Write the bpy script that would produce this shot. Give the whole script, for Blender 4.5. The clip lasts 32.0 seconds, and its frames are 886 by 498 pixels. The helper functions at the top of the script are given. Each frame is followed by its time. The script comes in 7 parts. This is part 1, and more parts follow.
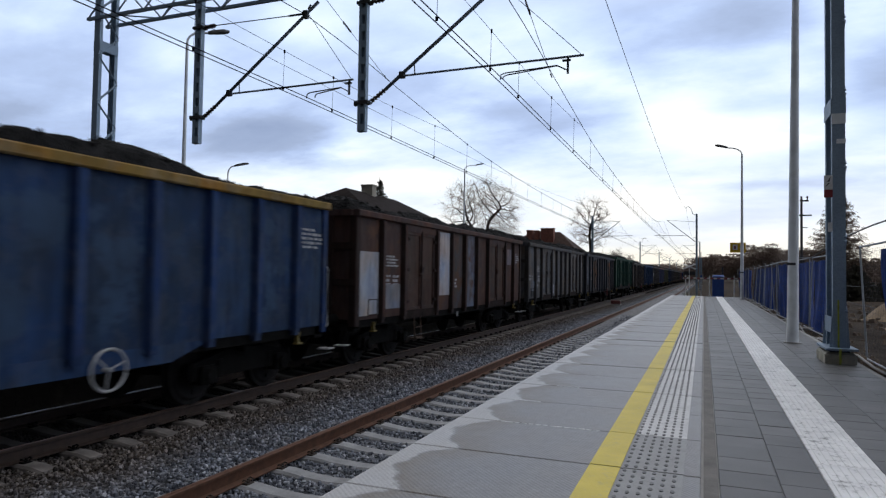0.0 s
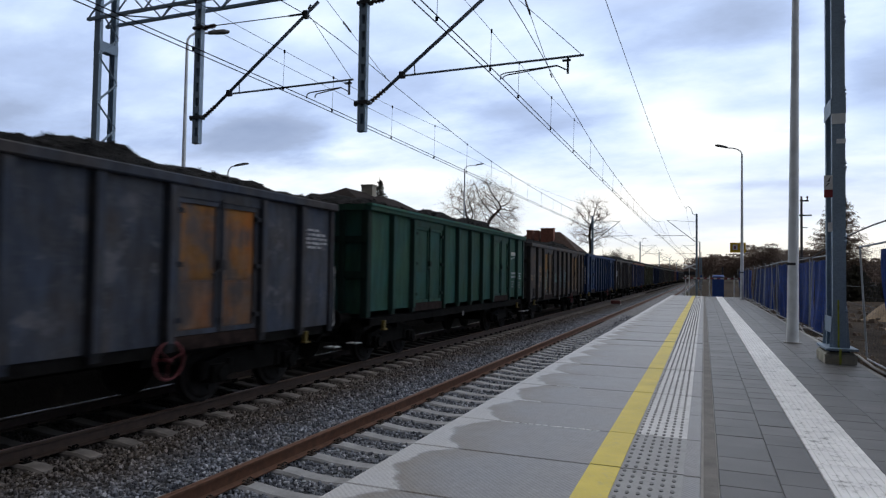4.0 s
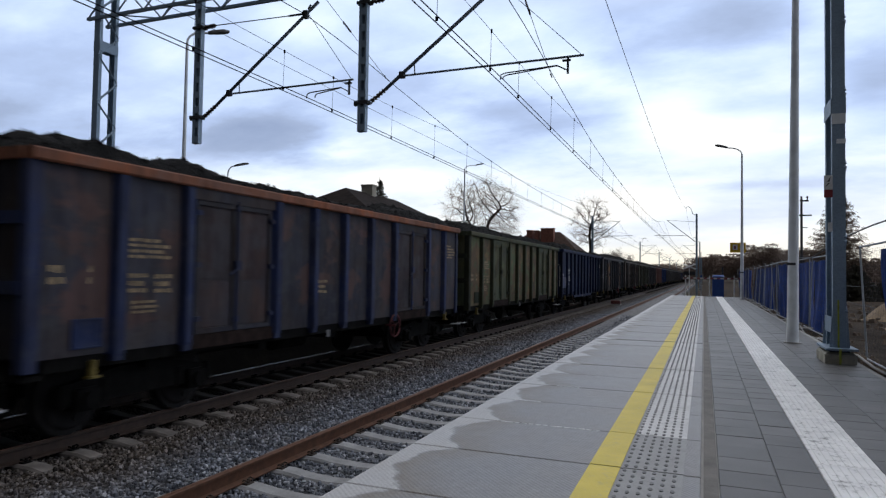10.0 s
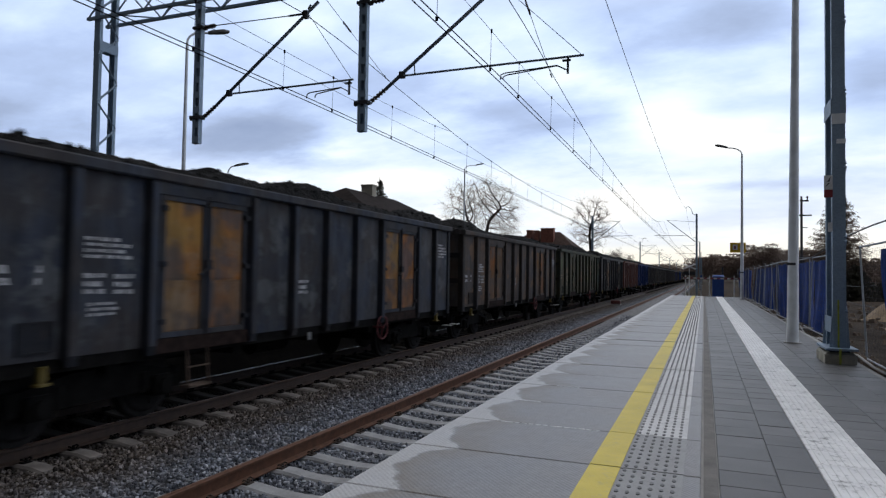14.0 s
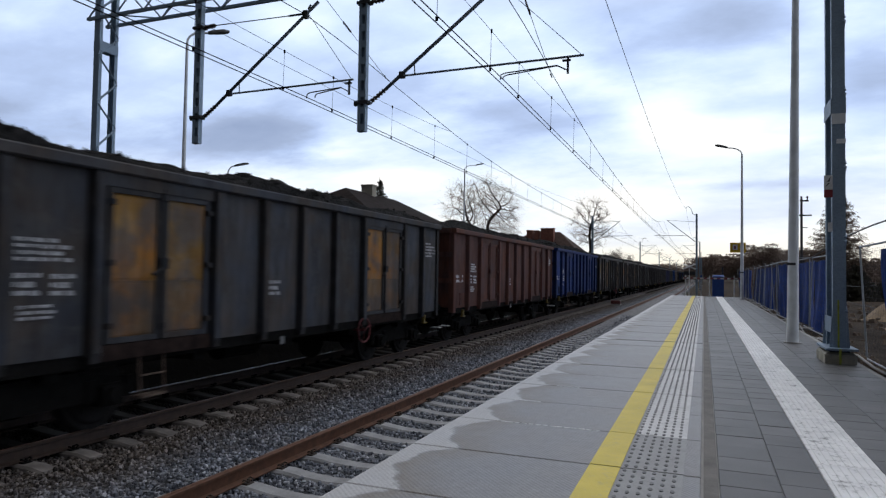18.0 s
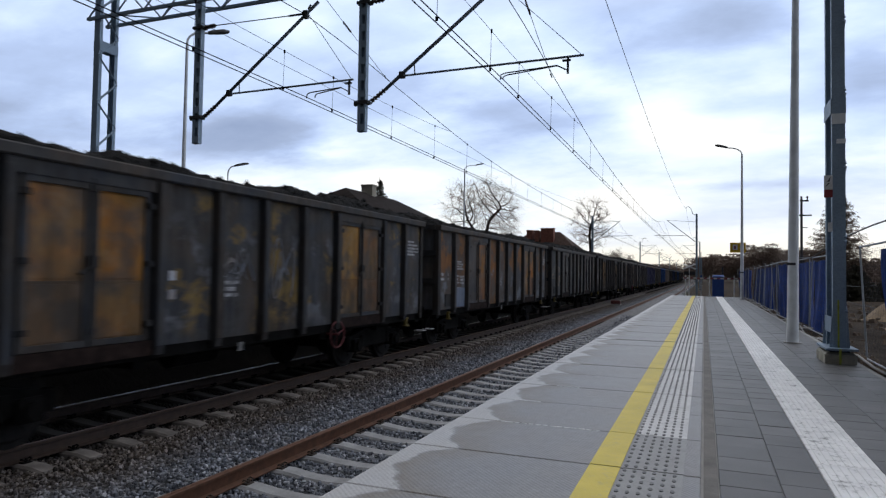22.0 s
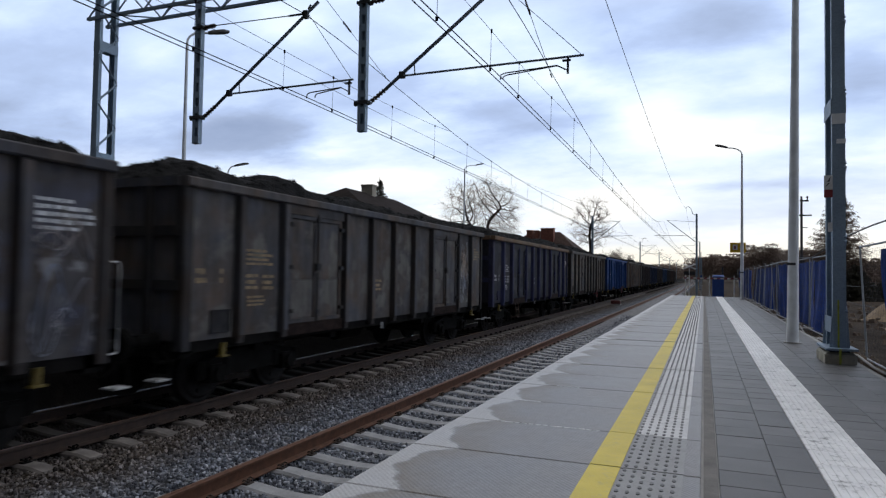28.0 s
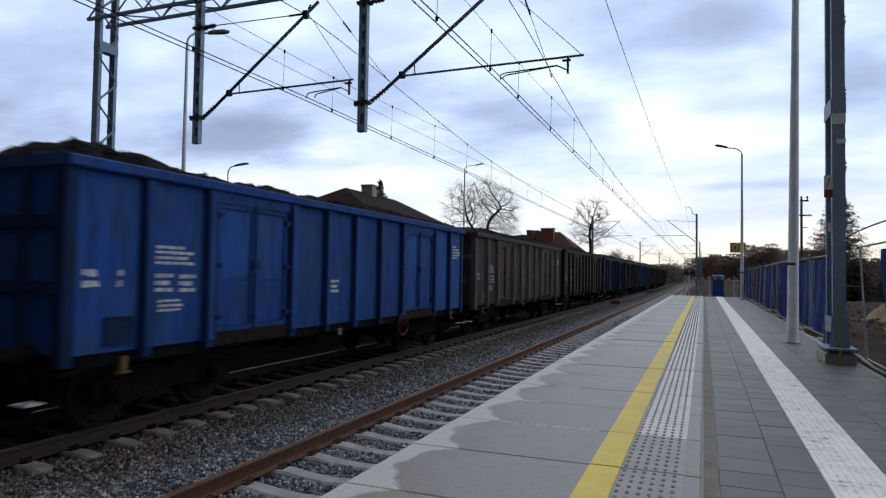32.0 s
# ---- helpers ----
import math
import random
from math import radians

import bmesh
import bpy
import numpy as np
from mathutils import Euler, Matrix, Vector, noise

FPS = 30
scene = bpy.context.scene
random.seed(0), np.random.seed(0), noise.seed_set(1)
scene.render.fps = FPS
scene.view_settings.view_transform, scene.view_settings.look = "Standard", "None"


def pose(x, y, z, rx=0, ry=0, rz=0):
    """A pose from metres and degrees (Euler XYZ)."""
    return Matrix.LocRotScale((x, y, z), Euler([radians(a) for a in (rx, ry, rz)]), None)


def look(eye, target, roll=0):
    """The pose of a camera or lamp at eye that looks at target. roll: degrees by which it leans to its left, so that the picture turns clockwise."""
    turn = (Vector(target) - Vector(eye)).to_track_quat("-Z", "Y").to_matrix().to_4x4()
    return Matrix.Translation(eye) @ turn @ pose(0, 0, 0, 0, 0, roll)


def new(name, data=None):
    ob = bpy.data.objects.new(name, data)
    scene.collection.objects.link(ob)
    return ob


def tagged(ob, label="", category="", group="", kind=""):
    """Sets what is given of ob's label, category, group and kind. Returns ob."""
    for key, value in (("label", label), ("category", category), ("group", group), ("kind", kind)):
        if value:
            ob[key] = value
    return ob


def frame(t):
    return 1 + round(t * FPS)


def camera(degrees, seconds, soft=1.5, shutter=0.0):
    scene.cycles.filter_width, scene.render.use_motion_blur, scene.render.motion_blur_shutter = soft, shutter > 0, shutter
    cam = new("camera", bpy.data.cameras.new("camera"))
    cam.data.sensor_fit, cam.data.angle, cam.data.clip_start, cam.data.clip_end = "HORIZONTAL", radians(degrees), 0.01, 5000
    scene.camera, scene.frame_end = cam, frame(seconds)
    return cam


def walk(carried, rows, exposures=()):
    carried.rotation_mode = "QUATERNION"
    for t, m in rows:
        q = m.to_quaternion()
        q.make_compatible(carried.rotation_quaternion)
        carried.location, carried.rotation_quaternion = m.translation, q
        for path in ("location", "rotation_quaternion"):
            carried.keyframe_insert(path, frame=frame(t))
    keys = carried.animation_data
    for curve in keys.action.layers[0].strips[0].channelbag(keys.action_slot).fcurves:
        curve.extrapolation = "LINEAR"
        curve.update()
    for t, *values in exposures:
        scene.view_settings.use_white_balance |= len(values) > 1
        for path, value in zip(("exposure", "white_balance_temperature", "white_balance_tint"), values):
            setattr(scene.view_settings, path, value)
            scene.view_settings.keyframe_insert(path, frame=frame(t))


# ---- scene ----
cam = camera(67.754, 32.0, soft=1.28, shutter=0.28)
EYE = (0.0, 0.0, 1.27)
YAW, PITCH, LEAN = radians(21.587), radians(2.048), 0.889
AIM = (-10 * math.sin(YAW) * math.cos(PITCH), 10 * math.cos(YAW) * math.cos(PITCH), 1.27 + 10 * math.sin(PITCH))
VIEW = look(EYE, AIM, LEAN)
walk(cam, [(0.0, VIEW), (32.0, VIEW)], exposures=((0.0, 0.0), (32.0, 0.0)))

# ---- light: an overcast evening sky, the low sun behind the clouds beyond the platform's end ----
SUN_AZ, SUN_EL = radians(12), radians(7)      # from the track's direction towards the platform's side
world = bpy.data.worlds.new("evening_sky")
scene.world = world
world.use_nodes = True
wt = world.node_tree
sky = wt.nodes.new("ShaderNodeTexSky")
sky.sky_type, sky.sun_disc = "NISHITA", False
sky.sun_elevation, sky.sun_rotation = SUN_EL, SUN_AZ
wt.links.new(sky.outputs[0], wt.nodes["Background"].inputs[0])
wt.nodes["Background"].inputs[1].default_value = 0.12
sun = new("sun", bpy.data.lights.new("sun", "SUN"))
sun.data.energy, sun.data.angle, sun.data.color = 0.9, radians(14), (1.0, 0.86, 0.68)
sun_way = Vector((math.sin(SUN_AZ) * math.cos(SUN_EL), math.cos(SUN_AZ) * math.cos(SUN_EL), math.sin(SUN_EL)))
sun.matrix_world = look(sun_way * 100, (0, 0, 0))

# ---- materials ----


class Nodes:
    """Short hand for a material's nodes."""

    def __init__(self, name):
        self.mat = bpy.data.materials.new(name)
        self.mat.use_nodes = True
        self.t = self.mat.node_tree
        self.bsdf = self.t.nodes["Principled BSDF"]
        self.out = self.t.nodes["Material Output"]

    def add(self, kind, **values):
        n = self.t.nodes.new(kind)
        for k, v in values.items():
            n.inputs[k.replace("_", " ")].default_value = v
        return n

    def link(self, a, b):
        self.t.links.new(a, b)

    def coords(self, scale=(1, 1, 1), kind="Object", vary=True):
        c = self.add("ShaderNodeTexCoord")
        m = self.add("ShaderNodeMapping")
        m.inputs["Scale"].default_value = scale
        self.link(c.outputs[kind], m.inputs["Vector"])
        if vary:
            info = self.add("ShaderNodeObjectInfo")
            k = self.add("ShaderNodeMath")
            k.operation = "MULTIPLY"
            k.inputs[1].default_value = 71.0
            self.link(info.outputs["Random"], k.inputs[0])
            self.link(k.outputs[0], m.inputs["Location"])
        return m.outputs[0]

    def noise(self, vec, scale, detail=4.0, rough=0.55):
        n = self.add("ShaderNodeTexNoise", Scale=scale, Detail=detail, Roughness=rough)
        self.link(vec, n.inputs["Vector"])
        return n.outputs["Fac"]

    def ramp(self, fac, stops):
        r = self.add("ShaderNodeValToRGB")
        e = r.color_ramp.elements
        while len(e) < len(stops):
            e.new(0.5)
        for el, (pos, col) in zip(e, stops):
            el.position, el.color = pos, (*col, 1) if len(col) == 3 else col
        self.link(fac, r.inputs[0])
        return r.outputs[0]

    def mix(self, fac, a, b, mode="MIX"):
        m = self.add("ShaderNodeMix")
        m.data_type, m.blend_type = "RGBA", mode
        for v, i in ((fac, 0), (a, 6), (b, 7)):
            if hasattr(v, "node"):
                self.link(v, m.inputs[i])
            elif i == 0:
                m.inputs[0].default_value = v
            else:
                m.inputs[i].default_value = (*v, 1)
        return m.outputs[2]

    def math(self, op, a, b=0.0, c=0.0):
        m = self.add("ShaderNodeMath")
        m.operation = op
        for i, v in enumerate((a, b, c)):
            if hasattr(v, "node"):
                self.link(v, m.inputs[i])
            else:
                m.inputs[i].default_value = v
        return m.outputs[0]

    def finish(self, color, rough=0.8, metal=0.0, bump=None, strength=0.3, distance=0.02, spec=0.5):
        b = self.bsdf
        for v, k in ((color, "Base Color"), (rough, "Roughness"), (metal, "Metallic"), (spec, "Specular IOR Level")):
            if hasattr(v, "node"):
                self.link(v, b.inputs[k])
            else:
                b.inputs[k].default_value = (*v, 1) if k == "Base Color" else v
        if bump is not None:
            n = self.add("ShaderNodeBump", Strength=strength, Distance=distance)
            self.link(bump, n.inputs["Height"])
            self.link(n.outputs[0], b.inputs["Normal"])
        return self.mat


def tint(c, k):
    return tuple(min(1.0, v * k) for v in c)


def plain(name, color, rough=0.7, metal=0.0, vary=0.35, scale=6.0, fine=60.0, strength=0.25, distance=0.01, spec=0.5, stretch=(1, 1, 1)):
    """A surface of one colour with stains at two scales and a fine relief."""
    n = Nodes(name)
    v = n.coords(stretch)
    big, small = n.noise(v, scale, 5), n.noise(v, fine, 3)
    c = n.ramp(big, [(0.3, tint(color, 1 - vary)), (0.7, tint(color, 1 + vary))])
    c = n.mix(n.ramp(small, [(0.35, (0.8, 0.8, 0.8)), (0.65, (1.1, 1.1, 1.1))]), (0, 0, 0), c)
    c = n.mix(0.8, n.ramp(big, [(0.3, tint(color, 1 - vary)), (0.7, tint(color, 1 + vary))]), c)
    return n.finish(c, rough, metal, small, strength, distance, spec)


paint_cache = {}


def paint(color, wear=0.5, rough=0.62, under=None, stains=()):
    """Weathered, coal-dusted paint on steel: rain streaks, dust, rust in patches."""
    key = (color, wear, rough, under, stains)
    if key in paint_cache:
        return paint_cache[key]
    n = Nodes("wagon_paint")
    v = n.coords((1, 1, 0.18))
    w = n.coords((1, 1, 1))
    streak = n.noise(v, 7.0, 5, 0.65)
    cloud = n.noise(w, 1.6, 5, 0.6)
    grain = n.noise(w, 45.0, 3)
    c = n.ramp(streak, [(0.28, tint(color, 0.6)), (0.5, color), (0.75, tint(color, 1.4))])
    info = n.add("ShaderNodeObjectInfo")
    c = n.mix(1.0, c, n.ramp(info.outputs["Random"], [(0.0, (0.8, 0.8, 0.8)), (1.0, (1.22, 1.22, 1.22))]), "MULTIPLY")
    hue = n.noise(w, 1.3, 3, 0.5)
    c = n.mix(1.0, c, n.ramp(hue, [(0.36, (1.2, 0.98, 0.84)), (0.5, (1, 0.98, 1.02)), (0.64, (0.88, 0.98, 1.2))]), "MULTIPLY")
    grey = sum(color) / 3
    # scuffed and bleached patches, ragged at their edges, and long level scrapes from the grabs
    fade = n.ramp(n.noise(w, 2.4, 8, 0.72), [(0.5, (0, 0, 0)), (0.58, (1, 1, 1))])
    c = n.mix(n.math("MULTIPLY", fade, 0.5 * wear), c, tuple(0.55 * v + 0.5 * grey + 0.012 + 0.35 * grey for v in color))
    scrape = n.ramp(n.noise(n.coords((1, 0.35, 1.6)), 3.2, 6, 0.7), [(0.57, (0, 0, 0)), (0.66, (1, 1, 1))])
    c = n.mix(n.math("MULTIPLY", scrape, 0.45 * wear), c, tuple(0.5 * v + 0.75 * grey + 0.02 for v in color))
    mud = n.ramp(n.noise(v, 2.3, 5, 0.7), [(0.5, (0, 0, 0)), (0.64, (1, 1, 1))])
    c = n.mix(n.math("MULTIPLY", mud, 0.55 * wear), c, tint(color, 0.42))
    if under:
        show = n.ramp(n.noise(w, 2.1, 4, 0.5), [(0.44, (0, 0, 0)), (0.60, (1, 1, 1))])
        c = n.mix(n.math("MULTIPLY", show, 0.72), c, n.ramp(streak, [(0.3, tint(under, 0.75)), (0.72, tint(under, 1.2))]))
    # stains: bare, rusty or repainted areas between two heights, ragged and soft-edged
    for k, (stain, much, z0, z1, size) in enumerate(stains):
        pos = n.add("ShaderNodeSeparateXYZ")
        n.link(n.coords(vary=False), pos.inputs[0])
        shift = n.coords((1, 1, 1.3))
        moved = n.add("ShaderNodeVectorMath")
        moved.inputs[1].default_value = (3.7 * k, 9.1 * k, 5.3)
        n.link(shift, moved.inputs[0])
        rag = n.noise(moved.outputs[0], 1.15 / size, 6, 0.62)
        high = n.math("ADD", pos.outputs[2], n.math("MULTIPLY_ADD", n.noise(w, 2.5, 4), 0.7, -0.35))
        inside = n.math("MULTIPLY", n.ramp(n.math("MULTIPLY", high, 0.25), [((z0 - 0.25) / 4, (0, 0, 0)), ((z0 + 0.1) / 4, (1, 1, 1))]), n.ramp(n.math("MULTIPLY", high, 0.25), [((z1 - 0.05) / 4, (1, 1, 1)), ((z1 + 0.3) / 4, (0, 0, 0))]))
        spot = n.ramp(rag, [(0.60 - much, (0, 0, 0)), (0.67 - much, (1, 1, 1))])
        c = n.mix(n.math("MULTIPLY", n.math("MULTIPLY", inside, spot), 0.85), c, n.ramp(streak, [(0.3, tint(stain, 0.7)), (0.72, tint(stain, 1.25))]))
    dust = n.ramp(cloud, [(0.42, (0, 0, 0)), (0.75, (1, 1, 1))])
    c = n.mix(n.math("MULTIPLY", dust, 0.55 * wear), c, (0.026, 0.023, 0.021))
    rust = n.ramp(n.noise(w, 4.3, 6, 0.7), [(0.6, (0, 0, 0)), (0.72, (1, 1, 1))])
    c = n.mix(n.math("MULTIPLY", rust, 0.4 * wear), c, (0.07, 0.036, 0.022))
    paint_cache[key] = n.finish(c, rough + 0.1, 0.0, grain, 0.15, 0.004, 0.16)
    return paint_cache[key]


M_STEEL = plain("galvanised_steel", (0.30, 0.33, 0.36), 0.55, 0.35, 0.15, 3.0, 40.0, 0.1, 0.003)
M_MAST = plain("painted_mast_steel", (0.26, 0.345, 0.435), 0.55, 0.2, 0.12, 2.0, 40.0, 0.1, 0.003)
M_POLE = plain("lamp_pole_steel", (0.80, 0.83, 0.86), 0.45, 0.0, 0.03, 0.8, 3.0, 0.0, 0.001)
M_ARM = plain("galvanised_arm", (0.17, 0.21, 0.26), 0.55, 0.0, 0.2, 5.0, 50.0)
M_DARKSTEEL = plain("dark_fittings", (0.03, 0.031, 0.036), 0.7, 0.0, 0.2, 8.0, 50.0)
M_WIRE = plain("weathered_copper_wire", (0.016, 0.018, 0.024), 0.8, 0.0, 0.1, spec=0.1)
M_INSUL = plain("brown_insulator", (0.05, 0.035, 0.03), 0.25, 0.0, 0.1)
M_RUSTRAIL = plain("rusty_rail", (0.115, 0.05, 0.026), 0.75, 0.1, 0.3, 9.0, 70.0, 0.3, 0.003)
M_RAILTOP = plain("worn_rail_head", (0.15, 0.07, 0.04), 0.5, 0.3, 0.2, 9.0, 70.0, 0.1, 0.002)
M_OLDRAIL = plain("dark_rail", (0.05, 0.03, 0.021), 0.7, 0.1, 0.25, 9.0, 70.0, 0.3, 0.003)
M_BRIGHT = plain("polished_head_glint", (0.45, 0.45, 0.46), 0.22, 0.9, 0.1, 9.0, 70.0, 0.05, 0.001)
M_SLEEPER = plain("concrete_sleeper", (0.31, 0.31, 0.315), 0.85, 0.0, 0.2, 5.0, 60.0, 0.3, 0.004)
M_CLIP = plain("rail_fastening", (0.045, 0.032, 0.025), 0.8, 0.1, 0.3, 9.0, 70.0)
M_FENCE = plain("fence_steel", (0.34, 0.36, 0.385), 0.6, 0.3, 0.15, 3.0, 40.0, 0.1, 0.003)
M_MESH = plain("dark_mesh_wire", (0.06, 0.065, 0.075), 0.7, 0.0, 0.2)
M_MOSSY = plain("mossy_concrete", (0.46, 0.43, 0.34), 0.9, 0.0, 0.35, 4.0, 50.0, 0.4, 0.008)
M_CONC = plain("concrete", (0.33, 0.32, 0.30), 0.9, 0.0, 0.2, 3.0, 50.0, 0.3, 0.005)
# near-black base for underframe, bogies, buffers and far rail clips
M_UNDER = plain("underframe_black", (0.008, 0.0075, 0.007), 0.9, 0.0, 0.4, 5.0, 40.0, spec=0.08)
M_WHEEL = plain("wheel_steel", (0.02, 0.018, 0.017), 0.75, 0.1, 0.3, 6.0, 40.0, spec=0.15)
M_HAND = plain("handrail_paint", (0.42, 0.42, 0.42), 0.6, 0.1, 0.2)
M_LETTER_TAN = plain("stencil_tan", (0.25, 0.18, 0.10), 0.7, 0.0, 0.5, 14.0)
M_SILL = plain("rusty_door_sill", (0.022, 0.014, 0.012), 0.85, 0.0, 0.5, 6.0, spec=0.1)
M_STEP = plain("step_rust", (0.10, 0.066, 0.048), 0.8, 0.0, 0.3)
M_GRAB = plain("grab_rail_paint", (0.46, 0.46, 0.46), 0.6, 0.0, 0.2)
M_PLATE = plain("brake_plate_grey", (0.15, 0.15, 0.15), 0.7, 0.0, 0.4, 14.0)
M_YELLOW = plain("yellow_bracket", (0.14, 0.10, 0.016), 0.6, 0.0, 0.25)
M_REDPAINT = plain("red_paint", (0.22, 0.025, 0.03), 0.6, 0.0, 0.2)
M_LETTER = plain("stencil_white", (0.33, 0.33, 0.34), 0.7, 0.0, 0.6, 14.0)
M_INK = plain("fresh_stencil_white", (0.55, 0.56, 0.58), 0.65, 0.0, 0.35, 14.0)
M_WHITE = plain("white_enamel", (0.7, 0.7, 0.7), 0.5, 0.0, 0.1)
M_BLUEBOX = plain("blue_plastic", (0.025, 0.09, 0.36), 0.4, 0.0, 0.15)
M_SIGN = plain("sign_yellow", (0.75, 0.47, 0.02), 0.5, 0.0, 0.06)
M_BRICK = plain("brick_red", (0.24, 0.095, 0.068), 0.9, 0.0, 0.3, 5.0)
M_ROOF = plain("roof_tile_dark", (0.026, 0.02, 0.0185), 0.9, 0.0, 0.35, 2.0, 20.0, spec=0.05)
M_ROOF2 = plain("roof_tile_brown", (0.06, 0.037, 0.03), 0.9, 0.0, 0.3, 2.0, 20.0, spec=0.15)
M_RENDER = plain("house_plaster", (0.42, 0.38, 0.31), 0.9, 0.0, 0.15, 1.0)
M_GLASS = plain("window_glass", (0.02, 0.025, 0.03), 0.08, 0.0, 0.1)
M_OLDPOST = plain("weathered_post", (0.07, 0.068, 0.07), 0.9, 0.0, 0.3, 6.0)
M_BARK = plain("bark", (0.04, 0.032, 0.028), 0.95, 0.0, 0.3, 6.0)
M_TWIG = plain("twig_grey", (0.25, 0.2, 0.17), 0.95, 0.0, 0.3, 6.0)
M_NEEDLE = plain("needles", (0.06, 0.055, 0.038), 0.9, 0.0, 0.4, 2.0)
M_NEEDLE2 = plain("dry_needles", (0.19, 0.135, 0.10), 0.9, 0.0, 0.4, 2.0)
M_WOOD_FAR = plain("far_wood_leaves", (0.23, 0.175, 0.145), 1.0, 0.0, 0.12, 0.05, spec=0.0)
M_RUBBLE = plain("rubble", (0.17, 0.125, 0.09), 0.95, 0.0, 0.45, 1.3, 40.0, 0.5, 0.02)
M_DIRT = plain("sand_heap", (0.30, 0.22, 0.14), 0.95, 0.0, 0.25, 3.0, 40.0, 0.6, 0.03)


def old_sleeper_material():
    """Concrete sleeper under the train: shade put into its colour, bare at the platform end."""
    n = Nodes("stained_sleeper")
    v, w = n.coords(), n.coords(vary=False)
    pos = n.add("ShaderNodeSeparateXYZ")
    n.link(w, pos.inputs[0])
    c = n.ramp(n.noise(v, 5.0, 5), [(0.3, (0.15, 0.132, 0.118)), (0.7, (0.29, 0.258, 0.235))])
    inner_shade = n.ramp(n.math("ADD", pos.outputs[0], n.math("MULTIPLY", n.noise(v, 4.0, 3), 0.2)), [(0.86, (1, 1, 1)), (1.0, (0, 0, 0))])
    c = n.mix(n.math("MULTIPLY", inner_shade, 0.9), c, (0.03, 0.026, 0.023))
    return n.finish(c, 0.9, 0.0, n.noise(v, 60.0, 3), 0.3, 0.004, 0.1)


def coal_material():
    n = Nodes("coal")
    v = n.coords()
    lump = n.add("ShaderNodeTexVoronoi", Scale=14.0)
    n.link(v, lump.inputs["Vector"])
    f = n.noise(v, 30.0, 5, 0.7)
    c = n.ramp(n.noise(v, 3.0, 5), [(0.3, (0.010, 0.010, 0.0105)), (0.7, (0.034, 0.033, 0.033))])
    h = n.math("ADD", lump.outputs["Distance"], f)
    return n.finish(c, 0.8, 0.0, h, 0.9, 0.06, 0.04)


def ballast_material():
    n = Nodes("ballast_stone")
    v = n.coords(vary=False)
    g = n.add("ShaderNodeNewGeometry")
    isl = g.outputs["Random Per Island"]
    c = n.ramp(isl, [(0.0, (0.07, 0.075, 0.089)), (0.45, (0.18, 0.194, 0.227)), (0.8, (0.31, 0.328, 0.372)), (1.0, (0.52, 0.535, 0.585))])
    # brake dust lies over the stones beside the busier track
    pos = n.add("ShaderNodeSeparateXYZ")
    n.link(v, pos.inputs[0])
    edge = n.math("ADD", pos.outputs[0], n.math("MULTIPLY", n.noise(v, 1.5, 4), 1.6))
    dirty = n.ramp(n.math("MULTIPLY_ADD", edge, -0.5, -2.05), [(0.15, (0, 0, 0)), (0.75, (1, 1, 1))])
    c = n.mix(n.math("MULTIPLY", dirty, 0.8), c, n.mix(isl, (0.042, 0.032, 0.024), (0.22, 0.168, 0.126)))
    # shade beneath the train, put into the stones' colour
    under_shade = n.ramp(n.math("MULTIPLY_ADD", edge, -0.5, -2.9), [(0.1, (0, 0, 0)), (0.4, (1, 1, 1))])
    c = n.mix(n.math("MULTIPLY", under_shade, 0.9), c, (0.014, 0.012, 0.011))
    return n.finish(c, 0.95, 0.0, n.noise(v, 90.0, 3), 0.4, 0.004, 0.08)


def ballast_bed_material():
    n = Nodes("ballast_bed")
    v = n.coords(vary=False)
    cell = n.add("ShaderNodeTexVoronoi", Scale=19.0)
    n.link(v, cell.inputs["Vector"])
    sep = n.add("ShaderNodeSeparateColor")
    n.link(cell.outputs["Color"], sep.inputs[0])
    c = n.ramp(sep.outputs[0], [(0.0, (0.03, 0.032, 0.036)), (0.5, (0.11, 0.117, 0.133)), (1.0, (0.27, 0.28, 0.30))])
    pos = n.add("ShaderNodeSeparateXYZ")
    n.link(v, pos.inputs[0])
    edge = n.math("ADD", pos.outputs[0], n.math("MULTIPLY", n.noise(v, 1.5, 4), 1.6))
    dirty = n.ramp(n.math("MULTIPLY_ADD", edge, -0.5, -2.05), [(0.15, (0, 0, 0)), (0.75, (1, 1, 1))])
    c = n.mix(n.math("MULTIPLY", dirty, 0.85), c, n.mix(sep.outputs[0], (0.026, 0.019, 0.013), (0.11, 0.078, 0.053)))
    # bed darkened below the wagons, their shade put into its colour
    under_shade = n.ramp(n.math("MULTIPLY_ADD", edge, -0.5, -2.9), [(0.1, (0, 0, 0)), (0.4, (1, 1, 1))])
    c = n.mix(n.math("MULTIPLY", under_shade, 0.9), c, (0.012, 0.010, 0.009))
    return n.finish(c, 1.0, 0.0, cell.outputs["Distance"], 1.0, 0.05, 0.05)


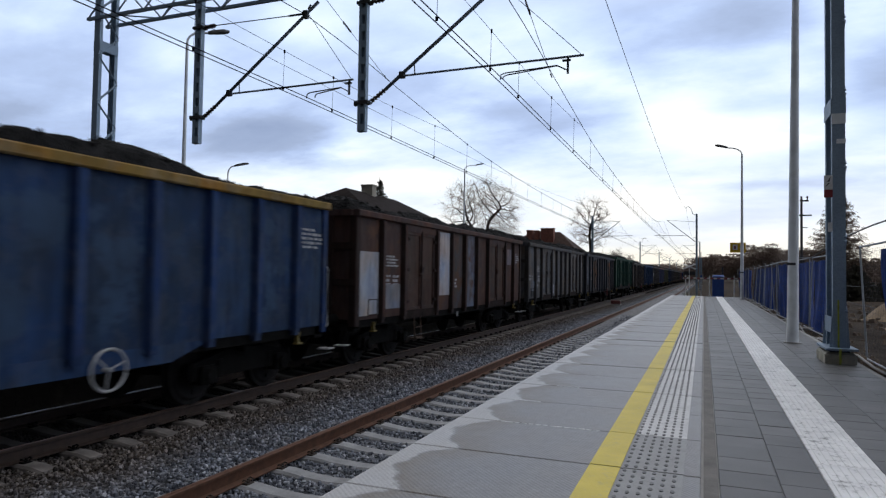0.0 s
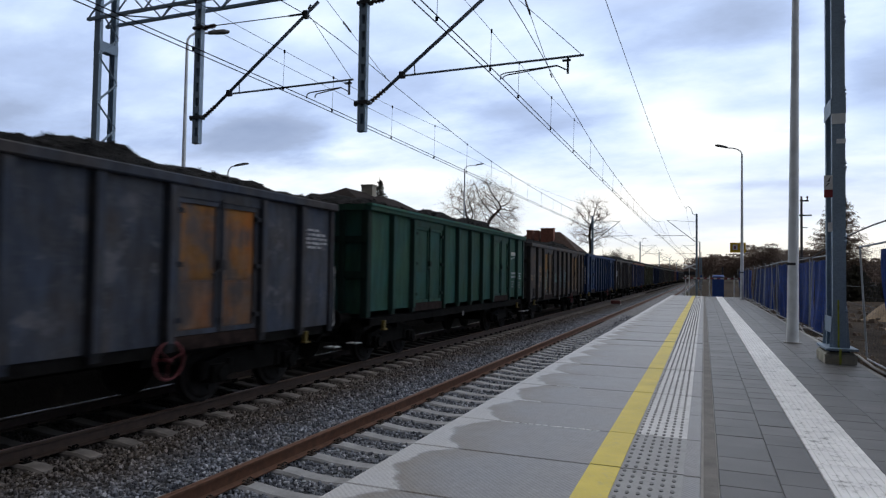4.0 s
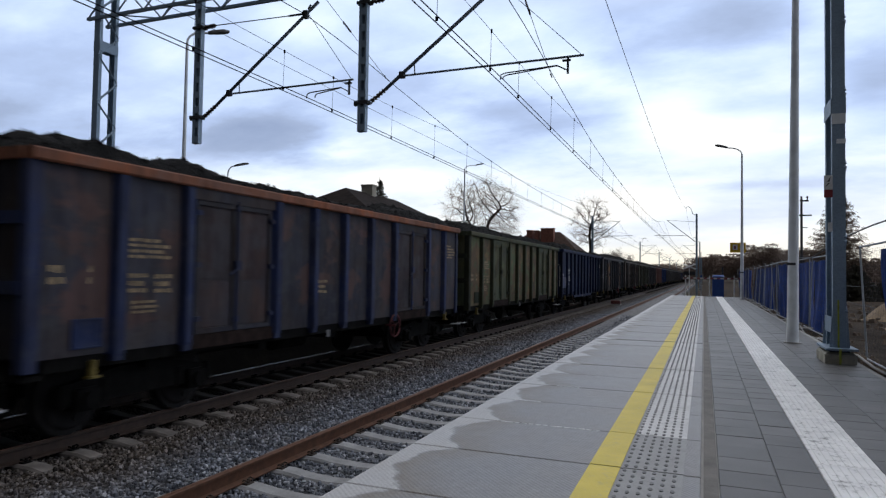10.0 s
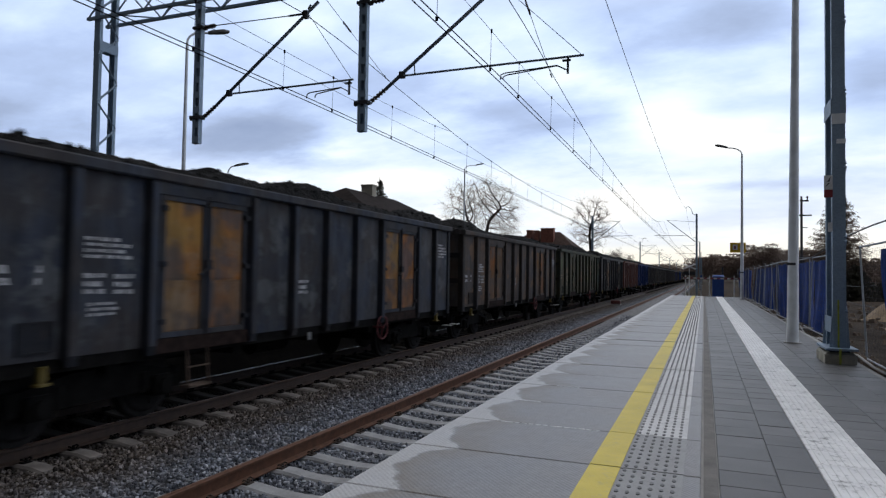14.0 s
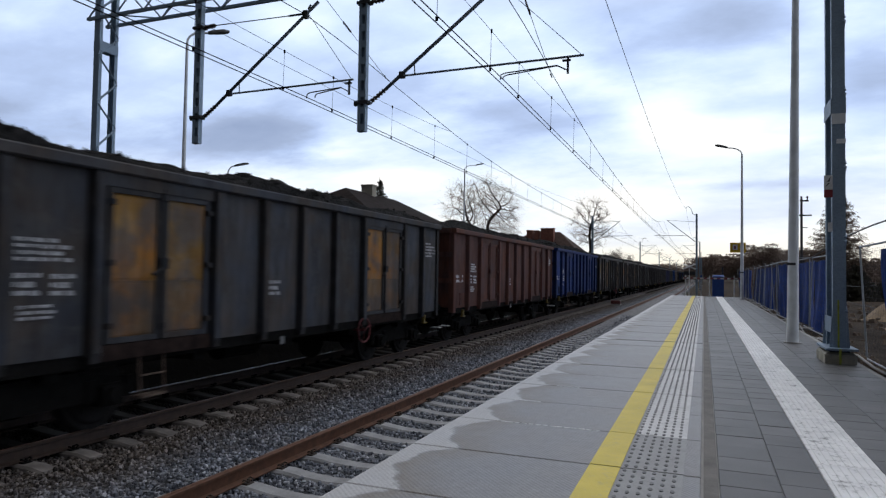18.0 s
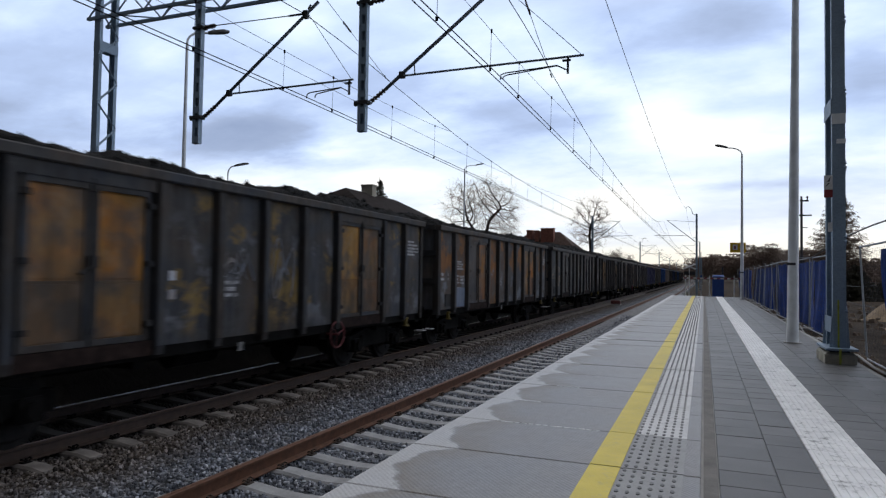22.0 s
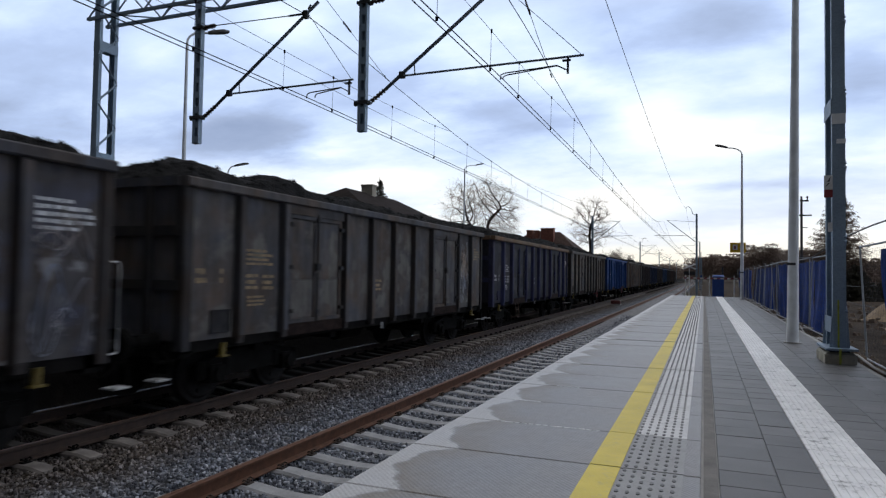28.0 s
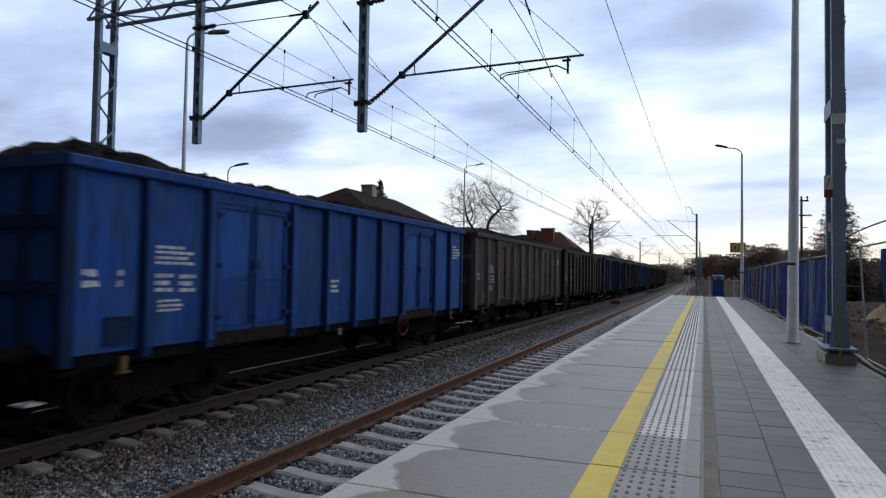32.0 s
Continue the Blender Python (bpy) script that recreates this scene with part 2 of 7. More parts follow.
def slab_material():
    """Platform slab: ribbed concrete, with a damp patch that leaves a pale dry margin at the track's edge."""
    n = Nodes("platform_slab")
    v, w = n.coords(), n.coords(vary=False)
    pos = n.add("ShaderNodeSeparateXYZ")
    n.link(w, pos.inputs[0])
    big = n.noise(v, 2.2, 5, 0.6)
    fine = n.noise(v, 70.0, 3)
    c = n.ramp(big, [(0.3, (0.155, 0.148, 0.146)), (0.7, (0.235, 0.225, 0.221))])
    # distance from the edge, made wavy, slab by slab
    bow = n.math("MULTIPLY", n.math("POWER", n.math("ABSOLUTE", n.math("SUBTRACT", pos.outputs[1], 0.55)), 2.0), 0.9)
    d = n.math("SUBTRACT", n.math("ADD", pos.outputs[0], 1.0), n.math("ADD", bow, n.math("MULTIPLY", n.noise(v, 3.0, 5, 0.65), 0.33)))
    dry = n.ramp(n.math("ADD", d, 0.5), [(0.43, (1, 1, 1)), (0.47, (0, 0, 0))])
    ring = n.ramp(n.math("ADD", d, 0.5), [(0.43, (0, 0, 0)), (0.5, (1, 1, 1)), (0.85, (0, 0, 0))])
    c = n.mix(n.math("MULTIPLY", ring, 0.8), c, (0.168, 0.14, 0.105))
    c = n.mix(1.0, c, n.ramp(n.noise(v, 16.0, 5, 0.7), [(0.3, (0.84, 0.83, 0.82)), (0.7, (1.14, 1.14, 1.15))]), "MULTIPLY")
    c = n.mix(n.math("MULTIPLY", dry, 0.9), c, n.ramp(fine, [(0.3, (0.38, 0.37, 0.36)), (0.7, (0.50, 0.485, 0.47))]))
    spots = n.ramp(n.noise(v, 9.0, 2), [(0.73, (0, 0, 0)), (0.76, (1, 1, 1))])
    c = n.mix(n.math("MULTIPLY", spots, 0.5), c, (0.12, 0.115, 0.11))
    c = n.mix(1.0, c, n.ramp(n.noise(v, 170.0, 2, 0.6), [(0.3, (0.72, 0.72, 0.72)), (0.7, (1.24, 1.24, 1.25))]), "MULTIPLY")
    wave = n.add("ShaderNodeTexWave", Scale=16.0, Distortion=0.0)
    wave.bands_direction = "DIAGONAL"
    n.link(w, wave.inputs["Vector"])
    h = n.math("ADD", n.math("MULTIPLY", wave.outputs["Fac"], 0.5), n.math("MULTIPLY", fine, 0.5))
    rough = n.ramp(big, [(0.3, (0.34, 0.34, 0.34)), (0.7, (0.52, 0.52, 0.52))])
    return n.finish(c, rough, 0.0, h, 0.34, 0.006, 0.6)


def worn_line(name, color, under=(0.27, 0.265, 0.28), worn=0.35):
    n = Nodes(name)
    v = n.coords()
    wear = n.ramp(n.noise(v, 11.0, 6, 0.75), [(0.54, (0, 0, 0)), (0.68, (1, 1, 1))])
    c = n.ramp(n.noise(v, 3.0, 5), [(0.3, tint(color, 0.86)), (0.7, tint(color, 1.06))])
    c = n.mix(n.math("MULTIPLY", wear, worn), c, under)
    wave = n.add("ShaderNodeTexWave", Scale=18.0, Distortion=0.3)
    wave.bands_direction = "Y"
    n.link(v, wave.inputs["Vector"])
    return n.finish(c, 0.55, 0.0, wave.outputs["Fac"], 0.2, 0.003, 0.4)


def paver_material():
    n = Nodes("grey_paver")
    v = n.coords()
    info = n.add("ShaderNodeObjectInfo")
    geo = n.add("ShaderNodeNewGeometry")
    r = n.math("FRACT", n.math("ADD", info.outputs["Random"], geo.outputs["Random Per Island"]))
    c = n.ramp(r, [(0.0, (0.082, 0.078, 0.075)), (1.0, (0.118, 0.113, 0.109))])
    stain = n.ramp(n.noise(v, 2.5, 5), [(0.35, (0.75, 0.75, 0.75)), (0.7, (1.1, 1.1, 1.1))])
    c = n.mix(1.0, c, stain, "MULTIPLY")
    return n.finish(c, 0.5, 0.0, n.noise(v, 120.0, 3), 0.25, 0.003, 0.55)


def ground_material():
    n = Nodes("ground_earth")
    v = n.coords(vary=False)
    c = n.ramp(n.noise(v, 0.12, 6, 0.65), [(0.35, (0.05, 0.042, 0.034)), (0.55, (0.075, 0.058, 0.045)), (0.7, (0.115, 0.086, 0.06))])
    c2 = n.ramp(n.noise(v, 2.5, 6, 0.7), [(0.35, (0.55, 0.55, 0.55)), (0.7, (1.2, 1.2, 1.2))])
    c = n.mix(1.0, c, c2, "MULTIPLY")
    # black put into the colour: the dark under and behind the train
    pos = n.add("ShaderNodeSeparateXYZ")
    n.link(v, pos.inputs[0])
    gap_shade = n.ramp(n.math("MULTIPLY_ADD", n.math("ADD", pos.outputs[0], n.math("MULTIPLY", n.noise(v, 0.8, 3), 1.5)), -0.1, -0.75), [(0.05, (0, 0, 0)), (0.15, (1, 1, 1)), (0.85, (1, 1, 1)), (1.0, (0, 0, 0))])
    c = n.mix(n.math("MULTIPLY", gap_shade, 0.98), c, (0.008, 0.0075, 0.007))
    return n.finish(c, 0.95, 0.0, n.noise(v, 8.0, 6, 0.7), 0.8, 0.08, 0.04)


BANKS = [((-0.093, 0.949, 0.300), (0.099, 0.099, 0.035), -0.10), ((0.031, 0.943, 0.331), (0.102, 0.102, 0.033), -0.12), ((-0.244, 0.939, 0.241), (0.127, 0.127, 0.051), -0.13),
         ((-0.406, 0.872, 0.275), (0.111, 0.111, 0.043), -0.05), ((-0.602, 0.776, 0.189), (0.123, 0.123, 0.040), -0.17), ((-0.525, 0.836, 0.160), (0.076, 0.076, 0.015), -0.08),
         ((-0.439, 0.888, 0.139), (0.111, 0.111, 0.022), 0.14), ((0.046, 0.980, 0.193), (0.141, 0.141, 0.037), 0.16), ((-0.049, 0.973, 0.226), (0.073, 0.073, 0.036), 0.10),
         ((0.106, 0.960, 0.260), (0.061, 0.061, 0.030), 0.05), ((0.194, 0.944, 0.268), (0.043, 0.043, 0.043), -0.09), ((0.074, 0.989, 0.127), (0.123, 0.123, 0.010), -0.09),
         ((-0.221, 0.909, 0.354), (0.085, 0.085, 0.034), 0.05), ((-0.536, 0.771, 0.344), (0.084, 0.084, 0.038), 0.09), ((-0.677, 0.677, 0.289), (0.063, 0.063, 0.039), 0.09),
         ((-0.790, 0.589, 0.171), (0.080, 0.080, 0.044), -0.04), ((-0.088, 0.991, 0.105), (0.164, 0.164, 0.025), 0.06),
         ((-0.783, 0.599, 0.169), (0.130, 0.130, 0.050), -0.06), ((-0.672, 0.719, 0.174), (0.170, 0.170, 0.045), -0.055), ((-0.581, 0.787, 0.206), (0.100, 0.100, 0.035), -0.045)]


def cloud_material():
    """Cloud sheet: thick grey-blue bellies and thin bright veils, brighter and warmer towards the hidden sun."""
    n = Nodes("cloud")
    t = n.add("ShaderNodeTexCoord")
    nrm = n.add("ShaderNodeVectorMath")
    nrm.operation = "NORMALIZE"
    n.link(t.outputs["Object"], nrm.inputs[0])
    sep = n.add("ShaderNodeSeparateXYZ")
    n.link(nrm.outputs[0], sep.inputs[0])
    x, y, z = sep.outputs
    lift = n.math("ADD", n.math("MAXIMUM", z, 0.0), 0.20)
    comb = n.add("ShaderNodeCombineXYZ")
    n.link(n.math("DIVIDE", x, lift), comb.inputs[0])
    n.link(n.math("DIVIDE", y, lift), comb.inputs[1])
    comb.inputs[2].default_value = 3.7
    turn = n.add("ShaderNodeMapping")
    turn.inputs["Rotation"].default_value = (0, 0, radians(18))
    turn.inputs["Scale"].default_value = (0.65, 0.9, 1.0)
    n.link(comb.outputs[0], turn.inputs["Vector"])
    p = turn.outputs[0]
    big = n.add("ShaderNodeTexNoise", Scale=0.55, Detail=4.0, Roughness=0.45, Distortion=0.3)
    n.link(p, big.inputs["Vector"])
    wisps = n.noise(p, 2.1, 8, 0.58)
    k = n.math("ADD", n.math("MULTIPLY_ADD", big.outputs["Fac"], 0.40, 0.08), n.math("MULTIPLY", wisps, 0.41))
    puffs = n.noise(p, 5.2, 7, 0.6)
    k = n.math("ADD", k, n.math("MULTIPLY_ADD", puffs, 0.15, -0.075))
    # towards the sun: cosine of the angle to it
    dot = n.add("ShaderNodeVectorMath")
    dot.operation = "DOT_PRODUCT"
    dot.inputs[1].default_value = sun_way
    n.link(nrm.outputs[0], dot.inputs[0])
    near = n.math("MULTIPLY_ADD", dot.outputs["Value"], 0.5, 0.5)
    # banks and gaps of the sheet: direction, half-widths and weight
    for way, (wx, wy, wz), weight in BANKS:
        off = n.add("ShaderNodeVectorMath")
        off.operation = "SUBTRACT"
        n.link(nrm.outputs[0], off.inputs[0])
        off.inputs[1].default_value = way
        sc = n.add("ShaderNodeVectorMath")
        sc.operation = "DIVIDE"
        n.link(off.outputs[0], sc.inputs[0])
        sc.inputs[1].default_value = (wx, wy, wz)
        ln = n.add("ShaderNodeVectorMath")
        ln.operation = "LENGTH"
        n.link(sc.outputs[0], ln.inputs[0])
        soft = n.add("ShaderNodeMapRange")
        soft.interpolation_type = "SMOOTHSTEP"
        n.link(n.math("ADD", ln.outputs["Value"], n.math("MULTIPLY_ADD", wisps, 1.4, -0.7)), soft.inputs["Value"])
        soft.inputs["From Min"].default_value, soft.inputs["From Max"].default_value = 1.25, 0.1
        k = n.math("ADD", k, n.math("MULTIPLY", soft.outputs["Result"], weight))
    veil = n.math("MULTIPLY", n.ramp(z, [(0.02, (1, 1, 1)), (0.24, (0, 0, 0))]), 0.18)
    k2 = n.math("ADD", n.math("ADD", k, veil), n.math("MULTIPLY_ADD", n.math("POWER", near, 3.0), 0.07, -0.06))
    c = n.ramp(k2, [(0.18, (0.27, 0.345, 0.52)), (0.34, (0.345, 0.43, 0.62)), (0.44, (0.44, 0.555, 0.81)), (0.53, (0.60, 0.735, 0.97)), (0.61, (0.80, 0.905, 1.0)), (0.69, (1.0, 1.0, 0.99))])
    c = n.mix(n.ramp(z, [(0.36, (0, 0, 0)), (0.6, (1, 1, 1))]), c, (0.78, 0.80, 0.85))
    haze = n.ramp(z, [(0.03, (1, 1, 1)), (0.17, (0, 0, 0))])
    c = n.mix(n.math("MULTIPLY", haze, 0.6), c, (0.98, 0.96, 0.93))
    low = n.ramp(z, [(0.0, (1, 1, 1)), (0.06, (0, 0, 0))])
    glow = n.math("MULTIPLY", low, n.math("POWER", near, 6.0))
    c = n.mix(n.math("MULTIPLY", glow, 0.9), c, (1.0, 0.92, 0.70))
    emit = n.add("ShaderNodeEmission")
    n.link(c, emit.inputs["Color"])
    glare = n.add("ShaderNodeMapRange")
    glare.interpolation_type = "SMOOTHSTEP"
    n.link(dot.outputs["Value"], glare.inputs["Value"])
    for k3, v in (("From Min", -0.62), ("From Max", 0.45), ("To Min", 0.07), ("To Max", 1.05)):
        glare.inputs[k3].default_value = v
    n.link(n.math("MULTIPLY", glare.outputs["Result"], n.math("MULTIPLY_ADD", n.math("MAXIMUM", z, 0.0), 0.42, 1.0)), emit.inputs["Strength"])
    clear = n.add("ShaderNodeBsdfTransparent")
    both = n.add("ShaderNodeMixShader")
    n.link(n.ramp(k2, [(0.05, (0.9, 0.9, 0.9)), (0.2, (1, 1, 1))]), both.inputs[0])
    n.link(clear.outputs[0], both.inputs[1])
    n.link(emit.outputs[0], both.inputs[2])
    n.link(both.outputs[0], n.out.inputs["Surface"])
    n.mat.cycles.emission_sampling = "NONE"
    return n.mat


M_COAL, M_SLEEPER_OLD = coal_material(), old_sleeper_material()
M_BALLAST, M_BED = ballast_material(), ballast_bed_material()
M_SLAB, M_PAVER, M_GROUND = slab_material(), paver_material(), ground_material()
M_LINE_Y = worn_line("yellow_line", (0.66, 0.52, 0.075))
M_LINE_W = worn_line("white_guide", (0.80, 0.79, 0.78), (0.22, 0.215, 0.21), 0.9)
M_TACT_W = worn_line("tactile_white", (0.60, 0.59, 0.58), (0.30, 0.29, 0.285), 0.8)
M_TACT_GREY = worn_line("tactile_grey", (0.30, 0.295, 0.29), (0.21, 0.205, 0.20), 0.8)
M_STUD = plain("dark_stud", (0.16, 0.158, 0.16), 0.7, 0.0, 0.3, 20.0)
M_BROWNSTRIP = plain("edge_strip", (0.155, 0.143, 0.13), 0.8, 0.0, 0.3, 5.0)

# ---- mesh building ----


class Shape:
    """Collects faces of boxes, tubes and prisms for one mesh."""

    def __init__(self):
        self.v, self.f = [], []

    def quadlist(self, verts, faces):
        k = len(self.v)
        self.v += [tuple(a) for a in verts]
        self.f += [tuple(k + i for i in f) for f in faces]
        return self

    def box(self, x0, x1, y0, y1, z0, z1, c=0.0):
        """A box; c: chamfer of the top edges."""
        if c:
            v = [(x0, y0, z0), (x1, y0, z0), (x1, y1, z0), (x0, y1, z0), (x0, y0, z1 - c), (x1, y0, z1 - c), (x1, y1, z1 - c), (x0, y1, z1 - c),
                 (x0 + c, y0 + c, z1), (x1 - c, y0 + c, z1), (x1 - c, y1 - c, z1), (x0 + c, y1 - c, z1)]
            f = [(0, 3, 2, 1), (0, 1, 5, 4), (1, 2, 6, 5), (2, 3, 7, 6), (3, 0, 4, 7), (4, 5, 9, 8), (5, 6, 10, 9), (6, 7, 11, 10), (7, 4, 8, 11), (8, 9, 10, 11)]
        else:
            v = [(x0, y0, z0), (x1, y0, z0), (x1, y1, z0), (x0, y1, z0), (x0, y0, z1), (x1, y0, z1), (x1, y1, z1), (x0, y1, z1)]
            f = [(0, 3, 2, 1), (4, 5, 6, 7), (0, 1, 5, 4), (1, 2, 6, 5), (2, 3, 7, 6), (3, 0, 4, 7)]
        return self.quadlist(v, f)

    def tube(self, a, b, r, n=8, r2=None, caps=True):
        a, b = Vector(a), Vector(b)
        q = (b - a).to_track_quat("Z", "Y")
        r2 = r if r2 is None else r2
        ring = [Vector((math.cos(2 * math.pi * i / n), math.sin(2 * math.pi * i / n), 0)) for i in range(n)]
        v = [a + q @ (p * r) for p in ring] + [b + q @ (p * r2) for p in ring]
        f = [(i, (i + 1) % n, n + (i + 1) % n, n + i) for i in range(n)]
        if caps:
            f += [tuple(range(n - 1, -1, -1)), tuple(range(n, 2 * n))]
        return self.quadlist(v, f)

    def path(self, pts, r, n=6):
        """A bent tube through the points."""
        pts = [Vector(p) for p in pts]
        m, k = len(pts), len(self.v)
        for i, p in enumerate(pts):
            d = pts[min(i + 1, m - 1)] - pts[max(i - 1, 0)]
            q = d.to_track_quat("Z", "Y")
            self.v += [tuple(p + q @ Vector((r * math.cos(2 * math.pi * j / n), r * math.sin(2 * math.pi * j / n), 0))) for j in range(n)]
        for i in range(m - 1):
            for j in range(n):
                a, b = k + i * n + j, k + i * n + (j + 1) % n
                self.f.append((a, b, b + n, a + n))
        self.f += [tuple(range(k + n - 1, k - 1, -1)), tuple(range(k + (m - 1) * n, k + m * n))]
        return self

    def prism(self, profile, y0, y1):
        """A profile of (x, z), counterclockwise seen from -y, drawn out along y."""
        n = len(profile)
        v = [(x, y0, z) for x, z in profile] + [(x, y1, z) for x, z in profile]
        f = [(i, (i + 1) % n, n + (i + 1) % n, n + i) for i in range(n)] + [tuple(range(n - 1, -1, -1)), tuple(range(n, 2 * n))]
        return self.quadlist(v, f)

    def upright(self, profile, z0, z1):
        """A profile of (x, y), drawn out upwards."""
        n = len(profile)
        v = [(x, y, z0) for x, y in profile] + [(x, y, z1) for x, y in profile]
        f = [(i, (i + 1) % n, n + (i + 1) % n, n + i) for i in range(n)] + [tuple(range(n - 1, -1, -1)), tuple(range(n, 2 * n))]
        return self.quadlist(v, f)

    def ring(self, c, axis, r, t, n=20, m=6):
        """A torus."""
        q = Vector(axis).to_track_quat("Z", "Y")
        v, f = [], []
        for i in range(n):
            a = 2 * math.pi * i / n
            for j in range(m):
                b = 2 * math.pi * j / m
                v.append(Vector(c) + q @ Vector(((r + t * math.cos(b)) * math.cos(a), (r + t * math.cos(b)) * math.sin(a), t * math.sin(b))))
                f.append((i * m + j, (i + 1) % n * m + j, (i + 1) % n * m + (j + 1) % m, i * m + (j + 1) % m))
        return self.quadlist(v, f)

    def mesh(self, name, material=None, smooth=False):
        me = bpy.data.meshes.new(name)
        me.from_pydata(self.v, [], self.f)
        me.materials.append(material)
        if smooth:
            me.polygons.foreach_set("use_smooth", [True] * len(me.polygons))
        me.update()
        return me


def part(name, shape, material, parent, label="", smooth=False, at=None):
    """One mesh object under a thing or a part. shape: a Shape, or a mesh that several parts share."""
    me = shape.mesh(name, material, smooth) if isinstance(shape, Shape) else shape
    ob = new(name, me)
    ob.parent = parent
    if at is not None:
        ob.matrix_basis = at if isinstance(at, Matrix) else Matrix.Translation(at)
    if not isinstance(shape, Shape):
        ob.material_slots[0].link = "OBJECT"
        ob.material_slots[0].material = material
    if label:
        ob["label"] = label
    return ob


def thing(name, label, category, at=(0, 0, 0), group="", kind="", shape=None, material=None, smooth=False):
    """A top-level thing: an Empty at its base, or one mesh."""
    ob = new(name, shape.mesh(name, material, smooth) if shape else None)
    ob.matrix_basis = at if isinstance(at, Matrix) else Matrix.Translation(at)
    return tagged(ob, label, category, group, kind)


RAIL = -0.76          # top of the rails; the platform's top is 0
EDGE = -2.01          # the platform's edge
AXIS_NEAR, AXIS_FAR = -3.72, -7.93

# ---- setting: sky, ground, ballast ----


def cloud_layer():
    s = Shape()
    n, m, r = 48, 14, 3800.0
    for j in range(m + 1):
        e = radians(-1.0 + 91.0 * j / m)
        for i in range(n):
            a = 2 * math.pi * i / n
            s.v.append((r * math.cos(e) * math.cos(a), r * math.cos(e) * math.sin(a), r * math.sin(e)))
    for j in range(m):
        for i in range(n):
            s.f.append((j * n + i, j * n + (i + 1) % n, (j + 1) * n + (i + 1) % n, (j + 1) * n + i))
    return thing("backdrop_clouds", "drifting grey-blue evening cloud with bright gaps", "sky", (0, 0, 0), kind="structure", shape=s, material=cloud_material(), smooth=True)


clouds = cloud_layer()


def ground_height(x, y):
    bank = min(1.0, max(0.0, (x - 2.0) / 0.35))              # level with the platform behind it
    far = min(1.0, max(0.0, (y - 47.0) / 10.0))
    z = -1.12 + bank * 0.99 * (1 - 0.55 * far)
    # bank added behind the train so the gap under the wagons stays dark
    if x < -9.75:
        z += min(1.0, (-9.75 - x) / 0.45) * 0.75 + min(1.0, max(0.0, (-10.2 - x) / 3.0)) * 0.5          # bank behind the tracks
    rough = noise.noise((x * 0.35, y * 0.35, 0.0)) * 0.10 + noise.noise((x * 1.3, y * 1.3, 4.0)) * 0.05
    return z + rough * (0.15 if -9.8 < x < 2.2 else 1.0)


def ground():
    xs = [-3000, -1200, -500, -200, -90, -50, -35, -25, -18, -14, -13.2, -12.2, -11.2, -10.2, -9.97, -9.75, -8, -5, -2, 1.9, 2.05, 2.25, 2.5]
    xs += [2.5 + 0.4 * i for i in range(1, 30)] + [16, 20, 28, 40, 70, 150, 500, 1200, 3000]
    ys = [-3000, -600, -100, -20, -5] + [0.5 * i for i in range(0, 100)] + [50, 55, 60, 70, 85, 100, 130, 170, 230, 320, 500, 900, 1600, 3000]
    s = Shape()
    s.v = [(x, y, ground_height(x, y)) for y in ys for x in xs]
    w = len(xs)
    s.f = [(j * w + i, j * w + i + 1, (j + 1) * w + i + 1, (j + 1) * w + i) for j in range(len(ys) - 1) for i in range(w - 1)]
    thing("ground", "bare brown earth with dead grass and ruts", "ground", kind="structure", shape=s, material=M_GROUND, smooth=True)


ground()


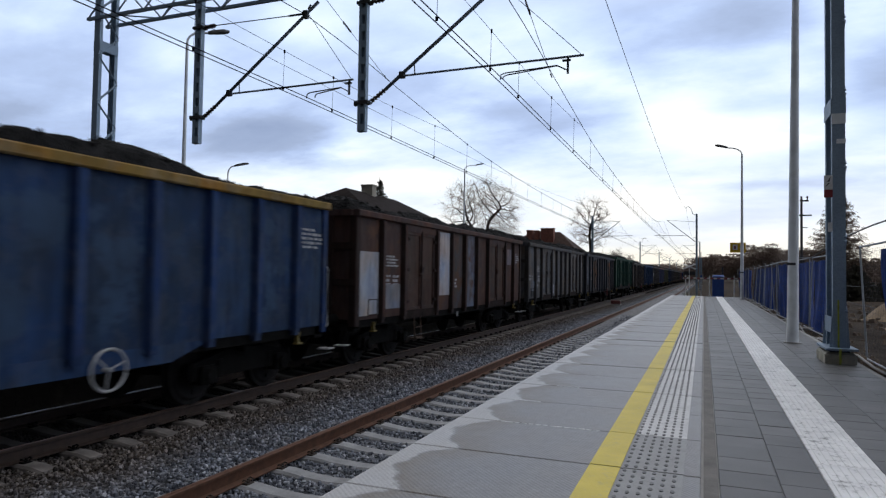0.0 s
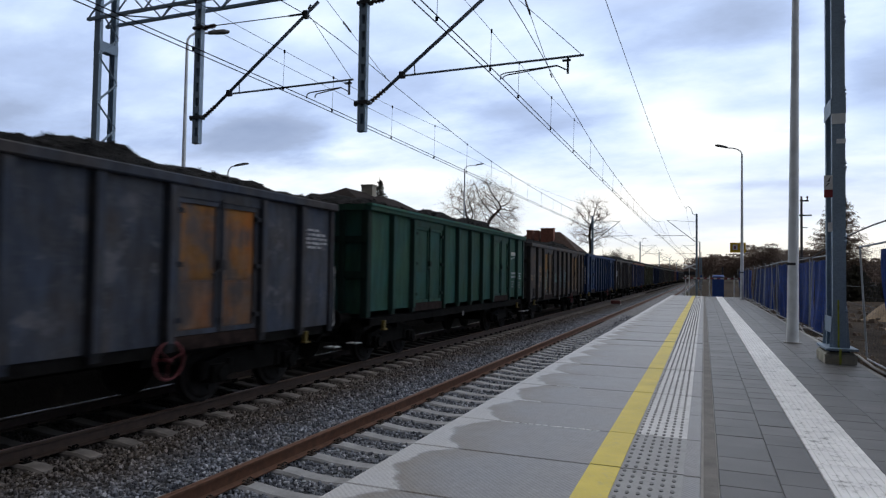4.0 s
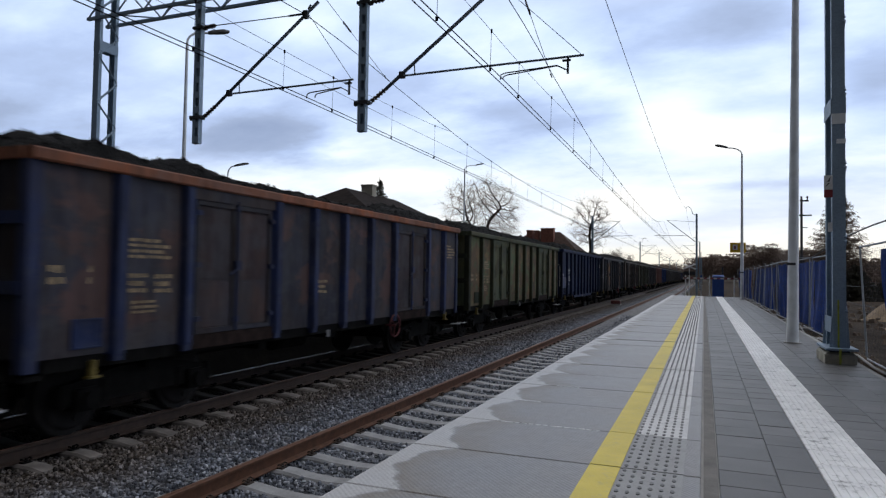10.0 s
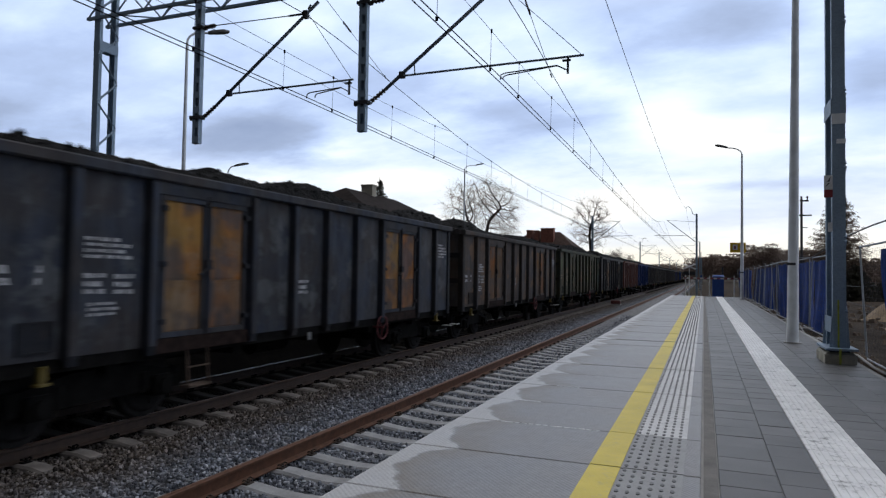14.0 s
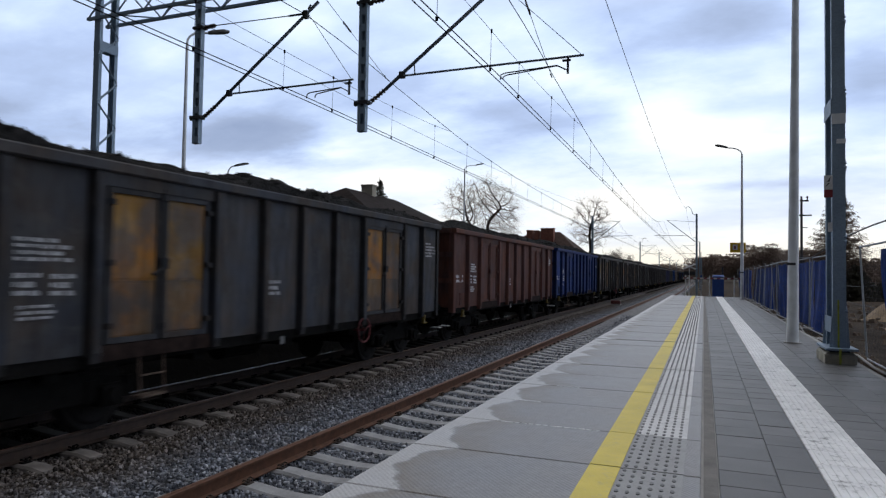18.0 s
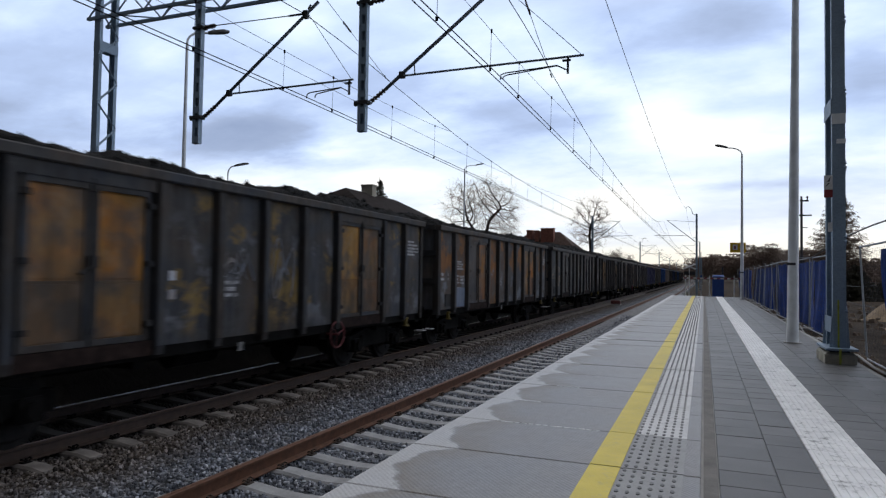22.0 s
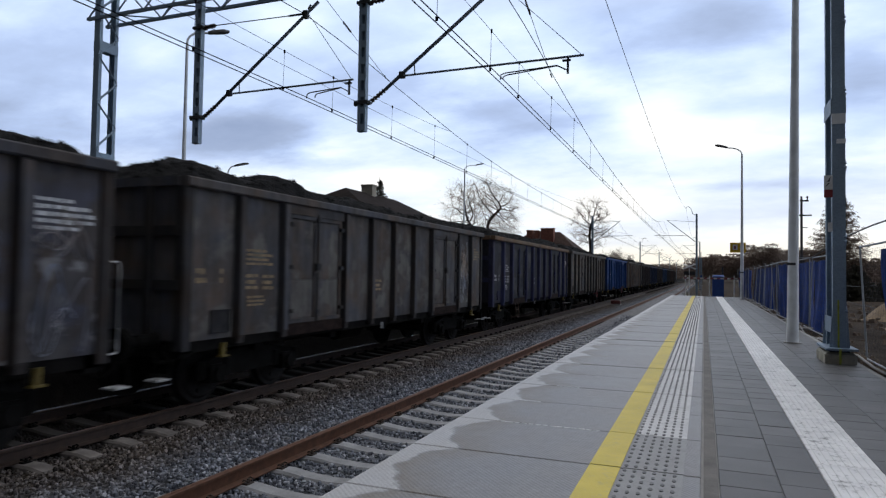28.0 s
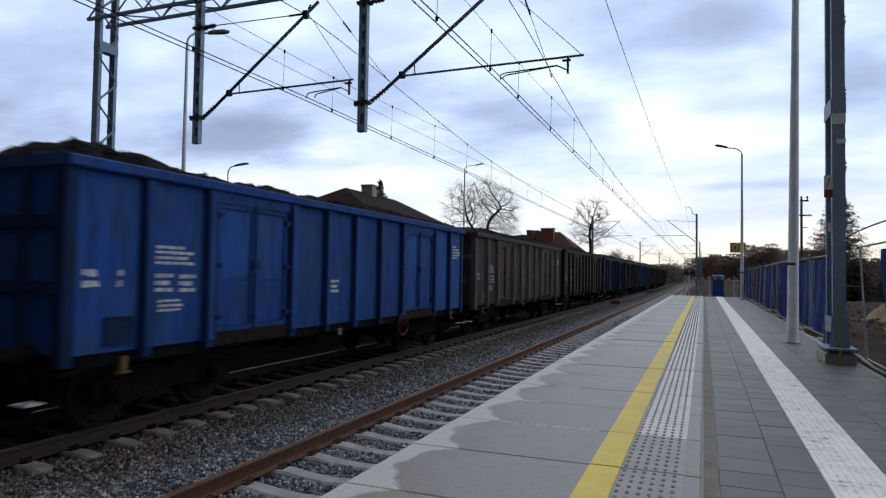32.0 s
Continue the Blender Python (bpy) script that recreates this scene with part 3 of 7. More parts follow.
def ballast_bed():
    s = Shape()
    xs = [-10.6, -10.0, -9.6, -9.0, -8.0, -7.0, -6.4, -5.8, -5.2, -4.4, -3.6, -2.9, -2.2]
    zs = [-1.5, -1.35, -1.08, -1.0, -1.02, -1.0, -0.985, -1.0, -0.975, -0.985, -0.995, -0.985, -1.0]
    ys = [-8 + 0.5 * i for i in range(140)] + [64, 70, 80, 100, 130, 180, 260, 420, 700]
    for y in ys:
        for x, z in zip(xs, zs):
            s.v.append((x, y, z + noise.noise((x * 2, y * 2, 9)) * 0.02))
    w = len(xs)
    s.f = [(j * w + i, j * w + i + 1, (j + 1) * w + i + 1, (j + 1) * w + i) for j in range(len(ys) - 1) for i in range(w - 1)]
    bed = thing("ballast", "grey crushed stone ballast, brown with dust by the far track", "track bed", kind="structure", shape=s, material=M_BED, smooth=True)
    # loose stones on the bed, dense near the platform's near end
    rng = np.random.default_rng(5)
    phi = (1 + 5 ** 0.5) / 2
    ico = np.array([(-1, phi, 0), (1, phi, 0), (-1, -phi, 0), (1, -phi, 0), (0, -1, phi), (0, 1, phi), (0, -1, -phi), (0, 1, -phi), (phi, 0, -1), (phi, 0, 1), (-phi, 0, -1), (-phi, 0, 1)]) / 1.9
    tri = np.array([(0, 11, 5), (0, 5, 1), (0, 1, 7), (0, 7, 10), (0, 10, 11), (1, 5, 9), (5, 11, 4), (11, 10, 2), (10, 7, 6), (7, 1, 8), (3, 9, 4), (3, 4, 2), (3, 2, 6), (3, 6, 8), (3, 8, 9), (4, 9, 5), (2, 4, 11), (6, 2, 10), (8, 6, 7), (9, 8, 1)])
    count = 78000
    y = 2.0 + 36.0 * rng.random(count) ** 1.9
    x = rng.uniform(-9.4, -2.1, count)
    keep = ~((np.abs(x + 7.93) < 0.6) & (y > 12))
    for axis, first in ((AXIS_NEAR, -2.73), (AXIS_FAR, -2.55)):          # the sleepers lie bare
        keep &= ~((np.abs(x - axis) < 1.24) & (np.abs((y - first + 0.3) % 0.6 - 0.3) < 0.12))
    x, y = x[keep], y[keep]
    count = len(x)
    z = np.interp(x, xs, zs) + rng.uniform(-0.005, 0.022, count)
    size = rng.uniform(0.011, 0.026, count) * (1 + y / 50)
    pts = ico[None] * size[:, None, None] * rng.uniform(0.55, 1.25, (count, 12, 1)) * rng.uniform(0.7, 1.3, (count, 1, 3))
    pts = pts + np.stack([x, y, z], 1)[:, None, :]
    faces = tri[None] + (np.arange(count) * 12)[:, None, None]
    me = bpy.data.meshes.new("ballast_stones")
    me.from_pydata(pts.reshape(-1, 3), [], faces.reshape(-1, 3).tolist())
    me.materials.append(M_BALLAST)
    ob = new("ballast_stones", me)
    ob.parent = bed
    tagged(ob, "loose crushed granite stones", kind="stuff")


ballast_bed()

# ---- tracks ----


def rail_profile(x):
    half = [(0.075, 0.0), (0.075, 0.012), (0.012, 0.032), (0.010, 0.125), (0.036, 0.138), (0.036, 0.163), (0.026, 0.172)]
    right = [(x + a, RAIL - 0.172 + b) for a, b in half]
    return right + [(2 * x - a, b) for a, b in reversed(right)]


def sleeper_mesh():
    """Concrete sleeper: high under the rails, waisted and lower in the middle."""
    s = Shape()
    xs = [-1.25, -1.05, -0.55, -0.3, 0.0, 0.3, 0.55, 1.05, 1.25]
    tops = [-0.03, 0.0, 0.0, -0.03, -0.045, -0.03, 0.0, 0.0, -0.03]
    for x, t in zip(xs, tops):
        s.v += [(x, -0.14, -0.20), (x, -0.115, t - 0.025), (x, -0.09, t), (x, 0.09, t), (x, 0.115, t - 0.025), (x, 0.14, -0.20)]
    for i in range(len(xs) - 1):
        for j in range(5):
            s.f.append((i * 6 + j + 1, i * 6 + j, (i + 1) * 6 + j, (i + 1) * 6 + j + 1))
    k = (len(xs) - 1) * 6
    s.f += [tuple(range(0, 6)), tuple(range(k + 5, k - 1, -1))]
    return s.mesh("sleeper")


def clip_mesh():
    """Rail seat: pad, two spring clips and their screws, both sides of one rail."""
    s = Shape()
    for side in (-1, 1):
        s.box(side * 0.11 - 0.035, side * 0.11 + 0.035, -0.055, 0.055, 0.0, 0.015, 0.006)
        for k in (-1, 1):
            s.path([(side * 0.135, k * 0.02, 0.03), (side * 0.135, k * 0.05, 0.045), (side * 0.10, k * 0.055, 0.05), (side * 0.07, k * 0.03, 0.03)], 0.009, 5)
        s.tube((side * 0.115, 0, 0.01), (side * 0.115, 0, 0.055), 0.016, 6)
    return s.mesh("rail_clips")


SLEEPER, CLIPS = sleeper_mesh(), clip_mesh()


def track(axis, near):
    name = "railway_track"
    t = thing(name, "rusty unused-looking rails on pale concrete sleepers beside the platform" if near else "dark rails, one polished head as a glint, on stained sleepers under the train", "railway track", kind="structure")
    for side in (-1, 1):
        x = axis + side * 0.753
        part("rail", Shape().prism(rail_profile(x), -12, 620), M_RUSTRAIL if near else M_OLDRAIL, t, "rust-brown rail" if near else "dark worn rail")
        # far track's heads: glint and dark reflection put into their colours and widths
        part("rail_head", Shape().box(x - (0.022 if near or side > 0 else 0.006), x + 0.008, -12, 620, RAIL - 0.002, RAIL + 0.002), M_RAILTOP if near or side > 0 else M_BRIGHT, t, "running surface")
    for i in range(150):
        y = -2.9 + 0.6 * i + (0.17 if near else 0.35)
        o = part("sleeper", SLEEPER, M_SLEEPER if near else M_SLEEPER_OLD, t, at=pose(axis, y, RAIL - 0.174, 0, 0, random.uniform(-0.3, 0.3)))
        if y < 32:
            for side in (-1, 1):
                part("rail_clip", CLIPS, M_CLIP if near else M_UNDER, o, at=(side * 0.753, 0, 0))
    s = Shape()
    for i in range(150, 700):
        y = -2.9 + 0.6 * i
        s.box(axis - 1.25, axis + 1.25, y - 0.12, y + 0.12, RAIL - 0.35, RAIL - 0.19)
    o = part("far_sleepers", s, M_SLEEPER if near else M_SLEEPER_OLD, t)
    o["kind"] = "stuff"


track(AXIS_NEAR, True)
track(AXIS_FAR, False)

# ---- platform ----
P0, P1 = -4.0, 46.0


def platform():
    s = Shape().box(EDGE + 0.06, 2.12, P0, P1, -1.2, -0.012)
    p = thing("platform", "new concrete station platform with yellow line and tactile strips", "platform", kind="structure", shape=s, material=M_CONC)
    slab = Shape().box(-1.0, 0.994, 0.006, 0.994, -0.16, 0.0, 0.006).mesh("platform_slab")
    line = Shape().box(-0.10, 0.10, 0.008, 0.992, 0.0, 0.004).mesh("yellow_line")
    white = Shape().box(-0.24, 0.13, 0.008, 0.992, 0.0, 0.003).mesh("tactile_strip")
    studs = Shape()
    for c in range(6):
        for k in range(9):
            x, y = -0.198 + c * 0.0615, 0.056 + k * 0.111
            studs.upright([(x + 0.0125 * math.cos(a), y + 0.024 * math.sin(a)) for a in [k2 * math.pi / 4 for k2 in range(8)]], 0.0, 0.006)
    studs = studs.mesh("tactile_studs")
    for i in range(int(P1 - P0)):
        y = P0 + i + 0.53
        if y + 1 > P1 + 0.6:
            break
        o = part("platform_slab", slab, M_SLAB, p, at=pose(EDGE + 1.0, y, random.uniform(-0.004, 0.003), random.uniform(-0.12, 0.12), 0, 0))
        part("yellow_line", line, M_LINE_Y, o, "yellow painted safety line", at=(0.40, 0, 0.001))
        # slabs before y = 5 carry a greyer strip than the others
        part("tactile_strip", white, M_TACT_GREY if y < 5.0 else M_TACT_W, o, "white tactile warning strip", at=(0.76, 0, 0.001))
        part("tactile_studs", studs, M_STUD, o, "dark raised studs", at=(0.73, 0, 0.003))
    # lime that has seeped out along two of the joints
    for y, x0, x1 in ((5.53, -1.62, -0.78), (6.53, -1.86, -1.5), (7.53, -1.55, -1.3)):
        lime = Shape()
        for k in range(14):
            a = x0 + (x1 - x0) * k / 14
            lime.box(a, a + (x1 - x0) / 14 * random.uniform(0.7, 1.0), y - random.uniform(0.014, 0.022), y - random.uniform(0.002, 0.008), 0.001, 0.0025)
        part("lime_streak", lime, M_LINE_W, p, "white lime along a joint")
    part("edge_strip", Shape().box(0.0, 0.085, P0, P1, -0.12, -0.006), M_BROWNSTRIP, p, "brown joint strip")
    # pavers in staggered columns, 0.35 m
    cols = [(0.092, 0.438), (0.442, 0.711), (1.105, 1.42), (1.424, 1.77), (1.774, 2.12)]
    rest = Shape()
    meshes = [Shape().box(-(b - a) / 2, (b - a) / 2, -0.173, 0.173, -0.08, 0.0, 0.004).mesh("paver") for a, b in cols]
    count = 0
    for r in range(int((P1 - P0) / 0.35)):
        for c, (a, b) in enumerate(cols):
            y = P0 + r * 0.35 + (0.0 if c % 2 == 0 else 0.175) + 0.2
            if y > P1 - 0.2:
                continue
            z = random.uniform(-0.004, 0.0)
            if 2.5 < y < 23.0 and count < 300:
                part("paver", meshes[c], M_PAVER, p, at=pose((a + b) / 2, y, z, random.uniform(-0.2, 0.2), random.uniform(-0.2, 0.2), 0))
                count += 1
            else:
                rest.box(a, b, y - 0.173, y + 0.173, -0.08, z, 0.004)
    o = part("pavers", rest, M_PAVER, p)
    o["kind"] = "stuff"
    # white guiding strip: tiles with low ribs along the walking way
    tile = Shape().box(-0.192, 0.192, 0.003, 0.397, -0.08, 0.0, 0.004)
    for k in range(7):
        x = -0.15 + k * 0.05
        tile.box(x - 0.011, x + 0.011, 0.015, 0.385, 0.0, 0.005, 0.003)
    tile = tile.mesh("guide_tile")
    for r in range(int((P1 - P0) / 0.4)):
        part("guide_tile", tile, M_LINE_W, p, at=(0.908, P0 + r * 0.4, 0.0))
    # kerb at the back
    for r in range(int((P1 - P0) / 1.0)):
        part("kerb_stone", Shape().box(2.125, 2.205, P0 + r + 0.004, P0 + r + 0.996, -0.3, -0.005, 0.008), M_CONC, p)


platform()

# ---- overhead line ----
PORTAL_Y = 11.76


def lattice_leg(shape, x, y, z0, z1, way):
    """A channel; way: the side to which it opens."""
    w, d, t = 0.088, 0.09 * way, 0.012 * way
    u = 0.012
    prof = [(x - w, y), (x + w, y), (x + w, y + d), (x + w - u, y + d), (x + w - u, y + t), (x - w + u, y + t), (x - w + u, y + d), (x - w, y + d)]
    shape.upright(prof if way > 0 else prof[::-1], z0, z1)


def portal():
    p = thing("catenary_portal", "grey-blue steel lattice portal mast carrying overhead line", "catenary portal", (0, PORTAL_Y, 0))
    for mx, z0, near in ((1.90, 0.22, True), (-13.58, -0.9, False)):
        gap = 0.31 if near else 0.27
        for k in (-1, 1):
            s = Shape()
            lattice_leg(s, mx, k * gap, z0, 8.3, -k)
            part("mast_leg", s, M_MAST, p, "steel channel leg")
        z, side, n = z0 + 0.55, 1, 0
        while z < 7.8:
            o = Shape().tube((mx + 0.08, -side * gap, z), (mx + 0.08, side * gap, z + 0.52), 0.028, 4)
            part("lacing_bar", o, M_MAST, p)
            z, side = z + 0.56, -side
        for zz in (z0 + 0.35, 3.9, 6.6):
            for e in (-1, 1):
                part("batten_plate", Shape().box(mx + e * 0.096 - 0.006, mx + e * 0.096 + 0.006, -gap + 0.004, gap - 0.004, zz - 0.12, zz + 0.12), M_MAST, p)
        if near:
            part("base_plate", Shape().box(mx - 0.20, mx + 0.22, -0.46, 0.46, 0.20, 0.235, 0.005), M_MAST, p)
            for k in (-1, 1):
                part("gusset", Shape().quadlist([(mx - 0.09, k * gap, 0.235), (mx - 0.135, k * gap, 0.235), (mx - 0.095, k * gap, 0.85), (mx - 0.09, k * gap + 0.012, 0.235), (mx - 0.135, k * gap + 0.012, 0.235), (mx - 0.095, k * gap + 0.012, 0.85)],
                     [(0, 1, 2), (5, 4, 3), (0, 3, 4, 1), (1, 4, 5, 2), (2, 5, 3, 0)]), M_MAST, p)
                part("gusset", Shape().quadlist([(mx + 0.09, k * gap, 0.235), (mx + 0.135, k * gap, 0.235), (mx + 0.095, k * gap, 0.75), (mx + 0.09, k * gap + 0.012, 0.235), (mx + 0.135, k * gap + 0.012, 0.235), (mx + 0.095, k * gap + 0.012, 0.95)],
                     [(2, 1, 0), (3, 4, 5), (1, 4, 3, 0), (2, 5, 4, 1), (0, 3, 5, 2)]), M_MAST, p)
            part("foundation", Shape().box(mx - 0.21, mx + 0.21, -0.40, 0.40, -0.4, 0.165, 0.03), M_MOSSY, p, "rough concrete foundation block")
            # dark block added for the shade in the gap under the plate
            part("bearing", Shape().box(mx - 0.12, mx + 0.13, -0.30, 0.30, 0.15, 0.205), M_DARKSTEEL, p, "dark block standing in for the shaded gap under the plate")
            part("earth_strap", Shape().box(mx - 0.035, mx - 0.005, -0.475, -0.465, -0.02, 0.23).box(mx - 0.03, mx - 0.005, -0.325, -0.317, 0.23, 0.95), plain("earth_yellow_green", (0.33, 0.36, 0.05), 0.6), p, "yellow-green earthing strap")
            part("collar_band", Shape().box(mx - 0.094, mx + 0.094, -0.322, -0.3135, 3.62, 3.78), M_POLE, p, "pale band")
            part("collar_band", Shape().box(mx - 0.03, mx + 0.094, -0.321, -0.3135, 3.32, 3.39), M_POLE, p, "pale band")
            plate = part("warning_plate", Shape().box(mx - 0.20, mx - 0.085, -0.33, -0.322, 2.50, 2.84), M_WHITE, p, "white high-voltage warning plate with red foot")
            part("red_band", Shape().box(mx - 0.20, mx - 0.085, -0.334, -0.3305, 2.50, 2.62), M_REDPAINT, plate)
            part("bolt_mark", Shape().quadlist([(mx - 0.11, -0.334, 2.82), (mx - 0.16, -0.334, 2.74), (mx - 0.13, -0.334, 2.74), (mx - 0.18, -0.334, 2.66), (mx - 0.12, -0.334, 2.72), (mx - 0.15, -0.334, 2.72)], [(0, 1, 2), (3, 4, 5)]), M_DARKSTEEL, plate)
            part("number_plate", Shape().box(mx - 0.15, mx - 0.09, -0.33, -0.322, 1.98, 2.12), M_WHITE, p, "small pale plate")
    # lattice beam
    x0, x1, zb, zt = -13.9, 2.1, 7.27, 8.15
    for k in (-1, 1):
        for z in (zb, zt):
            part("beam_chord", Shape().box(x0, x1, k * 0.27 - 0.035, k * 0.27 + 0.035, z - 0.035, z + 0.035), M_MAST, p)
    n = 18
    for i in range(n):
        a, b = x0 + (x1 - x0) * i / n, x0 + (x1 - x0) * (i + 1) / n
        for k in (-1, 1):
            lo, hi = (zb, zt) if i % 2 == 0 else (zt, zb)
            part("beam_brace", Shape().tube((a, k * 0.27, lo), (b, k * 0.27, hi), 0.022, 5), M_MAST, p)
        for z in (zb, zt):
            part("beam_brace", Shape().tube((a, -0.27 if i % 2 else 0.27, z), (b, 0.27 if i % 2 else -0.27, z), 0.018, 5), M_MAST, p)
    # hanging posts: two flats with battens
    for x in (-10.70, -6.46):
        h = part("hanging_post", Shape().box(x - 0.088, x - 0.025, -0.06, 0.06, 4.10, 8.2).box(x + 0.055, x + 0.088, -0.06, 0.06, 4.10, 8.2).box(x - 0.025, x + 0.055, 0.04, 0.055, 4.10, 8.2), M_MAST, p, "hanging steel post of two channels")
        z = 4.12
        while z < 8.1:
            part("batten", Shape().box(x - 0.024, x + 0.054, -0.058, 0.038, z, z + 0.14), M_MAST, h)
            z += 0.34
    return p


portal()


def insulator(a, b, parent, n=5):
    a, b = Vector(a), Vector(b)
    s = Shape().tube(a, b, 0.03, 6)
    for i in range(n):
        c = a.lerp(b, (i + 0.5) / n)
        d = (b - a).normalized() * 0.012
        s.tube(c - d, c + d, 0.05, 10)
    return part("insulator", s, M_INSUL, parent, "ribbed brown insulator")


def cantilever(x, y, reach, tube, drop, bends):
    """Inclined strut, register tube and two steady arms on a post at x. drop: the bracket under the tube; bends: the steady arms' corners."""
    c = thing("cantilever", "dark steel cantilever arm with insulators and steady arms", "catenary arm", (x, y, 0), group="catenary arms")
    part("clamp", Shape().box(-0.16, 0.15, -0.085, 0.085, 4.66, 4.73).box(-0.19, -0.15, -0.03, 0.03, 4.64, 4.75), M_DARKSTEEL, c)
    part("clamp", Shape().box(-0.14, 0.15, -0.085, 0.085, 6.72, 6.78), M_DARKSTEEL, c)
    part("hinge", Shape().ring((0.18, 0, 4.70), (0, 1, 0), 0.04, 0.014, 10, 5), M_DARKSTEEL, c)
    insulator((0.20, 0, 4.71), (0.50, 0, 4.92), c)
    slope = 0.764
    part("strut", Shape().tube((0.50, 0, 4.92), (reach, 0, 4.92 + slope * (reach - 0.50)), 0.036, 10), M_ARM, c, "inclined tube", smooth=True)
    k = 2.83
    part("top_clamp", Shape().box(k - 0.05, k + 0.05, -0.05, 0.05, 6.62, 6.78).tube((k + 0.06, 0, 6.80), (k + 0.12, 0, 6.90), 0.022, 6), M_DARKSTEEL, c)
    insulator((0.15, 0, 6.755), (0.44, 0, 6.765), c, 4)
    part("tie_bar", Shape().tube((0.44, 0, 6.765), (k - 0.05, 0, 6.72), 0.011, 6).tube((k - 0.42, 0, 6.727), (k - 0.08, 0, 6.722), 0.024, 8), M_DARKSTEEL, c)
    part("register_tube", Shape().tube((0.88, 0, 5.165), (tube, 0, 5.20), 0.022, 8), M_ARM, c)
    part("tube_clamp", Shape().box(0.82, 0.93, -0.04, 0.04, 5.12, 5.25), M_DARKSTEEL, c)
    part("register_stay", Shape().path([(1.14, 0, 5.40), (1.15, 0, 5.17)], 0.012), M_DARKSTEEL, c)
    part("drop_bracket", Shape().box(drop - 0.018, drop + 0.018, -0.018, 0.018, 4.89, 5.21).box(drop - 0.10, drop + 0.05, -0.025, 0.025, 5.12, 5.15), M_DARKSTEEL, c)
    for i, (x1, x2) in enumerate(bends):
        arm = [(drop, 0.02 * i, 4.95), (drop - 0.20, 0.02 * i, 5.06), (x1, 0.02 * i, 5.015 - 0.035 * i), (x2 + 0.01, 0.02 * i, 4.99 - 0.035 * i), (x2, 0.02 * i, 4.90)]
        part("steady_arm", Shape().path(arm, 0.012), M_DARKSTEEL, c, "bent steady arm")
    part("hanger_wire", Shape().tube((k + 0.06, 0, 6.72), (tube - 0.05, 0, 5.22), 0.006, 4), M_WIRE, c)
    return c


cantilever(-10.70, PORTAL_Y, 3.14, 4.01, 3.92, ((2.98, 2.90), (3.14, 3.09)))
cantilever(-6.46, PORTAL_Y, 3.20, 4.46, 4.175, ((3.01, 2.91), (3.03, 2.95)))


def line_mast(x, y, way, top=7.3, base=-1.0, bracket=False):
    m = thing("catenary_mast", "grey steel catenary mast with one slanted arm", "catenary mast", (x, y, 0), group="catenary masts")
    for k in (-1, 1):
        s = Shape()
        lattice_leg(s, 0, k * 0.16, base, top, -k)
        part("mast_leg", s, M_MAST, m)
    for i in range(12):
        part("batten_plate", Shape().box(-0.1, 0.1, -0.15, 0.15, 0.2 + i * 0.58, 0.32 + i * 0.58), M_MAST, m)
    part("foundation", Shape().box(-0.4, 0.4, -0.4, 0.4, base - 0.6, base + 0.15, 0.04), M_CONC, m)
    arm = part("strut", Shape().tube((way * 0.45, 0, 4.9), (way * 2.75, 0, 6.75), 0.035, 6), M_DARKSTEEL, m, "inclined tube")
    insulator((way * 0.12, 0, 4.62), (way * 0.45, 0, 4.9), m)
    part("tie_bar", Shape().tube((way * 0.1, 0, 6.55), (way * 2.6, 0, 6.7), 0.016, 5), M_DARKSTEEL, m)
    part("register_tube", Shape().tube((way * 0.8, 0, 5.2), (way * 3.9, 0, 5.25), 0.024, 6), M_DARKSTEEL, m)
    part("steady_arm", Shape().path([(way * 3.6, 0, 5.2), (way * 3.5, 0, 5.0), (way * 2.8, 0, 4.98)], 0.012), M_DARKSTEEL, m)
    if bracket:
        part("top_bracket", Shape().path([(0, 0, top - 0.1), (way * 0.35, 0, top), (way * 0.55, 0, top + 0.6), (way * 0.75, 0, top + 0.72), (way * 0.95, 0, top + 0.70), (way * 0.95, 0, top + 0.5)], 0.03), M_DARKSTEEL, m, "bent top bracket for the earth wire")
    return m


SUPPORTS = [-46.0, PORTAL_Y, 68.0, 122.0, 176.0, 232.0, 290.0]
for y in SUPPORTS[2:]:
    line_mast(-0.65, y, -1, bracket=True)
    line_mast(-10.55, y, 1, bracket=True)


STITCH = ((0.0, 5.70), (2.0, 5.71), (4.3, 5.78), (7.4, 5.92), (8.9, 6.03))          # height of the stitch rope by the distance from its support
CATENARY = ((0.0, 6.72), (2.4, 6.60), (4.3, 6.40), (8.9, 6.03), (10.5, 5.91), (13.2, 5.79), (16.2, 5.68), (22.2, 5.575), (28.0, 5.55))


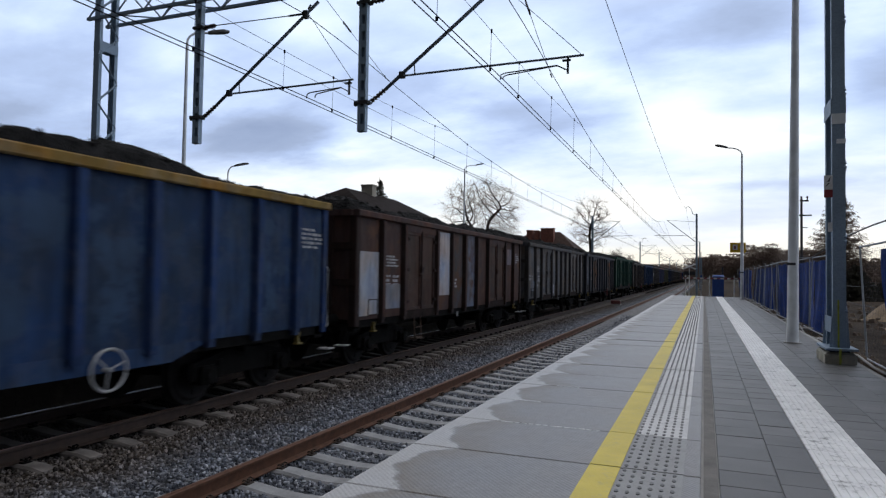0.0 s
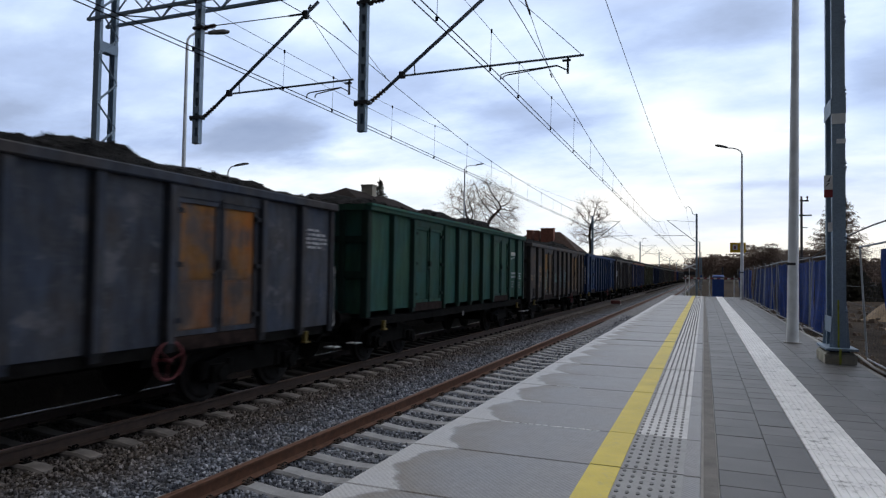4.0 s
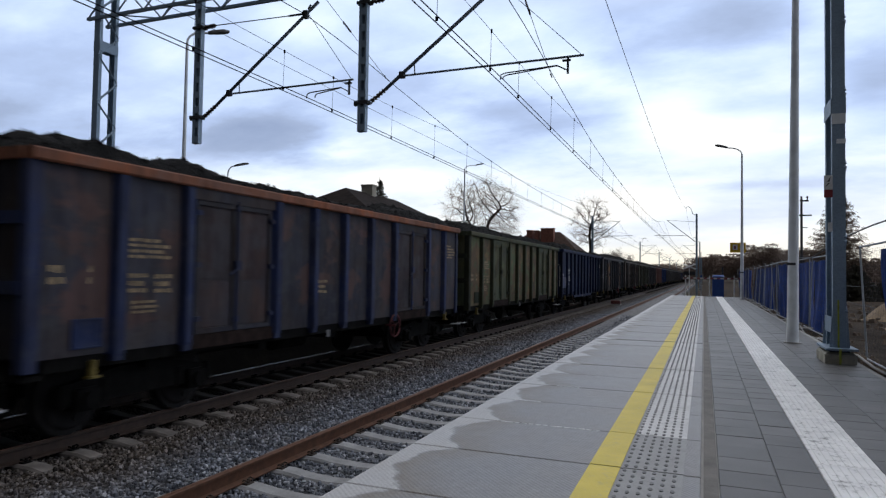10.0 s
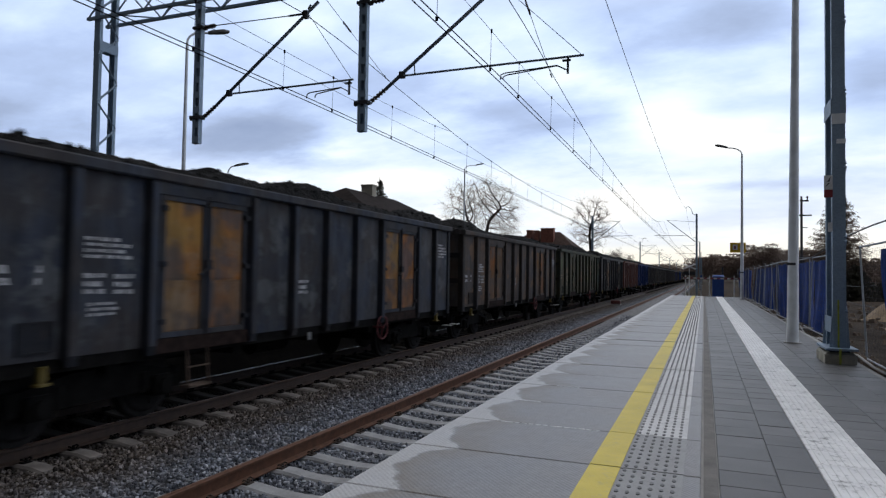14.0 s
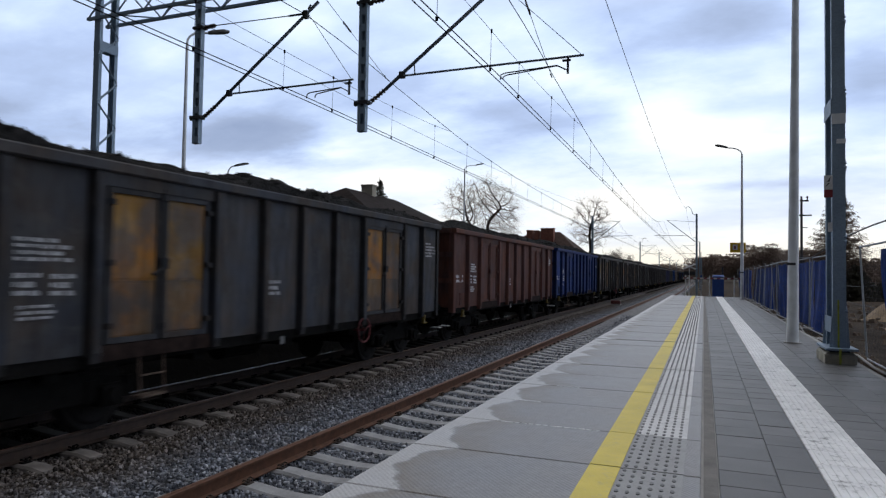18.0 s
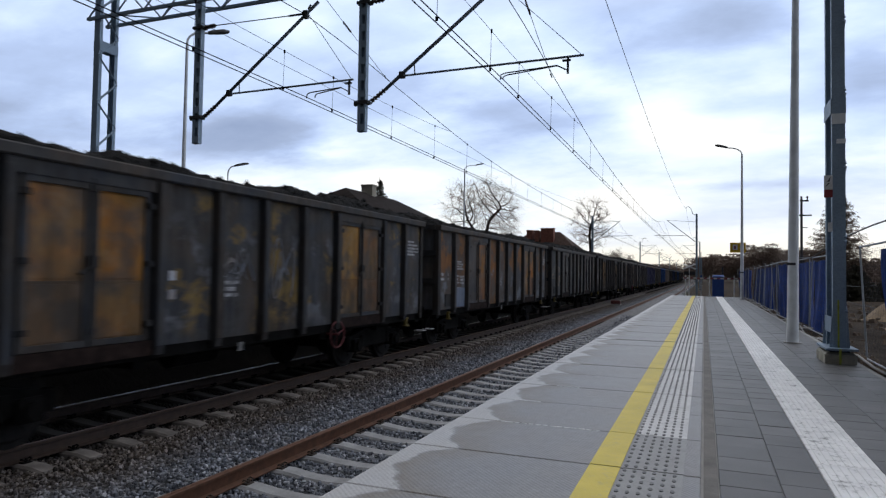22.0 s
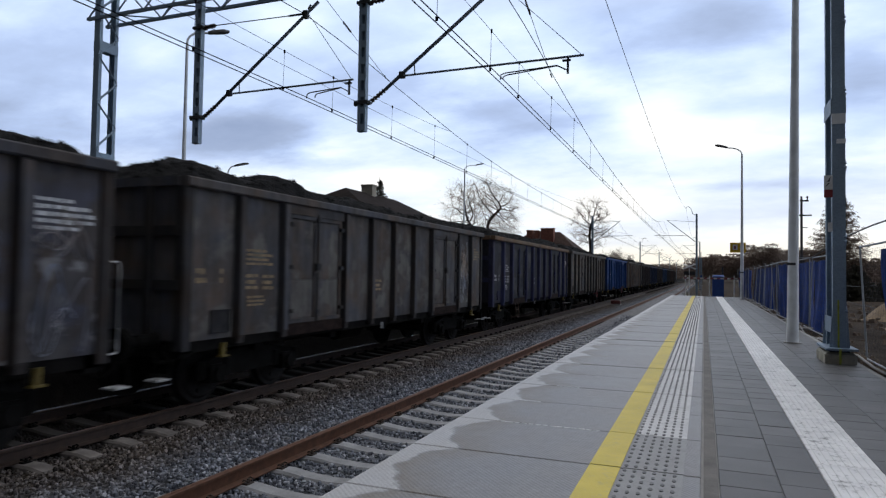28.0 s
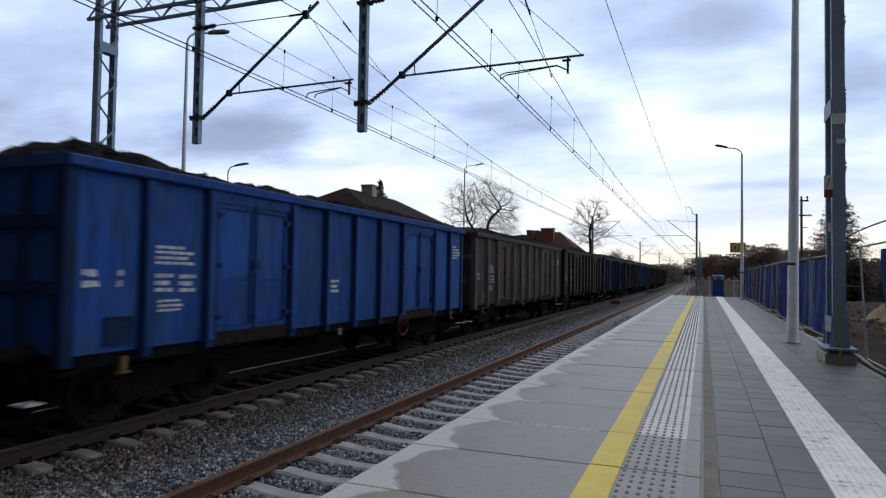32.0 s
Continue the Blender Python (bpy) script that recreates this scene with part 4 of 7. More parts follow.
def overhead_wires(axis, shift, low, label):
    """Two contact wires side by side, the messenger that hangs between the supports, stitch ropes, droppers with their clips."""
    t = thing("overhead_wires", label, "overhead line", group="overhead lines")
    for i, (y0, y1) in enumerate(zip(SUPPORTS, SUPPORTS[1:])):
        x0, x1 = (axis + shift, axis) if i % 2 == 0 else (axis, axis + shift)
        half = (y1 - y0) / 2
        at = lambda y: x0 + (x1 - x0) * (y - y0) / (y1 - y0)
        near = lambda y: min(y - y0, y1 - y) * 28.0 / half
        high = lambda y: float(np.interp(near(y), *zip(*CATENARY))) - low
        rope = lambda y: float(np.interp(near(y), *zip(*STITCH))) - low
        run_z = lambda y: 4.935 - low * 0.5 - 0.09 * min(1.0, near(y) / 28.0)
        steps = [y0 + (y1 - y0) * k / 36 for k in range(37)]
        for off, dz in ((-0.03, -0.028), (0.03, 0.022)):
            part("contact_wire", Shape().path([(at(y) + off, y, run_z(y) + dz) for y in steps], 0.0095, 5), M_WIRE, t)
        part("messenger_wire", Shape().path([(at(y), y, high(y)) for y in steps], 0.0095, 5), M_WIRE, t)
        for s, e in ((y0, 1), (y1, -1)):
            if e == -1 and y1 < 0 or e == 1 and y0 < 0:
                continue
            line = [(at(s + e * d), s + e * d, rope(s + e * d)) for d in (0.0, 1.0, 2.0, 3.2, 4.3, 5.8, 7.4, 8.9)]
            part("stitch_rope", Shape().path(line, 0.0055, 4), M_WIRE, t)
            drops = (1.2, 4.3, 7.4) if e == 1 else (0.7, 3.2, 6.2)
            for d in drops + (10.5, 13.5, 16.5, 19.5, 22.5, 25.5) + ((27.9,) if e == 1 else ()):
                y = s + e * d
                top = rope(y) if d < 8.9 else high(y)
                dropper = Shape().tube((at(y), y, run_z(y)), (at(y) + 0.02, y, top), 0.0045, 4)
                dropper.box(at(y) - 0.018, at(y) + 0.018, y - 0.012, y + 0.012, run_z(y) - 0.025, run_z(y) + 0.04).box(at(y) + 0.006, at(y) + 0.034, y - 0.012, y + 0.012, top - 0.05, top + 0.015)
                part("dropper_wire", dropper, M_WIRE, t)
    return t


overhead_wires(-7.90, -0.28, 0.0, "dark double contact wire, messenger and droppers over the train")
overhead_wires(-3.53, -0.12, 0.11, "dark double contact wire, messenger and droppers over the platform track")


def anchor_rope(x, y0, z0, y1, z1):
    """Slanting rope from the portal's beam to the messenger, with an insulator in it."""
    t = thing("anchor_rope", "dark slanting anchor rope with a small insulator", "overhead wire", group="anchor ropes")
    a, b = Vector((x, y0, z0)), Vector((x, y1, z1))
    part("rope", Shape().tube(a, b, 0.007, 5), M_WIRE, t)
    part("insulator", Shape().tube(a.lerp(b, 0.36), a.lerp(b, 0.46), 0.022, 8), M_INSUL, t)
    part("clamp", Shape().tube(a.lerp(b, 0.97), b, 0.02, 6), M_DARKSTEEL, t)


anchor_rope(-7.88, PORTAL_Y + 0.3, 7.50, 15.60, 6.42)
anchor_rope(-3.56, PORTAL_Y + 0.3, 7.62, 16.25, 6.22)


def earth_wire(x, lowest, y_low, rise):
    t = thing("earth_wire", "thin dark earth wire strung between mast brackets", "overhead wire", group="earth wires")
    part("wire_span", Shape().path([(x, y, lowest + rise * (y - y_low) ** 2) for y in np.linspace(2 * y_low - SUPPORTS[2], SUPPORTS[2], 41)], 0.0065, 4), M_WIRE, t)
    top = lowest + rise * (SUPPORTS[2] - y_low) ** 2
    for a, b in zip(SUPPORTS[2:], SUPPORTS[3:]):
        part("wire_span", Shape().path([(x, a + (b - a) * k / 20, top - 0.9 * 4 * (k / 20) * (1 - k / 20)) for k in range(21)], 0.0065, 4), M_WIRE, t)


earth_wire(-1.62, 6.10, 17.5, 0.00069)
earth_wire(-9.55, 6.27, 16.0, 0.00060)

# ---- lamps, signs, fence on the platform's side ----


def lamp_post(x, y, base, top, r, reach, way, label, collar=True, lean=0.0, head_size=1.0):
    p = thing("street_lamp", label, "street lamp", (x, y, base), group="street lamps")
    h = top - base
    part("pole", Shape().tube((0, 0, 0), (lean, 0, h - 0.35), r, 20, r * 0.5, caps=False), M_POLE, p, "tapered grey steel pole", smooth=True)
    part("foot", Shape().tube((0, 0, -0.3), (0, 0, 0.02), r * 1.5, 16), M_CONC, p)
    ux, uy = way
    arc = [(lean + ux * reach * (1 - math.cos(a)), uy * reach * (1 - math.cos(a)), h - 0.35 + 0.42 * math.sin(a)) for a in [i * math.pi / 2 / 6 for i in range(7)]]
    part("arm", Shape().path(arc, 0.035, 8), M_POLE, p, "curved arm")
    head = Shape()
    a = Vector(arc[-1])
    d = Vector((ux, uy, 0.26)).normalized()
    s = Vector((-uy, ux, 0))
    up = Vector((0, 0, 1))
    secs = [(0.0, 0.05, 0.05), (0.12, 0.12, 0.07), (0.5, 0.16, 0.08), (0.72, 0.10, 0.04)]
    for k, w, t in secs:
        k, w, t = k * head_size, w * head_size, t * head_size * 1.2
        c = a + d * k
        head.v += [tuple(c - s * w - up * 0.02), tuple(c + s * w - up * 0.02), tuple(c + s * w * 0.6 + up * t), tuple(c - s * w * 0.6 + up * t)]
    for i in range(3):
        for j in range(4):
            head.f.append((i * 4 + j, i * 4 + (j + 1) % 4, (i + 1) * 4 + (j + 1) % 4, (i + 1) * 4 + j))
    head.f += [(3, 2, 1, 0), (12, 13, 14, 15)]
    part("lamp_head", head, M_DARKSTEEL, p, "dark flat LED lamp head")
    if collar:
        part("collar", Shape().tube((0, 0, 1.52), (0, 0, 1.57), r * 0.98, 16), M_DARKSTEEL, p, "dark band")
    return p


lamp_post(1.62, 14.62, 0.0, 8.7, 0.108, 0.9, (-1, 0), "grey tapered steel lamp pole standing on the platform", lean=0.09)
lamp_post(2.05, 41.8, 0.0, 8.75, 0.10, 0.75, (-1, 0), "grey curved platform lamp with a yellow sign")
lamp_post(-15.0, 15.95, -0.7, 8.68, 0.085, 0.62, (0.55, 0.83), "grey curved street lamp behind the train", False, head_size=0.95)
lamp_post(-22.0, 26.4, -0.6, 6.35, 0.06, 0.3, (0.6, 0.8), "small dark street lamp behind the train", False)
lamp_post(-18.0, 50.0, -0.6, 10.0, 0.10, 1.1, (0.6, 0.8), "tall curved street lamp by the bare willow", False)


def pole_access_cover():
    s = thing("platform_sign", "yellow platform sign with a white pictogram panel", "sign", (1.84, 42.0, 0))
    part("board", Shape().box(-0.42, 0.42, -0.03, 0.03, 2.70, 3.28, 0.01), M_SIGN, s, "yellow board")
    part("pictogram", Shape().box(-0.28, -0.02, -0.036, -0.032, 2.86, 3.16), M_WHITE, s, "white panel with a dark mark")
    part("mark", Shape().box(-0.20, -0.10, -0.042, -0.038, 2.92, 3.08), M_REDPAINT, s)
    part("bracket", Shape().box(0.10, 0.28, -0.14, -0.03, 2.95, 3.05), M_DARKSTEEL, s)


pole_access_cover()

M_TARP = plain("blue_tarpaulin", (0.021, 0.059, 0.27), 0.6, 0.0, 0.35, 2.5, 20.0, 0.5, 0.03, spec=0.25)


def fence_wires(w, h):
    s = Shape()
    for i in range(int(w / 0.11)):
        y = 0.05 + i * 0.11
        s.box(-0.0012, 0.0012, y - 0.0012, y + 0.0012, 0.1, h)
    for j in range(8):
        z = 0.15 + j * (h - 0.2) / 7
        s.box(0.003, 0.0055, 0, w, z - 0.0015, z + 0.0015)
    return s.mesh("wire_mesh")


def tarp_mesh(w, h, seed):
    """Sheet hung on the fence, with folds."""
    s = Shape()
    n, m = 28, 8
    r = random.Random(seed)
    ph = [r.uniform(0, 6) for _ in range(4)]
    for side in (0.0, 0.012):
        for j in range(m + 1):
            for i in range(n + 1):
                y, z = w * i / n, h * j / m
                fold = 0.05 * math.sin(y * 4.3 + ph[0]) + 0.03 * math.sin(y * 9.7 + ph[1] + z) + 0.02 * math.sin(z * 3 + ph[2])
                s.v.append((fold + side, y, 0.05 + z + 0.03 * math.sin(y * 2.2 + ph[3])))
    k = (n + 1) * (m + 1)
    for j in range(m):
        for i in range(n):
            a = j * (n + 1) + i
            s.f.append((a, a + n + 1, a + n + 2, a + 1))
            s.f.append((k + a, k + a + 1, k + a + n + 2, k + a + n + 1))
    return s.mesh("tarpaulin")


def site_fence():
    wires = fence_wires(3.4, 1.95)
    tarps = [tarp_mesh(1.02, 1.85, k) for k in range(4)]
    r = random.Random(12)
    y = 6.2
    n = 0
    while y < 55:
        lean = r.uniform(-4, 4)
        if n == 2:          # one panel is missing here
            y, n = y + 3.5, n + 1
            continue
        f = thing("site_fence_panel", "temporary wire-mesh fence panel, partly hung with blue sheet", "fence", pose(2.62 + r.uniform(-0.06, 0.06), y, -0.18, 0, lean, r.uniform(-1.5, 1.5)), group="site fence panels")
        part("frame", Shape().tube((0, 0, 0.0), (0, 0, 2.02), 0.016, 8).tube((0, 3.42, 0.0), (0, 3.42, 2.02), 0.016, 8).tube((0, 0, 2.0), (0, 3.42, 2.0), 0.016, 8).tube((0, 0, 0.1), (0, 3.42, 0.1), 0.016, 8), M_FENCE, f, "galvanised tube frame")
        o = part("wire_mesh", wires, M_MESH, f, at=(0, 0.02, 0))
        for k, yy in ((0, 0.0), (1, 1.12), (2, 2.24)):
            gone = {0: (), 1: (2,), 2: (0, 1, 2), 3: (0,)}.get(n, ())
            if k in gone:
                continue
            part("blue_sheet", tarps[(n + k) % 4], M_TARP, f, "blue plastic sheet", at=(0.115, yy + 0.06, 0))
        part("foot_block", Shape().box(-0.32, 0.32, -0.12, 0.12, -0.02, 0.13, 0.03), M_CONC, f, "concrete foot")
        y += 3.5
        n += 1
    # slack black cable along the fence
    c = thing("slack_cable", "black cable sagging along the top of the fence", "cable")
    s = Shape()
    tops = [(6.2, 2.20), (12.6, 2.16), (15.4, 2.08), (17.0, 1.95), (19.3, 1.80), (23.0, 1.90)] + [(23.0 + 1.75 * k, 1.92 if k % 2 == 0 else 1.72) for k in range(1, 16)]
    pts = [(2.58, float(y), float(np.interp(y, *zip(*tops)))) for y in np.linspace(6.2, 48.0, 90)]
    part("cable", s.path(pts, 0.014, 5), M_DARKSTEEL, c)
    # two slack strands across the missing panel
    for z0, z1 in ((1.19, 1.17), (0.92, 0.80)):
        thing("slack_wire", "thin slack wire across the gap in the site fence", "wire", group="slack wires", shape=Shape().path([(2.66, 16.7 - 3.9 * k / 8, z0 + (z1 - z0) * k / 8 - 0.05 * math.sin(math.pi * k / 8)) for k in range(9)], 0.004, 4), material=M_MESH)
    # pipes along the platform's back
    for x, r0 in ((2.32, 0.025), (2.42, 0.02)):
        s = Shape()
        pts = [(x + 0.05 * math.sin(k * 0.9 + x), 6 + k * 1.2, ground_height(x, 6 + k * 1.2) + 0.04) for k in range(30)]
        t = thing("cable_duct", "pale plastic duct lying on the sand behind the platform", "cable duct", group="cable ducts", shape=s.path(pts, r0, 6), material=M_CONC)


site_fence()


def heap(x, y, rx, ry, h, seed):
    r = random.Random(seed)
    s = Shape()
    n, m = 28, 10
    z0 = ground_height(x, y) - 0.08
    for j in range(m + 1):
        u = j / m
        for i in range(n):
            a = 2 * math.pi * i / n
            k = 1 + 0.22 * noise.noise((math.cos(a) * 1.4, math.sin(a) * 1.4, seed))
            z = h * (math.cos(u * math.pi) + 1) / 2
            px, py = rx * u * k * math.cos(a), ry * u * k * math.sin(a)
            s.v.append((px, py, z + 0.12 * h * noise.noise((px * 2.5, py * 2.5, seed)) + 0.07 * noise.noise((px * 7, py * 7, seed))))
    for j in range(m):
        for i in range(n):
            s.f.append((j * n + i, j * n + (i + 1) % n, (j + 1) * n + (i + 1) % n, (j + 1) * n + i))
    thing("sand_heap", "heap of pale yellow-brown sand on the building site", "sand heap", (x, y, z0), group="sand heaps", shape=s, material=M_DIRT, smooth=True)


heap(6.3, 26.8, 1.5, 1.6, 0.85, 3)
heap(8.6, 30.0, 1.4, 1.2, 0.6, 8)
heap(5.2, 21.5, 0.9, 1.5, 0.3, 13)


def site_rubble():
    """Clods, stones and broken bits on the building site."""
    rng = np.random.default_rng(21)
    s = Shape()
    for _ in range(900):
        y = 8.0 + 34.0 * rng.random() ** 1.5
        x = 2.35 + (0.35 * rng.random() if rng.random() < 0.45 else 6.5 * rng.random())
        k = rng.uniform(0.02, 0.09) * (0.6 if x < 2.8 else 1.0 + y / 40)
        z = ground_height(x, y) + 0.2 * k
        ring = [(x + k * rng.uniform(0.6, 1.2) * math.cos(a), y + k * rng.uniform(0.6, 1.2) * math.sin(a)) for a in [i * math.pi / 3 for i in range(6)]]
        top = [(x + (px - x) * 0.55, y + (py - y) * 0.55) for px, py in ring]
        h = k * rng.uniform(0.4, 0.9)
        v = [(px, py, z - 0.5 * k) for px, py in ring] + [(px, py, z + h * rng.uniform(0.7, 1.0)) for px, py in top]
        s.quadlist(v, [(i, (i + 1) % 6, 6 + (i + 1) % 6, 6 + i) for i in range(6)] + [tuple(range(6, 12))])
    thing("rubble", "scattered clods, stones and broken bits on bare earth", "rubble", kind="stuff", shape=s, material=M_RUBBLE)


site_rubble()


def bollard_row():
    """Barrier across the platform's end."""
    b = thing("end_barrier", "red and white barrier rail across the platform's end", "barrier", (0, 46.6, 0))
    for x in (-1.12, 0.35, 1.82):
        part("post", Shape().tube((x, 0, -0.95), (x, 0, 1.36), 0.035, 10), M_WHITE, b, "white post")
    s = part("rail", Shape().box(-1.3, 2.4, -0.06, -0.035, 1.12, 1.21), M_WHITE, b, "white rail")
    for i in range(9):
        part("red_band", Shape().box(-1.25 + i * 0.41, -1.05 + i * 0.41, -0.064, -0.061, 1.125, 1.205), M_REDPAINT, s)


bollard_row()


def toilet(x, y):
    t = thing("portable_toilet", "blue plastic portable toilet cabin beyond the platform's end", "portable toilet", (x, y, -0.75))
    part("cabin", Shape().box(-0.38, 0.38, -0.5, 0.5, 0.05, 2.05, 0.03), M_BLUEBOX, t)
    part("roof", Shape().quadlist([(-0.42, -0.54, 2.05), (0.42, -0.54, 2.05), (0.42, 0.54, 2.05), (-0.42, 0.54, 2.05), (-0.36, -0.4, 2.16), (0.36, -0.4, 2.16), (0.36, 0.4, 2.16), (-0.36, 0.4, 2.16)], [(0, 1, 5, 4), (1, 2, 6, 5), (2, 3, 7, 6), (3, 0, 4, 7), (4, 5, 6, 7), (3, 2, 1, 0)]), M_BLUEBOX, t)
    part("door", Shape().box(-0.3, 0.3, -0.53, -0.505, 0.15, 1.95), M_BLUEBOX, t)
    part("vent_pipe", Shape().tube((0.3, 0.3, 2.2), (0.3, 0.3, 2.75), 0.05, 8), M_DARKSTEEL, t)
    part("skid", Shape().box(-0.38, 0.38, -0.5, 0.5, -0.25, 0.05), M_DARKSTEEL, t)


toilet(0.95, 51.5)


def level_crossing_sign(x, y):
    t = thing("crossing_signal", "crossing signal with a white St Andrew's cross and lamps", "crossing signal", (x, y, -0.95))
    part("post", Shape().tube((0, 0, 0), (0, 0, 3.2), 0.05, 8), M_WHITE, t)
    for k in (-1, 1):
        part("cross_board", Shape().tube((-0.5, -0.06, 3.05 - k * 0.22), (0.5, -0.06, 3.05 + k * 0.22), 0.06, 4), M_WHITE, t)
    part("lamp_board", Shape().box(-0.45, 0.45, -0.04, 0.04, 2.35, 2.65), M_DARKSTEEL, t, "dark lamp board")


level_crossing_sign(-1.15, 60.0)


def white_panel(x, y):
    t = thing("track_sign", "small white and blue railway board on a post", "sign", (x, y, -0.95))
    part("post", Shape().tube((0, 0, 0), (0, 0, 2.4), 0.03, 8), M_STEEL, t)
    part("board", Shape().box(-0.17, 0.17, -0.05, -0.03, 1.98, 2.42), M_CONC, t)
    part("mark", Shape().box(-0.07, 0.07, -0.058, -0.054, 2.06, 2.34), M_BLUEBOX, t)


white_panel(-0.2, 56.0)


def track_magnet():
    t = thing("track_magnet", "small red track magnet box between the two tracks", "track magnet", (-6.35, 52.6, -1.0))
    part("box", Shape().box(-0.35, 0.35, -0.25, 0.25, 0.05, 0.32, 0.04), plain("faded_red", (0.12, 0.03, 0.028), 0.8), t)
    part("plinth", Shape().box(-0.4, 0.4, -0.3, 0.3, -0.05, 0.05), M_CONC, t)


track_magnet()


def utility_pole(x, y, top):
    t = thing("utility_pole", "dark wooden utility pole with crossarms", "utility pole", (x, y, -0.3))
    part("pole", Shape().tube((0, 0, -0.3), (0, 0, top), 0.085, 10, 0.055), M_OLDPOST, t)
    part("crossarm", Shape().box(-0.22, 0.48, -0.04, 0.04, top - 0.94, top - 0.87), M_DARKSTEEL, t)
    part("crossarm", Shape().box(-0.08, 0.34, -0.04, 0.04, top - 0.16, top - 0.08), M_DARKSTEEL, t)
    for k in (0.0, 0.28):
        part("insulator", Shape().tube((k, 0, top - 0.08), (k, 0, top + 0.02), 0.03, 8).tube((k, 0, top + 0.02), (k, 0, top + 0.12), 0.05, 8), M_INSUL, t)
    part("step_iron", Shape().tube((0, 0, top - 1.55), (0.28, 0, top - 1.57), 0.02, 5), M_DARKSTEEL, t)


utility_pole(4.88, 40.0, 5.85)

# ---- trees ----


def bare_tree(name, label, at, trunk_h, limbs, limb_len, seed, spread=0.6, droop=0.0, stout=0.3, rise=0.5, leader=False, dense=(2, 2, 2, 1), twig=None, low=0.45, taper=0.55):
    """Leafless tree: a trunk, limbs from its top (or, with a leader, all along it), and three orders of twigs."""
    r = random.Random(seed)
    t = thing(name, label, "tree", at, group="bare trees")
    trunk, crown = Shape(), Shape()

    def grow(p, d, length, rad, level):
        segs = (5, 4, 4, 3, 2)[level]
        for k in range(segs):
            bend = 0.28 if level < 2 else 0.22
            nd = (d + Vector((r.uniform(-bend, bend), r.uniform(-bend, bend), r.uniform(-0.08, 0.14) - droop * level * 0.16))).normalized()
            q = p + nd * (length / segs)
            r2 = rad * 0.84
            (trunk if level < 2 and rad > 0.045 else crown).tube(p, q, rad, 6 if level < 2 else 3, r2, caps=False)
            p, d, rad = q, nd, r2
            if level < 4:
                for _ in range(dense[level] if k > (1 if level == 0 else 0) else (0 if level == 0 else 1)):
                    a = r.uniform(0, 2 * math.pi)
                    side = Vector((math.cos(a), math.sin(a), r.uniform(-0.25, 0.45)))
                    grow(p, (d + side * spread).normalized(), length * r.uniform(0.42, 0.68), max(0.007, rad * r.uniform(0.42, 0.6)), level + 1)

    pts = [Vector((0, 0, -0.3))]
    n = 6
    for k in range(1, n + 1):
        pts.append(Vector((r.uniform(-0.12, 0.12) * k * 0.3, r.uniform(-0.12, 0.12) * k * 0.3, trunk_h * k / n)))
    e = 0.7 if leader else 0.35
    for k in range(n + 1):
        w = stout * (1 - e * k / n) * (1.35 if k == 0 else 1.0)
        trunk.v += [tuple(pts[k] + Vector((w * math.cos(j * math.pi / 5), w * math.sin(j * math.pi / 5), 0))) for j in range(10)]
    trunk.f += [(k * 10 + j, k * 10 + (j + 1) % 10, k * 10 + 10 + (j + 1) % 10, k * 10 + 10 + j) for k in range(n) for j in range(10)]
    for i in range(limbs):
        a = 2 * math.pi * (i + r.uniform(-0.3, 0.3)) / limbs * (1 if not leader else 2.4)
        u = r.uniform(low, 1.0) if leader else r.uniform(0.86, 1.0)
        k = min(n - 1, int(u * n))
        p = pts[k].lerp(pts[k + 1], u * n - k)
        d = Vector((math.cos(a), math.sin(a), rise * r.uniform(0.6, 1.5))).normalized()
        grow(p, d, limb_len * r.uniform(0.75, 1.1) * (1.25 - taper * u if leader else 1), stout * (0.25 if leader else 0.5), 0)
    if leader:
        grow(pts[-1], Vector((0, 0, 1)), limb_len * 0.8, stout * 0.28, 0)
    part("trunk", trunk, M_BARK, t, "dark bark trunk and limbs", smooth=True)
    part("crown", crown, twig or M_TWIG, t, "leafless limbs and twigs")
    return t


